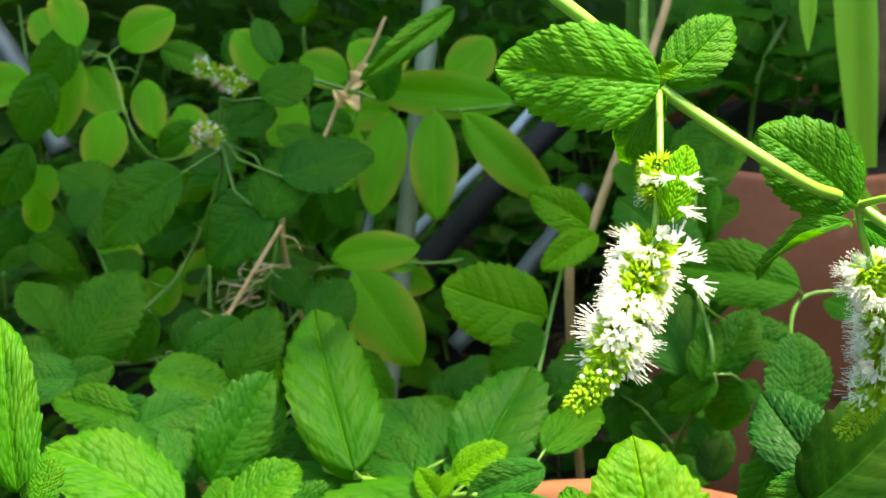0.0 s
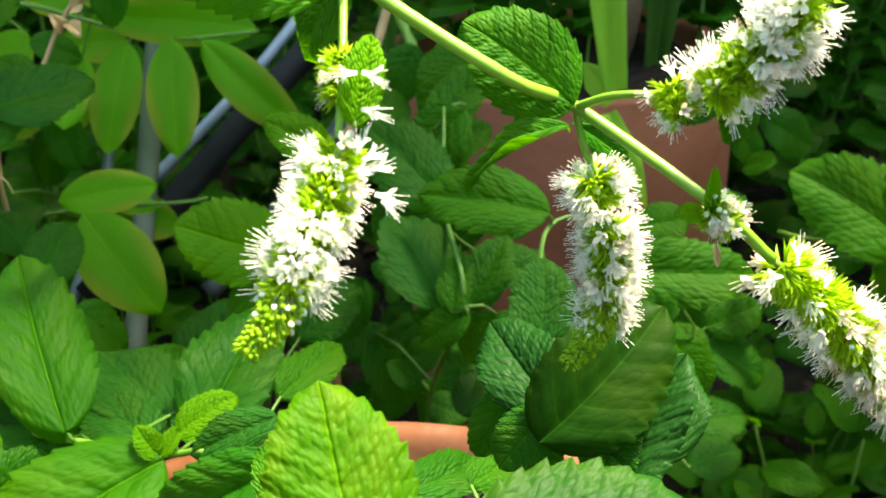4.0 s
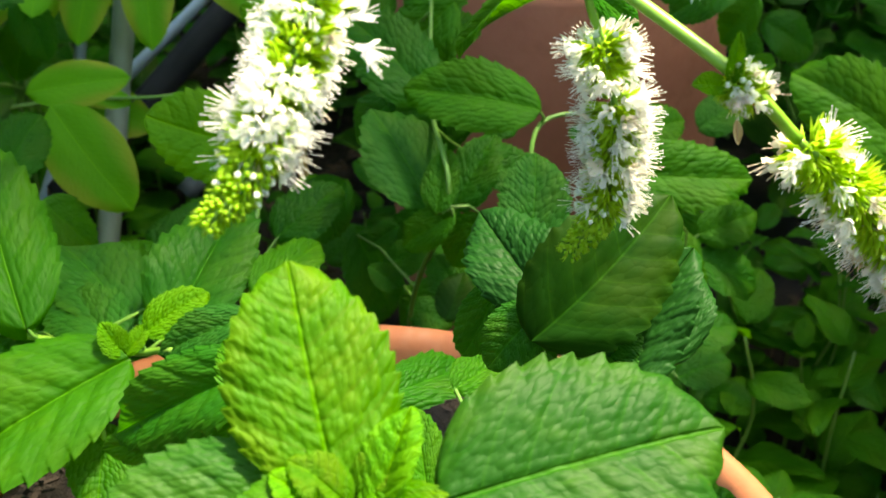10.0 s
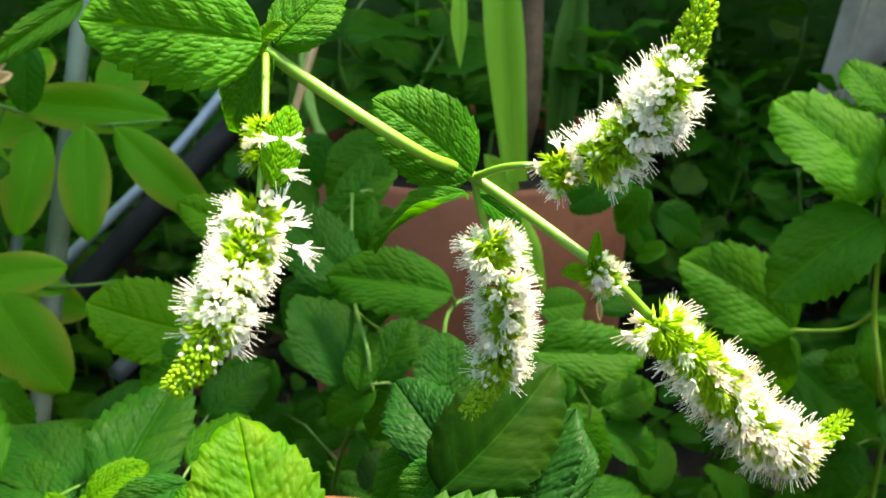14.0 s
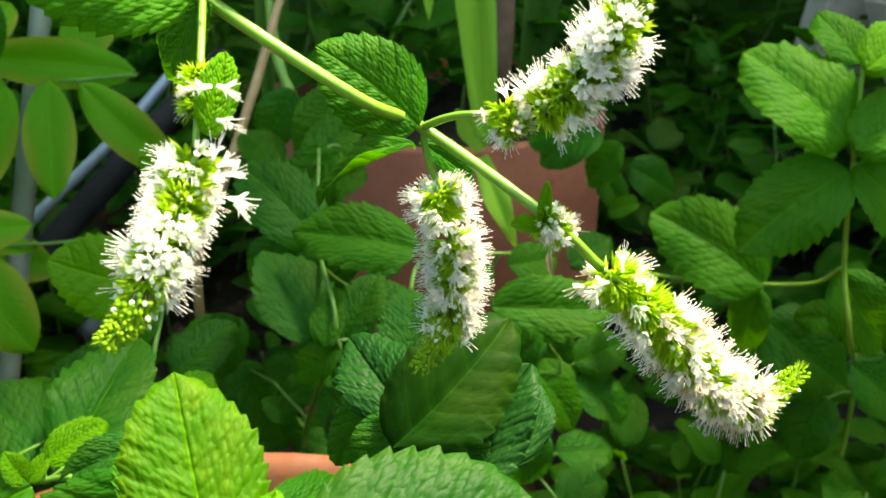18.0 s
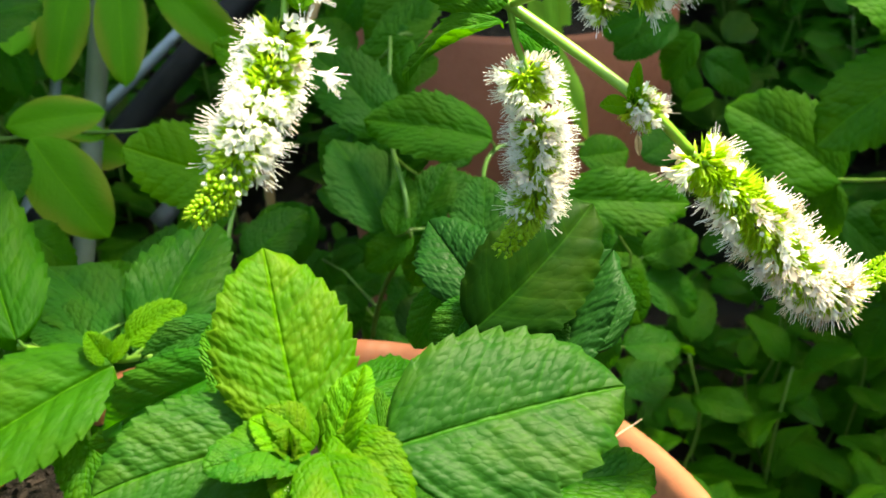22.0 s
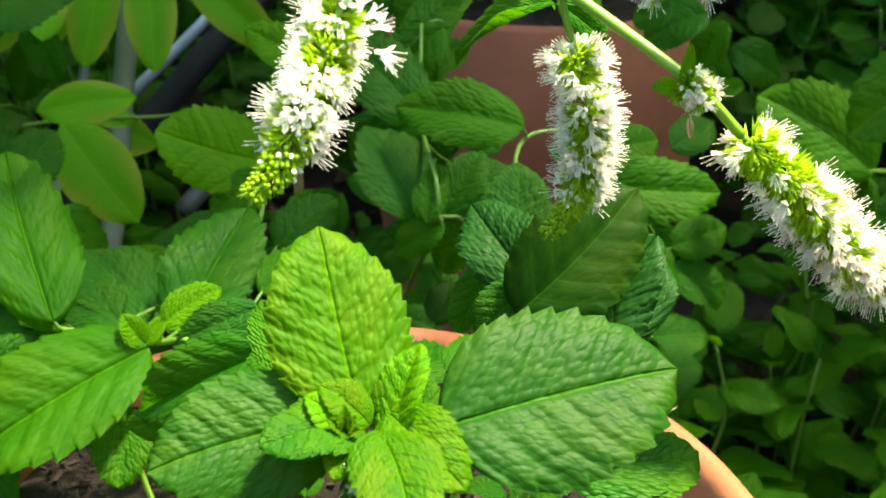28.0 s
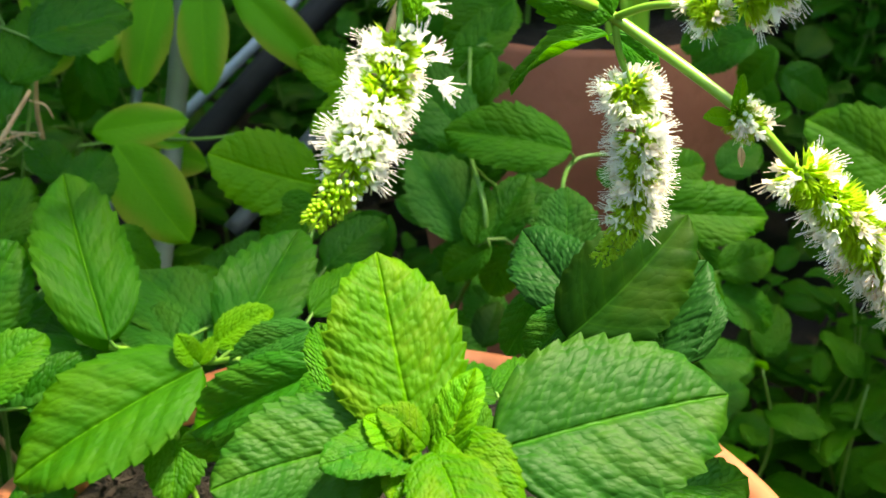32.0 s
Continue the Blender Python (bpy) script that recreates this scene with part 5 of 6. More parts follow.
leaf(COMPOUND, "c", (-0.5108, 0.8200, 0.4345), (-0.5136, 0.8009, 0.3961), 0.0305, (0.44, -0.82, 0.38), fold=0.12, arch=0.03, wave=0.35)
leaf(COMPOUND, "c", (-0.6405, 0.8735, 0.5017), (-0.6578, 0.8524, 0.4677), 0.0357, (0.45, -0.84, 0.29), fold=0.12, arch=0.03, wave=0.35)
leaf(COMPOUND, "c", (-0.5584, 0.9667, 0.5296), (-0.5324, 0.9598, 0.5002), 0.0326, (0.36, -0.78, 0.50), fold=0.12, arch=0.03, wave=0.35)
leaf(COMPOUND, "c", (-0.5882, 0.9326, 0.5949), (-0.5421, 0.9565, 0.6182), 0.0405, (0.33, -0.90, 0.28), fold=0.12, arch=0.03, wave=0.35)
leaf(COMPOUND, "c", (-0.6354, 0.9211, 0.5982), (-0.6650, 0.9265, 0.6266), 0.0402, (0.36, -0.77, 0.53), fold=0.12, arch=0.03, wave=0.35)
leaf(COMPOUND, "c", (-0.3601, 1.0058, 0.5446), (-0.4005, 1.0112, 0.5790), 0.0414, (0.26, -0.86, 0.43), fold=0.12, arch=0.03, wave=0.35)
leaf(COMPOUND, "c", (-0.3115, 1.0177, 0.5412), (-0.2743, 1.0441, 0.5749), 0.0438, (0.25, -0.88, 0.41), fold=0.12, arch=0.03, wave=0.35)
leaf(COMPOUND, "c", (-0.4753, 0.9980, 0.5470), (-0.5119, 1.0089, 0.5910), 0.0421, (0.32, -0.82, 0.47), fold=0.12, arch=0.03, wave=0.35)
leaf(COMPOUND, "c", (-0.4525, 1.0148, 0.5211), (-0.4810, 0.9898, 0.4855), 0.0382, (0.32, -0.88, 0.36), fold=0.12, arch=0.03, wave=0.35)
leaf(COMPOUND, "c", (-0.4130, 1.0334, 0.5372), (-0.4592, 1.0311, 0.5591), 0.0383, (0.25, -0.86, 0.44), fold=0.12, arch=0.03, wave=0.35)
leaf(COMPOUND, "m", (-0.1852, 0.5758, 0.7025), (-0.2229, 0.5314, 0.6773), 0.0156, (0.59, -0.71, 0.38), stalk=False)
TWIG_DRY = thing("dry_twig", (-0.42, 0.84, -0.02), "brittle brown dry flower twig leaning in the mint", "twig")
stem(TWIG_DRY, [(-0.4200, 0.8400, -0.0200), (-0.4104, 0.6111, 0.4174), (-0.3852, 0.6261, 0.4581), (-0.3638, 0.6626, 0.4981), (-0.3431, 0.6850, 0.5328)], 0.0022, 0.0014, TWIG)
stem(TWIG_DRY, [(-0.3649, 0.6544, 0.4936), (-0.3539, 0.6561, 0.5027), (-0.3490, 0.6584, 0.5047)], 0.0006, 0.0004, TWIG, name='twiglet', n=4)
stem(TWIG_DRY, [(-0.3682, 0.6505, 0.4872), (-0.3561, 0.6512, 0.4937), (-0.3503, 0.6526, 0.4932)], 0.0006, 0.0004, TWIG, name='twiglet', n=4)
stem(TWIG_DRY, [(-0.3749, 0.6440, 0.4776), (-0.3625, 0.6421, 0.4784), (-0.3564, 0.6408, 0.4721)], 0.0006, 0.0004, TWIG, name='twiglet', n=4)
stem(TWIG_DRY, [(-0.3782, 0.6400, 0.4712), (-0.3796, 0.6396, 0.4829), (-0.3872, 0.6396, 0.4874)], 0.0006, 0.0004, TWIG, name='twiglet', n=4)
stem(TWIG_DRY, [(-0.3699, 0.6485, 0.4840), (-0.3717, 0.6431, 0.4857), (-0.3798, 0.6382, 0.4803)], 0.0006, 0.0004, TWIG, name='twiglet', n=4)
stem(TWIG_DRY, [(-0.3584, 0.6624, 0.5065), (-0.3437, 0.6634, 0.5119), (-0.3351, 0.6650, 0.5103)], 0.0006, 0.0004, TWIG, name='twiglet', n=4)
stem(TWIG_DRY, [(-0.3815, 0.6361, 0.4648), (-0.3702, 0.6367, 0.4715), (-0.3652, 0.6378, 0.4710)], 0.0006, 0.0004, TWIG, name='twiglet', n=4)
stem(TWIG_DRY, [(-0.3415, 0.6777, 0.5287), (-0.3302, 0.6746, 0.5275), (-0.3249, 0.6722, 0.5196)], 0.0006, 0.0004, TWIG, name='twiglet', n=4)
TWIG_UP = thing("dry_twig", (-0.33, 0.93, -0.02), "dry brown twig with curled withered leaves", "twig")
stem(TWIG_UP, [(-0.3300, 0.9300, -0.0200), (-0.3880, 0.7897, 0.4433), (-0.3618, 0.8380, 0.5530), (-0.3315, 0.8604, 0.6060), (-0.3203, 0.8760, 0.6323)], 0.002, 0.0014, REED)
leaf(TWIG_UP, "w", (-0.3446, 0.8511, 0.5824), (-0.3291, 0.8485, 0.5918), 0.0147, (-0.45, -0.72, 0.53), fold=0.9, wave=2.0, stalk=False, name='withered_leaf')
leaf(TWIG_UP, "w", (-0.3463, 0.8470, 0.5748), (-0.3342, 0.8362, 0.5692), 0.0119, (0.02, -0.45, 0.89), fold=0.9, wave=2.0, stalk=False, name='withered_leaf')
leaf(TWIG_UP, "w", (-0.3502, 0.8433, 0.5692), (-0.3534, 0.8380, 0.5839), 0.0119, (0.77, -0.64, -0.07), fold=0.9, wave=2.0, stalk=False, name='withered_leaf')
leaf(TWIG_UP, "w", (-0.3406, 0.8540, 0.5860), (-0.3253, 0.8531, 0.5992), 0.0137, (-0.39, -0.83, 0.40), fold=0.9, wave=2.0, stalk=False, name='withered_leaf')
REED_STAKE = thing("reed_stake", (-0.16, 0.92, -0.02), "thin straight tan reed stake pushed into the earth", "plant stake")
stem(REED_STAKE, [(-0.1650, 0.9000, -0.0200), (-0.1722, 0.8273, 0.4211), (-0.1578, 0.8551, 0.4707), (-0.1328, 0.8985, 0.5470), (-0.1195, 0.9241, 0.5928), (-0.1033, 0.9561, 0.6502)], 0.0042, 0.0036, REED, name='cane')
STRAPS = thing("strap_plant", (0.03, 1.16, 0.43), "plant with long upright strap leaves in the back pot", "strap plant")
stem(STRAPS, [(0.0450, 1.1300, 0.4300), (0.0615, 1.0662, 0.5196), (0.0644, 1.1004, 0.6050), (0.0646, 1.1195, 0.6524)], 0.012, 0.01, BARK, name='trunk', sides=10)
leaf(STRAPS, "s", (0.0466, 0.9479, 0.4935), (0.0216, 1.0443, 0.7344), 0.0325, (-0.06, -0.93, 0.37), fold=0.2, arch=0.02, wave=0.2, stalk=False, name='strap_leaf')
leaf(STRAPS, "s", (-0.0031, 0.9688, 0.6539), (-0.0014, 0.9426, 0.5886), 0.0134, (-0.02, -0.93, 0.37), fold=0.2, arch=0.02, wave=0.2, stalk=False, name='strap_leaf')
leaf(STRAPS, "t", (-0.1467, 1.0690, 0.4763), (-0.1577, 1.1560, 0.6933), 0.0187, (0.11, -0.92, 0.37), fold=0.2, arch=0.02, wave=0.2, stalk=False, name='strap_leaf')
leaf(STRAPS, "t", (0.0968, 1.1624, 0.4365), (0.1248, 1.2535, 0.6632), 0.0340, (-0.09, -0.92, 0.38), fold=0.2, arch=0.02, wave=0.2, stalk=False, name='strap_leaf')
leaf(STRAPS, "s", (0.0457, 0.9634, 0.4785), (0.0212, 0.9754, 0.5087), 0.0237, (-0.04, -0.94, 0.34), fold=0.2, arch=0.02, wave=0.2, stalk=False, name='strap_leaf')
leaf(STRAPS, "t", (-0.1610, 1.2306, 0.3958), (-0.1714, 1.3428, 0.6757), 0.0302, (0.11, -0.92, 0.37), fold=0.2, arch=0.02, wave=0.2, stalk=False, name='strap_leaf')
leaf(STRAPS, "m", (-0.1090, 0.9473, 0.4946), (-0.1146, 0.9610, 0.5290), 0.0056, (0.15, -0.91, 0.39), stalk=False)
stem(STRAPS, [(-0.1132, 0.9711, 0.5204), (-0.1280, 0.9816, 0.5507), (-0.1348, 1.0040, 0.6015)], 0.004, 0.0035, STEM)
stem(STRAPS, [(-0.1049, 0.9601, 0.4987), (-0.1193, 0.9740, 0.5304), (-0.1318, 0.9961, 0.5813), (-0.1348, 1.0145, 0.6239)], 0.0042, 0.0035, STEM)
STAND = thing("garden_stand", (-0.33, 1.2, -0.02), "old garden stand of grey, black and pale metal tubes", "garden stand")
stem(STAND, [(-0.3330, 1.1650, 0.7420), (-0.3447, 1.0805, 0.5723), (-0.3499, 1.0430, 0.4969), (-0.3614, 0.9156, 0.2614), (-0.3636, 0.8660, 0.1830)], 0.0096, 0.0096, GREY, name='post', sides=14)
stem(STAND, [(-0.1980, 1.1666, 0.5003), (-0.2807, 1.1067, 0.4230), (-0.3578, 1.0470, 0.3428), (-0.4301, 0.9945, 0.2749)], 0.0135, 0.0135, BLACK, name='black_tube', sides=14)
stem(STAND, [(-0.2325, 1.2061, 0.5072), (-0.2748, 1.1709, 0.4582), (-0.3174, 1.1381, 0.4143), (-0.4243, 1.0623, 0.3177)], 0.006, 0.006, PALE, name='pale_tube', sides=14)
stem(STAND, [(-0.2065, 1.1674, 0.3876), (-0.2384, 1.1396, 0.3478), (-0.2810, 1.1041, 0.2984), (-0.3347, 1.0634, 0.2444)], 0.01, 0.01, STEEL, name='lower_tube', sides=14)
stem(STAND, [(-0.4102, 1.0740, 0.4294), (-0.4142, 1.0465, 0.3743), (-0.4315, 1.0086, 0.3051), (-0.4504, 0.9751, 0.2461)], 0.005, 0.005, PALE, name='thin_tube', sides=14)
stem(STAND, [(-0.8069, 1.0582, 0.5878), (-0.7829, 1.0505, 0.5543), (-0.7586, 1.0405, 0.5156), (-0.7279, 1.0253, 0.4605)], 0.012, 0.012, STEEL, name='side_tube', sides=14)
BOX_SLAB = thing("stone_slab", (0.60, 1.95, -0.02), "pale grey rough slab leaning in dark foliage", "slab")
leaf(LEFT, "m", (-0.4952, 0.9317, 0.3657), (-0.4838, 0.9274, 0.2966), 0.0453, (0.53, -0.84, 0.14), stalk=False)
leaf(LEFT, "d", (-0.4184, 0.9406, 0.5332), (-0.3860, 0.9633, 0.5122), 0.0299, (0.69, -0.54, 0.49), stalk=False)
leaf(LEFT, "d", (-0.5392, 1.0660, 0.5789), (-0.5371, 1.0686, 0.5276), 0.0340, (0.48, -0.88, -0.02), stalk=False)
leaf(LEFT, "m", (-0.7165, 0.9443, 0.3978), (-0.7736, 0.9456, 0.3775), 0.0371, (-0.24, -0.75, 0.61), stalk=False)
leaf(COMPOUND, "c", (-0.3483, 0.9304, 0.5622), (-0.3344, 0.9711, 0.5912), 0.0286, (0.30, -0.62, 0.73), stalk=False)
leaf(COMPOUND, "c", (-0.3941, 0.9854, 0.3645), (-0.3369, 1.0147, 0.3381), 0.0442, (0.57, -0.54, 0.62), stalk=False)
leaf(COMPOUND, "c", (-0.5749, 0.8442, 0.6157), (-0.6033, 0.8775, 0.6557), 0.0316, (0.36, -0.58, 0.73), stalk=False)
leaf(COMPOUND, "c", (-0.5722, 0.8492, 0.3737), (-0.6295, 0.8524, 0.3626), 0.0317, (-0.18, -0.66, 0.73), stalk=False)
leaf(LEFT, "d", (-0.3326, 0.9118, 0.6092), (-0.3368, 0.9065, 0.5545), 0.0336, (0.26, -0.96, 0.07), stalk=False)
leaf(LEFT, "m", (-0.4410, 1.0325, 0.4322), (-0.4628, 1.0242, 0.3718), 0.0429, (0.08, -0.99, 0.11), stalk=False)
leaf(LEFT, "m", (-0.4331, 1.1303, 0.4394), (-0.4806, 1.1649, 0.4794), 0.0423, (0.16, -0.64, 0.75), stalk=False)
leaf(COMPOUND, "c", (-0.4080, 1.0365, 0.4723), (-0.3644, 1.0582, 0.4375), 0.0382, (0.66, -0.60, 0.45), stalk=False)
leaf(LEFT, "m", (-0.6145, 0.8594, 0.5873), (-0.6463, 0.8473, 0.5328), 0.0443, (0.18, -0.98, 0.11), stalk=False)
leaf(LEFT, "d", (-0.5391, 0.9881, 0.4634), (-0.5472, 1.0340, 0.5095), 0.0362, (0.34, -0.64, 0.69), stalk=False)
leaf(LEFT, "d", (-0.7006, 0.8763, 0.3169), (-0.6608, 0.9119, 0.3137), 0.0384, (0.49, -0.49, 0.72), stalk=False)
leaf(LEFT, "m", (-0.6154, 0.8062, 0.3657), (-0.6626, 0.8040, 0.3387), 0.0295, (-0.27, -0.81, 0.53), stalk=False)
leaf(LEFT, "d", (-0.5203, 0.8316, 0.3215), (-0.4950, 0.8793, 0.3559), 0.0438, (0.30, -0.66, 0.69), stalk=False)
leaf(LEFT, "m", (-0.5131, 0.9131, 0.5276), (-0.5563, 0.9126, 0.5019), 0.0314, (-0.24, -0.88, 0.42), stalk=False)
leaf(LEFT, "m", (-0.5474, 0.9863, 0.4877), (-0.5157, 1.0049, 0.4541), 0.0297, (0.73, -0.56, 0.38), stalk=False)
leaf(LEFT, "m", (-0.4055, 0.9152, 0.5073), (-0.4469, 0.9343, 0.5221), 0.0272, (0.01, -0.59, 0.80), stalk=False)
leaf(COMPOUND, "c", (-0.4460, 1.0600, 0.4914), (-0.3931, 1.0997, 0.4877), 0.0429, (0.48, -0.58, 0.65), stalk=False)
leaf(COMPOUND, "c", (-0.3837, 0.8980, 0.4757), (-0.3862, 0.9371, 0.5100), 0.0318, (0.27, -0.63, 0.73), stalk=False)
leaf(COMPOUND, "c", (-0.4478, 1.0192, 0.4747), (-0.4922, 1.0095, 0.4255), 0.0482, (-0.11, -0.95, 0.29), stalk=False)
leaf(LEFT, "d", (-0.4510, 0.8668, 0.3151), (-0.4087, 0.8902, 0.2882), 0.0386, (0.64, -0.47, 0.61), stalk=False)
leaf(LEFT, "d", (-0.4296, 1.1002, 0.3982), (-0.4642, 1.1432, 0.4489), 0.0452, (0.23, -0.66, 0.72), stalk=False)
leaf(COMPOUND, "c", (-0.5140, 0.9454, 0.3868), (-0.5734, 0.9400, 0.3558), 0.0458, (-0.21, -0.82, 0.54), stalk=False)
leaf(COMPOUND, "c", (-0.6375, 0.8652, 0.5824), (-0.6976, 0.8625, 0.5633), 0.0426, (-0.14, -0.83, 0.54), stalk=False)
leaf(COMPOUND, "c", (-0.6180, 0.8113, 0.5036), (-0.6228, 0.8128, 0.4622), 0.0253, (0.53, -0.85, -0.09), stalk=False)
leaf(LEFT, "d", (-0.4592, 0.8439, 0.5123), (-0.4963, 0.8358, 0.4701), 0.0366, (-0.08, -0.96, 0.26), stalk=False)
leaf(COMPOUND, "c", (-0.6000, 0.9900, 0.4816), (-0.5505, 1.0334, 0.4887), 0.0465, (0.44, -0.61, 0.66), stalk=False)
leaf(LEFT, "m", (-0.6454, 0.8297, 0.4498), (-0.6145, 0.8442, 0.4128), 0.0377, (0.75, -0.51, 0.42), stalk=False)
leaf(LEFT, "d", (-0.4025, 0.9212, 0.4848), (-0.3875, 0.9232, 0.4304), 0.0353, (0.55, -0.83, 0.12), stalk=False)
leaf(COMPOUND, "c", (-0.4751, 0.8279, 0.3414), (-0.4322, 0.8524, 0.3184), 0.0370, (0.61, -0.47, 0.64), stalk=False)
leaf(LEFT, "m", (-0.6102, 0.9059, 0.3066), (-0.6709, 0.9067, 0.2881), 0.0359, (-0.22, -0.69, 0.69), stalk=False)
leaf(LEFT, "d", (-0.3902, 1.0334, 0.4180), (-0.4591, 1.0427, 0.4217), 0.0440, (-0.05, -0.68, 0.74), stalk=False)
leaf(COMPOUND, "c", (-0.4783, 1.0442, 0.4831), (-0.4859, 1.0462, 0.4359), 0.0325, (0.27, -0.96, -0.08), stalk=False)
leaf(LEFT, "m", (-0.6069, 0.8963, 0.6158), (-0.6485, 0.8845, 0.5669), 0.0441, (0.07, -0.98, 0.18), stalk=False)
leaf(LEFT, "d", (-0.7132, 0.9177, 0.4402), (-0.7340, 0.9053, 0.3724), 0.0404, (0.34, -0.94, 0.07), stalk=False)
leaf(COMPOUND, "c", (-0.6198, 0.8130, 0.3290), (-0.6484, 0.8484, 0.3688), 0.0399, (0.39, -0.53, 0.75), stalk=False)
leaf(LEFT, "m", (-0.4091, 1.0501, 0.5800), (-0.3816, 1.0645, 0.5408), 0.0343, (0.68, -0.70, 0.22), stalk=False)
leaf(LEFT, "m", (-0.6239, 0.8252, 0.5364), (-0.6568, 0.8145, 0.4858), 0.0374, (0.13, -0.98, 0.13), stalk=False)
leaf(LEFT, "d", (-0.4542, 0.9638, 0.5718), (-0.4812, 0.9965, 0.6054), 0.0284, (0.22, -0.60, 0.77), stalk=False)
leaf(LEFT, "d", (-0.4364, 0.8878, 0.4261), (-0.5048, 0.8941, 0.4289), 0.0455, (-0.03, -0.65, 0.76), stalk=False)
leaf(COMPOUND, "c", (-0.6596, 0.9769, 0.5045), (-0.6498, 0.9849, 0.4609), 0.0305, (0.72, -0.69, 0.04), stalk=False)
leaf(LEFT, "d", (-0.4860, 0.9633, 0.4497), (-0.5103, 0.9603, 0.4044), 0.0303, (-0.02, -1.00, 0.08), stalk=False)
leaf(LEFT, "m", (-0.5153, 0.8558, 0.4669), (-0.4724, 0.8785, 0.4410), 0.0389, (0.63, -0.54, 0.57), stalk=False)
leaf(LEFT, "m", (-0.6955, 0.8777, 0.3889), (-0.6428, 0.9074, 0.3673), 0.0493, (0.56, -0.51, 0.65), stalk=False)
leaf(COMPOUND, "c", (-0.5623, 0.8030, 0.4535), (-0.5237, 0.8382, 0.4574), 0.0424, (0.44, -0.56, 0.70), stalk=False)
leaf(LEFT, "m", (-0.6448, 0.8895, 0.4258), (-0.6963, 0.9081, 0.4419), 0.0270, (0.08, -0.51, 0.86), stalk=False)
leaf(LEFT, "m", (-0.5883, 1.0062, 0.5737), (-0.5464, 1.0305, 0.5466), 0.0344, (0.65, -0.59, 0.48), stalk=False)
leaf(LEFT, "m", (-0.6678, 0.8804, 0.4022), (-0.7300, 0.8846, 0.3941), 0.0374, (-0.14, -0.65, 0.75), stalk=False)
leaf(LEFT, "b", (-0.4563, 0.5587, 0.4146), (-0.5031, 0.5478, 0.4189), 0.0357, (0.20, -0.52, 0.83), stalk=False)
leaf(LEFT, "m", (-0.5170, 0.6339, 0.4226), (-0.4985, 0.6492, 0.4437), 0.0318, (0.11, -0.85, 0.51), stalk=False)
leaf(LEFT, "d", (-0.4390, 0.6233, 0.4113), (-0.4155, 0.6213, 0.3936), 0.0220, (0.48, -0.53, 0.70), stalk=False)
leaf(LEFT, "d", (-0.4751, 0.5918, 0.4651), (-0.5054, 0.5906, 0.4801), 0.0262, (0.40, -0.50, 0.77), stalk=False)
leaf(LEFT, "m", (-0.3725, 0.6335, 0.4625), (-0.3787, 0.6421, 0.4842), 0.0253, (0.45, -0.77, 0.44), stalk=False)
leaf(LEFT, "d", (-0.3538, 0.5691, 0.4003), (-0.3132, 0.5718, 0.3824), 0.0363, (0.38, -0.49, 0.78), stalk=False)
leaf(LEFT, "b", (-0.4187, 0.6438, 0.4058), (-0.4137, 0.6326, 0.3794), 0.0292, (0.45, -0.79, 0.42), stalk=False)
leaf(LEFT, "b", (-0.4610, 0.6183, 0.3610), (-0.4850, 0.6028, 0.3425), 0.0296, (0.01, -0.78, 0.63), stalk=False)
leaf(LEFT, "d", (-0.3900, 0.5577, 0.4266), (-0.4287, 0.5541, 0.4415), 0.0284, (0.35, -0.49, 0.80), stalk=False)
leaf(LEFT, "b", (-0.4382, 0.5621, 0.4743), (-0.4836, 0.5501, 0.4755), 0.0371, (0.17, -0.57, 0.80), stalk=False)
leaf(LEFT, "d", (-0.4049, 0.5548, 0.3849), (-0.4337, 0.5559, 0.4039), 0.0274, (0.47, -0.48, 0.74), stalk=False)
leaf(LEFT, "d", (-0.3847, 0.6091, 0.4689), (-0.3544, 0.6271, 0.4890), 0.0325, (0.04, -0.77, 0.64), stalk=False)
leaf(LEFT, "d", (-0.4476, 0.5988, 0.4579), (-0.4548, 0.5862, 0.4357), 0.0280, (0.26, -0.87, 0.41), stalk=False)
leaf(LEFT, "d", (-0.4059, 0.6651, 0.4001), (-0.3729, 0.6692, 0.3896), 0.0260, (0.32, -0.53, 0.79), stalk=False)
leaf(LEFT, "b", (-0.4483, 0.5392, 0.4228), (-0.4576, 0.5244, 0.3973), 0.0332, (0.24, -0.88, 0.42), stalk=False)
leaf(LEFT, "b", (-0.3760, 0.5908, 0.4091), (-0.4006, 0.5958, 0.4337), 0.0293, (0.52, -0.57, 0.64), stalk=False)
leaf(MIDDLE, "d", (-0.0620, 0.7537, 0.3915), (-0.0677, 0.7660, 0.4158), 0.0284, (0.13, -0.87, 0.47), stalk=False)
leaf(MIDDLE, "d", (-0.0930, 0.7503, 0.4195), (-0.1239, 0.7556, 0.4345), 0.0252, (0.23, -0.67, 0.71), stalk=False)
leaf(MIDDLE, "d", (-0.0244, 0.8079, 0.3488), (0.0138, 0.8076, 0.3422), 0.0320, (0.13, -0.61, 0.78), stalk=False)
leaf(MIDDLE, "d", (-0.0901, 0.7593, 0.3232), (-0.0584, 0.7554, 0.3108), 0.0277, (0.22, -0.61, 0.76), stalk=False)
leaf(MIDDLE, "d", (-0.0260, 0.8518, 0.3722), (-0.0078, 0.8644, 0.3933), 0.0295, (-0.17, -0.77, 0.61), stalk=False)
leaf(MIDDLE, "d", (-0.0941, 0.7453, 0.3448), (-0.1149, 0.7515, 0.3598), 0.0204, (0.29, -0.68, 0.68), stalk=False)
leaf(MIDDLE, "d", (-0.1068, 0.7652, 0.3516), (-0.0733, 0.7741, 0.3633), 0.0292, (-0.09, -0.65, 0.76), stalk=False)
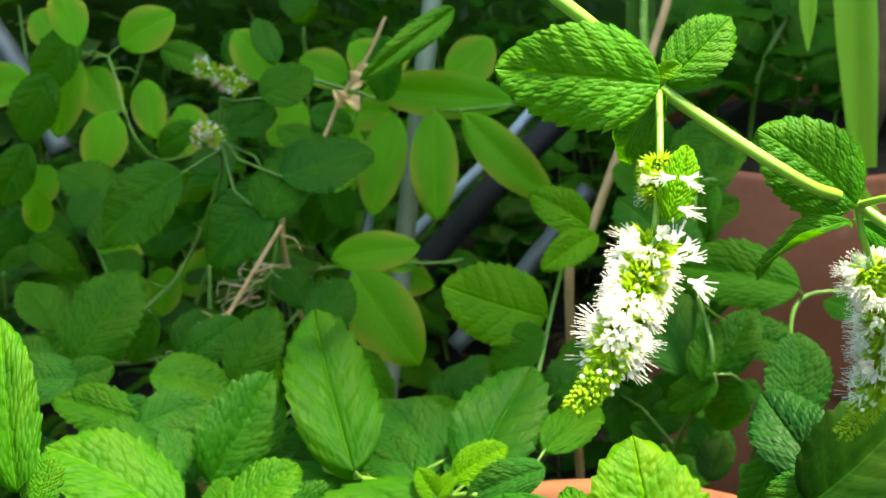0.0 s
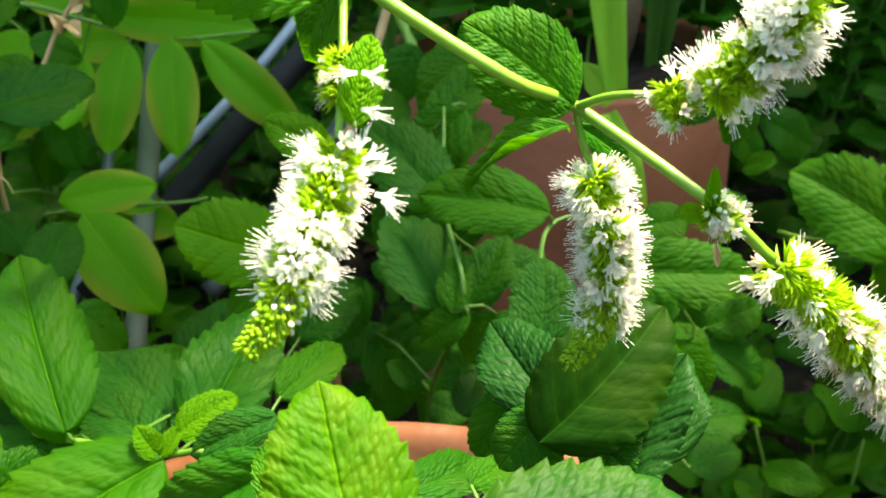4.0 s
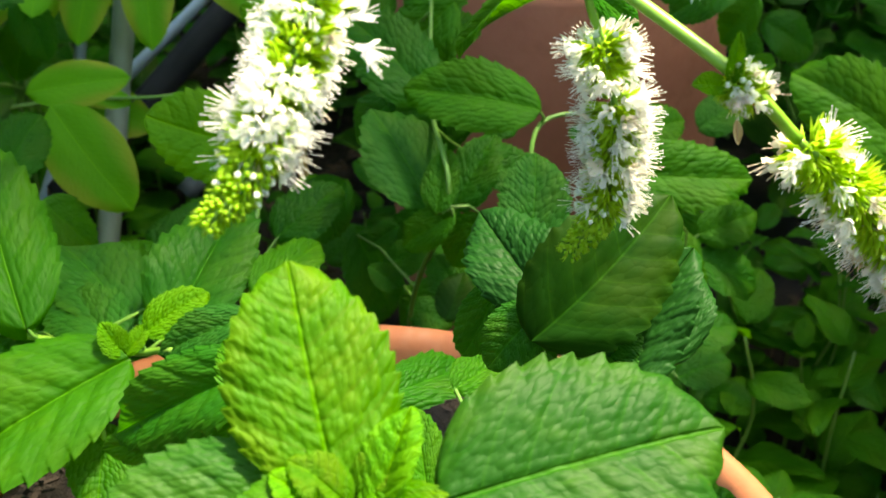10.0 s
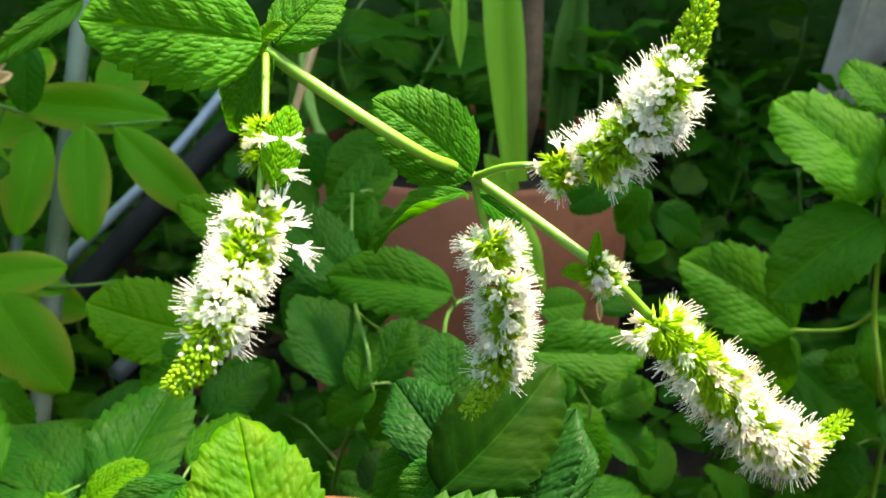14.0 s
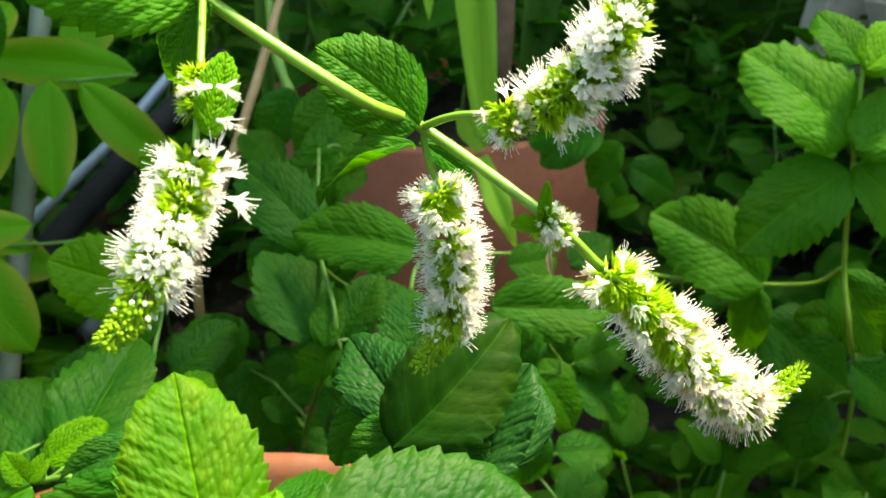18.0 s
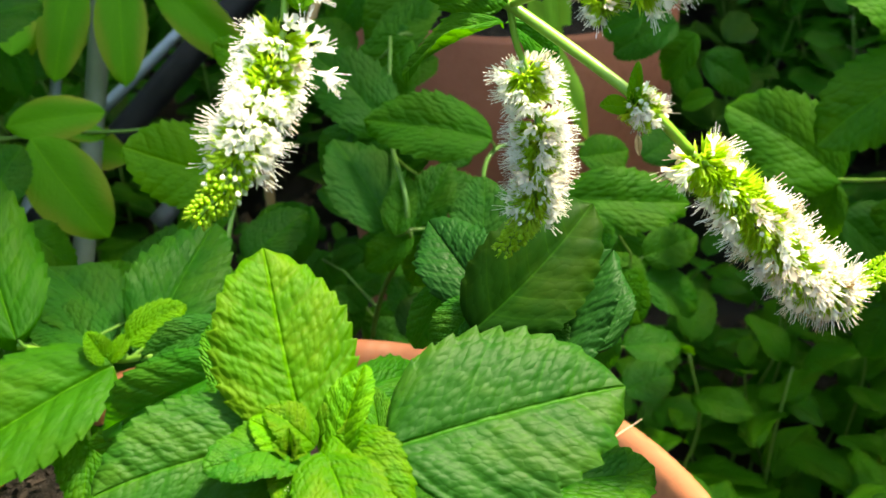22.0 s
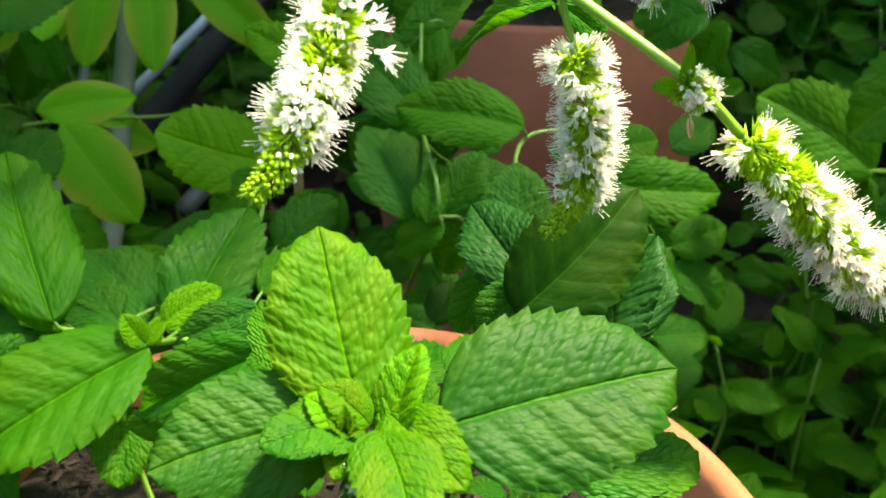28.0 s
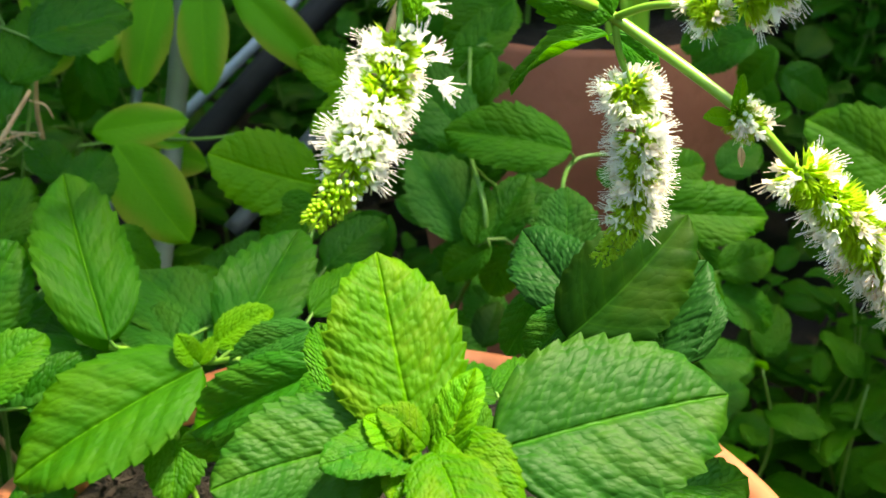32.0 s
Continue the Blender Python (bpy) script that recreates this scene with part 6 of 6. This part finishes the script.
leaf(MIDDLE, "d", (-0.0799, 0.8232, 0.3357), (-0.0767, 0.8364, 0.3605), 0.0285, (-0.01, -0.88, 0.47), stalk=False)
leaf(MIDDLE, "d", (-0.0829, 0.7763, 0.3582), (-0.0687, 0.7870, 0.3764), 0.0211, (-0.15, -0.79, 0.59), stalk=False)
leaf(MIDDLE, "d", (-0.0250, 0.8134, 0.3644), (-0.0507, 0.8051, 0.3527), 0.0232, (-0.12, -0.66, 0.74), stalk=False)
leaf(MIDDLE, "d", (-0.0193, 0.7113, 0.3371), (-0.0362, 0.7188, 0.3540), 0.0234, (0.28, -0.75, 0.61), stalk=False)
leaf(MIDDLE, "d", (-0.0961, 0.7724, 0.3796), (-0.1166, 0.7636, 0.3660), 0.0232, (-0.14, -0.72, 0.68), stalk=False)
leaf(MINT_POT, "n", (-0.0396, 0.2179, 0.6319), (-0.0209, 0.2010, 0.6246), 0.0193, (0.00, -0.39, 0.92), fold=0.3, arch=0.1, fine=True, stalk=False)
leaf(MINT_POT, "n", (-0.0406, 0.2110, 0.6317), (-0.0312, 0.1859, 0.6245), 0.0250, (0.03, -0.27, 0.96), fold=0.2, arch=0.06, fine=True, stalk=False)
leaf(MINT_POT, "m", (-0.0443, 0.2147, 0.6303), (-0.0637, 0.2041, 0.6328), 0.0191, (0.23, -0.19, 0.96), fold=0.25, arch=0.08, fine=True, stalk=False)
leaf(MINT_POT, "n", (-0.0430, 0.2147, 0.6303), (-0.0541, 0.2168, 0.6390), 0.0132, (0.49, -0.48, 0.73), fold=0.4, arch=0.08, fine=True, stalk=False)
leaf(MINT_POT, "n", (-0.0415, 0.2170, 0.6302), (-0.0326, 0.2243, 0.6391), 0.0116, (-0.08, -0.73, 0.68), fold=0.4, arch=0.06, fine=True, stalk=False)
leaf(MINT_POT, "d", (-0.0642, 0.4273, 0.4944), (-0.0314, 0.4670, 0.4820), 0.0266, (0.44, -0.08, 0.90), stalk=False)
leaf(MINT_POT, "m", (0.0148, 0.2823, 0.5583), (0.0468, 0.2973, 0.5635), 0.0299, (0.02, -0.36, 0.93), stalk=False)
leaf(MINT_POT, "d", (-0.0823, 0.3386, 0.5555), (-0.0997, 0.3680, 0.5493), 0.0258, (-0.31, 0.02, 0.95), stalk=False)
flower_spike(MINT_POT, [(-0.0433, 0.2056, 0.6238), (-0.0415, 0.2036, 0.6240)], 1, 0.006, seed=41, bloom=0.5, open_to=1.2, single=3, name='flower_cluster')
leaf(MIDDLE, "m", (-0.0481, 0.8314, 0.5580), (-0.0973, 0.8306, 0.5110), 0.0495, (-0.40, -0.81, 0.43), stalk=False)
leaf(MIDDLE, "m", (-0.0620, 0.7975, 0.5293), (-0.1004, 0.7956, 0.4811), 0.0476, (-0.33, -0.89, 0.30), stalk=False)
leaf(MIDDLE, "d", (-0.1006, 0.8729, 0.5515), (-0.1233, 0.8736, 0.5069), 0.0386, (-0.19, -0.98, 0.08), stalk=False)
leaf(MIDDLE, "m", (-0.0828, 0.8431, 0.4827), (-0.0463, 0.8665, 0.4927), 0.0313, (0.23, -0.66, 0.72), stalk=False)
leaf(MIDDLE, "d", (-0.0218, 0.7611, 0.4713), (-0.0618, 0.7836, 0.4802), 0.0432, (-0.04, -0.42, 0.90), stalk=False)
leaf(MIDDLE, "d", (-0.0465, 0.7872, 0.4553), (-0.0797, 0.7959, 0.4309), 0.0442, (-0.53, -0.71, 0.47), stalk=False)
leaf(MIDDLE, "m", (0.0601, 0.8208, 0.4355), (0.0974, 0.8396, 0.4347), 0.0348, (0.35, -0.67, 0.66), stalk=False)
leaf(MIDDLE, "d", (0.1119, 0.8662, 0.4161), (0.1453, 0.8922, 0.4296), 0.0372, (0.11, -0.57, 0.81), stalk=False)
leaf(MIDDLE, "d", (0.1398, 0.9429, 0.4687), (0.1621, 0.9485, 0.4320), 0.0321, (0.51, -0.84, 0.18), stalk=False)
leaf(MIDDLE, "m", (0.1693, 0.9130, 0.4509), (0.1473, 0.9287, 0.4370), 0.0305, (-0.66, -0.32, 0.68), stalk=False)
leaf(MIDDLE, "d", (0.0488, 0.8341, 0.4153), (0.0191, 0.8561, 0.4191), 0.0423, (-0.16, -0.37, 0.92), stalk=False)
leaf(MIDDLE, "d", (0.1346, 0.9070, 0.5117), (0.0882, 0.9157, 0.4823), 0.0553, (-0.50, -0.61, 0.61), stalk=False)
leaf(MIDDLE, "d", (0.1482, 0.9676, 0.5265), (0.1065, 0.9779, 0.4984), 0.0580, (-0.56, -0.52, 0.64), stalk=False)
leaf(MIDDLE, "m", (0.1533, 0.9225, 0.4976), (0.1294, 0.9275, 0.4594), 0.0457, (-0.69, -0.64, 0.35), stalk=False)
leaf(MIDDLE, "d", (0.1037, 0.8898, 0.5212), (0.0773, 0.9025, 0.5030), 0.0267, (-0.56, -0.79, 0.25), stalk=False)
leaf(STRAPS, "s", (0.0410, 0.9186, 0.4852), (0.0698, 0.8716, 0.4274), 0.0205, (-0.12, -0.80, 0.59), stalk=False)
leaf(MIDDLE, "m", (-0.0593, 0.8089, 0.5127), (-0.1094, 0.8104, 0.4701), 0.0480, (-0.21, -0.95, 0.22), stalk=False)
leaf(MIDDLE, "d", (-0.0713, 0.7830, 0.4761), (-0.1130, 0.7826, 0.4298), 0.0558, (-0.52, -0.71, 0.48), stalk=False)
leaf(MIDDLE, "m", (-0.0942, 0.8476, 0.5260), (-0.0591, 0.8770, 0.5524), 0.0390, (0.09, -0.72, 0.68), stalk=False)
leaf(MIDDLE, "d", (-0.0752, 0.8062, 0.3757), (-0.1051, 0.8059, 0.3270), 0.0465, (-0.21, -0.97, 0.13), stalk=False)
leaf(MIDDLE, "d", (-0.0664, 0.8009, 0.3114), (-0.1015, 0.8069, 0.2764), 0.0463, (-0.55, -0.72, 0.43), stalk=False)
leaf(MIDDLE, "m", (-0.1098, 0.8374, 0.5010), (-0.1395, 0.8654, 0.5211), 0.0428, (0.14, -0.48, 0.87), stalk=False)
leaf(MIDDLE, "d", (-0.0574, 0.7829, 0.4246), (-0.0901, 0.7892, 0.3935), 0.0386, (-0.51, -0.77, 0.38), stalk=False)
leaf(MIDDLE, "b", (-0.0495, 0.7751, 0.4842), (-0.0730, 0.7785, 0.4481), 0.0372, (-0.46, -0.86, 0.22), stalk=False)
flower_spike(MINT_POT, [(-0.0440, 0.2070, 0.6206), (-0.0426, 0.2078, 0.6232)], 1, 0.0042, seed=31, bloom=0.6, cream=0, open_to=1.3, single=8, name='flower_bud')
leaf(STALK, "n", (-0.0546, 0.2808, 0.7126), (-0.0561, 0.2839, 0.7250), 0.0060, (0.19, -0.94, 0.27), fold=0.3, stalk=False, name='bract')
leaf(MIDDLE, "d", (-0.0467, 0.6840, 0.3699), (-0.0677, 0.7135, 0.3928), 0.0322, (-0.01, -0.62, 0.79), stalk=False)
leaf(MIDDLE, "d", (-0.0543, 0.7144, 0.3844), (-0.0713, 0.7368, 0.3931), 0.0236, (-0.17, -0.46, 0.87), stalk=False)
leaf(MIDDLE, "k", (-0.0567, 0.6636, 0.3755), (-0.0477, 0.6918, 0.3933), 0.0257, (0.07, -0.55, 0.83), stalk=False)
leaf(MINT_POT, "m", (-0.0339, 0.2756, 0.5760), (-0.0392, 0.2957, 0.5912), 0.0137, (0.07, -0.59, 0.80), fine=True, stalk=False)


# ---- fibres on the twig, chips on the soil ----
def fibres(plant, spots, seed):
    """Curled pale threads of old calyces along a twig."""
    rng = random.Random(seed)
    for place, count, reach in spots:
        for _ in range(count):
            a = Vector(place) + Vector((rng.uniform(-1, 1), rng.uniform(-1, 1), rng.uniform(-1, 1))) * 0.006
            d = Vector((rng.uniform(-1, 1), rng.uniform(-0.6, 0.2), rng.uniform(-0.5, 0.8))).normalized() * reach * rng.uniform(0.5, 1.0)
            curl = Vector((rng.uniform(-1, 1), 0, rng.uniform(-1, 1))) * reach * 0.45
            stem(plant, [a, a + d * 0.5 + curl, a + d], 0.0003, 0.00018, PALE_BIT, 4, 4, name="fibre")


fibres(TWIG_DRY, (((-0.3640, 0.6560, 0.4950), 12, 0.022), ((-0.3760, 0.6420, 0.4730), 10, 0.02), ((-0.3560, 0.6680, 0.5080), 7, 0.024), ((-0.3990, 0.6200, 0.4480), 7, 0.018)), 61)


def soil_chips(seed):
    """Bark chips, crumbs and small pale stones on the soil in the pot."""
    rng = random.Random(seed)
    vs, fs = [], []
    for _ in range(1800):
        r, a = 0.172 * math.sqrt(rng.random()), rng.uniform(0, 6.28)
        c = Vector((-0.084 + r * math.cos(a), 0.389 + r * math.sin(a), 0.409 + rng.uniform(-0.004, 0.005)))
        d = Vector((rng.uniform(-1, 1), rng.uniform(-1, 1), rng.uniform(-0.4, 0.4))).normalized() * rng.uniform(0.001, 0.0045)
        e = d.cross(Vector((rng.uniform(-0.4, 0.4), rng.uniform(-0.4, 0.4), 1))).normalized() * rng.uniform(0.0006, 0.0016)
        h = d.cross(e).normalized() * rng.uniform(0.0008, 0.0022)
        k = len(vs)
        vs += [c - d - e, c + d * 0.8 - e, c + d + e, c - d * 0.7 + e, c - d * 0.5 + h, c + d * 0.6 + h]
        fs += [(k, k + 1, k + 5, k + 4), (k + 1, k + 2, k + 5), (k + 2, k + 3, k + 4, k + 5), (k + 3, k, k + 4), (k, k + 3, k + 2, k + 1)]
    me = bpy.data.meshes.new("soil_chips")
    me.from_pydata(vs, [], fs)
    tagged(hang("soil_chips", me, CHIP, None, smooth=False), "brown bark chips and crumbs on the potting soil", "soil", kind="stuff")


soil_chips(62)


# ---- slabs, ground plants, added hedges ----
def slab(parent, place, size, turn):
    bm = bmesh.new()
    bmesh.ops.create_cube(bm, size=1.0)
    bmesh.ops.scale(bm, vec=size, verts=bm.verts)
    bmesh.ops.bevel(bm, geom=list(bm.edges), offset=0.008, segments=2, affect="EDGES")
    bmesh.ops.subdivide_edges(bm, edges=[e for e in bm.edges if e.calc_length() > 0.1], cuts=4, use_grid_fill=True)
    for v in bm.verts:
        v.co += 0.004 * noise.noise_vector(v.co * 20)
    ob = part("slab", bm, SLAB, parent, smooth=False)
    place_in(ob, pose(*place, *turn))
    return ob


slab(BOX_SLAB, (0.70, 2.0, 0.42), (0.14, 0.07, 0.92), (8, 4, 18))
slab(BOX_SLAB, (0.82, 1.90, 0.22), (0.11, 0.06, 0.52), (-6, -24, 30))


def ground_plant(key, name, label, group, height, pairs, size, seed, upright=0.5):
    """A shoot with opposite pairs of leaves, to be copied."""
    rng = random.Random(seed)
    plant = thing(name, (0, 0, 0), label, "plant", group)
    lean = Vector((rng.uniform(-0.25, 0.25), rng.uniform(-0.25, 0.25), 1))
    stem(plant, [(0, 0, -0.03), lean * height * 0.4, lean * height * 0.75 + Vector((rng.uniform(-0.02, 0.02), 0, 0)), lean * height], 0.0018, 0.0009, STEM_DARK, 5, 4)
    for k in range(pairs):
        s = 0.28 + 0.72 * k / max(1, pairs - 1)
        o = lean * height * s
        a = k * 1.57 + rng.uniform(-0.4, 0.4)
        z = size * (1.05 - 0.55 * (k / pairs) ** 2) * rng.uniform(0.85, 1.15)
        for side in (0, math.pi):
            b = a + side + rng.uniform(-0.2, 0.2)
            rise = rng.uniform(-0.2, 0.5) + (0.5 * upright if k > pairs - 2 else 0)
            way = Vector((math.cos(b), math.sin(b), rise)).normalized()
            up = Vector((rng.uniform(-0.3, 0.3), rng.uniform(-0.5, 0.1), 1))
            leaf(plant, key, o + way * 0.006, o + way * (z + 0.006), z * rng.uniform(0.55, 0.72), up, 0.25, 0.06, 0.8, stalk=False, level=0)
    return plant


def sow(templates, spots, seed, z=-0.02):
    """Copies of the shoots at (x, y, scale) spots."""
    rng = random.Random(seed)
    for n, (x, y, s) in enumerate(spots):
        t = templates[n % len(templates)]
        m = Matrix.Translation((x, y, z)) @ Matrix.Rotation(rng.uniform(0, 6.28), 4, "Z") @ Matrix.Diagonal((s, s, s, 1))
        if n < len(templates):
            t.matrix_basis = m
        else:
            copy_thing(t, m)


def scatter(n, x0, x1, y0, y1, s0, s1, seed, keep=lambda x, y: True):
    rng, out = random.Random(seed), []
    while len(out) < n:
        x, y = rng.uniform(x0, x1), rng.uniform(y0, y1)
        if keep(x, y) and all((x - a) ** 2 + (y - b) ** 2 > 0.0016 for a, b, _ in out):
            out.append((x, y, rng.uniform(s0, s1)))
    return out


def off_pots(x, y):
    return math.hypot(x + 0.084, y - 0.389) > 0.21 and math.hypot(x - 0.005, y - 1.165) > 0.19


low = [ground_plant("m" if k % 3 else "d", "mint_shoot", "small green mint shoot in the ground", "mint shoots in the ground", 0.22, 6, 0.058, 30 + k) for k in range(6)]
sow(low, scatter(48, 0.13, 0.75, 0.72, 1.16, 0.75, 1.2, 1, off_pots), 2)
shade = [ground_plant("g" if k % 2 else "d", "ground_shoot", "dark small-leaved shoot in deep shade", "shaded ground shoots", 0.22, 7, 0.066, 50 + k) for k in range(6)]
sow(shade, scatter(175, -1.3, 1.4, 1.4, 2.75, 0.8, 1.5, 3, off_pots), 4)
left = [ground_plant("m" if k % 2 else "g", "ground_shoot", "green leafy shoot under the shrub", "shoots under the shrub", 0.26, 5, 0.050, 70 + k) for k in range(4)]
sow(left, scatter(34, -1.1, -0.45, 0.72, 1.5, 0.8, 1.5, 5, off_pots), 6)
sow([ground_plant("d", "ground_shoot", "dark low shoot beside the pot", "low shoots beside the pot", 0.13, 4, 0.045, 90 + k) for k in range(3)], scatter(16, -0.42, -0.02, 0.78, 1.35, 0.8, 1.2, 7, off_pots), 8)

inner = [ground_plant("d" if k else "m", "mint_shoot", "short dark mint shoot on the pot's soil", "mint shoots in the pot", 0.05, 3, 0.038, 110 + k) for k in range(3)]
sow(inner, scatter(15, -0.20, 0.05, 0.30, 0.47, 0.8, 1.05, 9, lambda x, y: math.hypot(x + 0.084, y - 0.389) < 0.15 and not (-0.22 < x < -0.12 and 0.4 < y < 0.5)), 10, 0.385)
potted = [ground_plant("d", "ground_shoot", "dark leafy shoot in the back pot", "shoots in the back pot", 0.10, 4, 0.055, 120 + k) for k in range(3)]
sow(potted, scatter(12, -0.13, 0.14, 1.12, 1.29, 0.8, 1.4, 11, lambda x, y: math.hypot(x - 0.005, y - 1.165) < 0.135), 12, 0.45)


HEDGE = plain("hedge_leaf", rgb(0.012, 0.05, 0.008), rgb(0.04, 0.12, 0.015), 30, 0.5, 0.2, 0.001, glow=0.3, through=rgb(0.08, 0.22, 0.02))


def hedge(place, length, high, deep, turn, seed, count):
    """A clipped leafy hedge, added to block low sky light: a dark twiggy core and a coat of single leaves."""
    rng = random.Random(seed)
    ob = thing("hedge", place, "dark green leafy hedge added to keep low sky light off the bed", "hedge", "hedges")
    ob.rotation_euler = (0, 0, radians(turn))
    bm = bmesh.new()
    bmesh.ops.create_cube(bm, size=1.0)
    bmesh.ops.scale(bm, vec=(length, deep, high), verts=bm.verts)
    bmesh.ops.subdivide_edges(bm, edges=list(bm.edges), cuts=7, use_grid_fill=True)
    for v in bm.verts:
        v.co += Vector((0, 0, high / 2)) + 0.12 * noise.noise_vector(v.co * 3)
    part("core", bm, HEDGE, ob)
    vs, fs = [], []
    for _ in range(count):
        c = Vector((rng.uniform(-length / 2, length / 2), -deep / 2 - rng.uniform(-0.02, 0.16), rng.uniform(0, high * 1.05)))
        face = rng.random()
        if face > 0.7:
            c.y = -c.y if face < 0.85 else rng.uniform(-deep / 2, deep / 2)
            c.z = c.z if face < 0.85 else high + rng.uniform(-0.04, 0.10)
        c.y += 0.12 * noise.noise(Vector((c.x * 3, 0, c.z * 3)))
        d = Vector((rng.uniform(-1, 1), rng.uniform(-1.2, 0.2), rng.uniform(-0.9, 0.7))).normalized()
        e = d.cross(Vector((rng.uniform(-1, 1), rng.uniform(-1, 1), rng.uniform(-1, 1)))).normalized()
        s = rng.uniform(0.025, 0.05)
        f = d.cross(e) * s * 0.12
        k = len(vs)
        vs += [c, c + d * s * 0.5 + e * s * 0.3, c + d * s * 0.5 - e * s * 0.3, c + d * s, c + d * s * 0.5 - f]
        fs += [(k, k + 1, k + 4), (k + 1, k + 3, k + 4), (k + 3, k + 2, k + 4), (k + 2, k, k + 4)]
    me = bpy.data.meshes.new("foliage")
    me.from_pydata(vs, [], fs)
    tagged(hang("foliage", me, HEDGE, ob), kind="stuff")
    return ob


# Side hedges and the one behind the camera stand unseen, blocking low light.
hedge((0, 3.1, -0.02), 5.0, 2.0, 0.4, 0, 11, 12000)
hedge((2.0, 1.0, -0.02), 4.4, 1.5, 0.4, -90, 12, 7000)
hedge((-2.0, 1.0, -0.02), 4.4, 1.5, 0.4, 90, 13, 7000)
hedge((0, -1.6, -0.02), 4.4, 1.3, 0.4, 180, 14, 6000)


def shade_tree(seed):
    """An unseen tree added beside the bed; its crown hangs over the back half and keeps the sun off it."""
    rng = random.Random(seed)
    tree = thing("tree", (2.3, 3.7, -0.02), "unseen tree added so that its crown shades the back of the bed", "tree")
    home = Vector(tree.location)
    bm = bmesh.new()
    tube_into(bm, [q - home for q in curve_points([(2.3, 3.7, -0.1), (2.25, 3.6, 1.2), (2.1, 3.4, 2.6)], 8)], 0.16, 0.10, 12)
    part("trunk", bm, BARK, tree)
    vs, fs = [], []
    for x in (-1.6, -0.9, -0.2, 0.5, 1.2):
        bm = bmesh.new()
        end = Vector((x, CROWN_EDGE + rng.uniform(0.2, 0.5), 2.75))
        tube_into(bm, [q - home for q in curve_points([(2.1, 3.4, 2.5), (1.0 + x * 0.4, 2.9, 2.95), end], 8)], 0.05, 0.012, 8)
        part("limb", bm, BARK, tree)
    for _ in range(16000):
        c = Vector((rng.uniform(-1.6, 3.0), rng.uniform(CROWN_EDGE, 3.6), rng.uniform(2.5, 3.1)))
        c.y += 0.12 * noise.noise(Vector((c.x * 2.5, 0, 1)))
        # Gaps in the added crown, set where the bed needs dapples of sun.
        gappy = c.x > 0.5 and c.y < (1.6 if c.x < 0.95 else 1.35)
        if noise.noise(Vector((c.x * 2.6, c.y * 2.6, 4))) > (0.06 if gappy else 0.6 if c.x < 0.38 or c.x > 0.5 else 0.2):
            continue
        d = Vector((rng.uniform(-1, 1), rng.uniform(-1, 1), rng.uniform(-0.6, 0.3))).normalized()
        e = d.cross(Vector((rng.uniform(-0.4, 0.4), rng.uniform(-0.4, 0.4), 1))).normalized()
        s = rng.uniform(0.07, 0.12)
        k = len(vs)
        c -= home
        vs += [c, c + d * s * 0.5 + e * s * 0.32, c + d * s * 0.5 - e * s * 0.32, c + d * s, c + d * s * 0.5 + Vector((0, 0, -0.008))]
        fs += [(k, k + 1, k + 4), (k + 1, k + 3, k + 4), (k + 3, k + 2, k + 4), (k + 2, k, k + 4)]
    me = bpy.data.meshes.new("crown")
    me.from_pydata(vs, [], fs)
    tagged(hang("crown", me, HEDGE, tree), kind="stuff")


CROWN_EDGE = 0.9
shade_tree(21)


def straw(place, way, length, seed):
    """A bent dry grass straw."""
    bm = bmesh.new()
    a, d = Vector(place), Vector(way).normalized()
    line = curve_points([(0, 0, 0), d * length * 0.5 + Vector((0, 0, 0.0012)), d * length], 5)
    tube_into(bm, line, 0.0008, 0.0002, 5)
    ob = part("dry_straw", bm, PALE_BIT, None)
    ob.location = a
    return tagged(ob, "thin pale dry straw caught on the mint leaf", "straw")


straw((0.0305, 0.3997, 0.4801), (0.0354, 0.0522, -0.0104), 0.0639, 1)
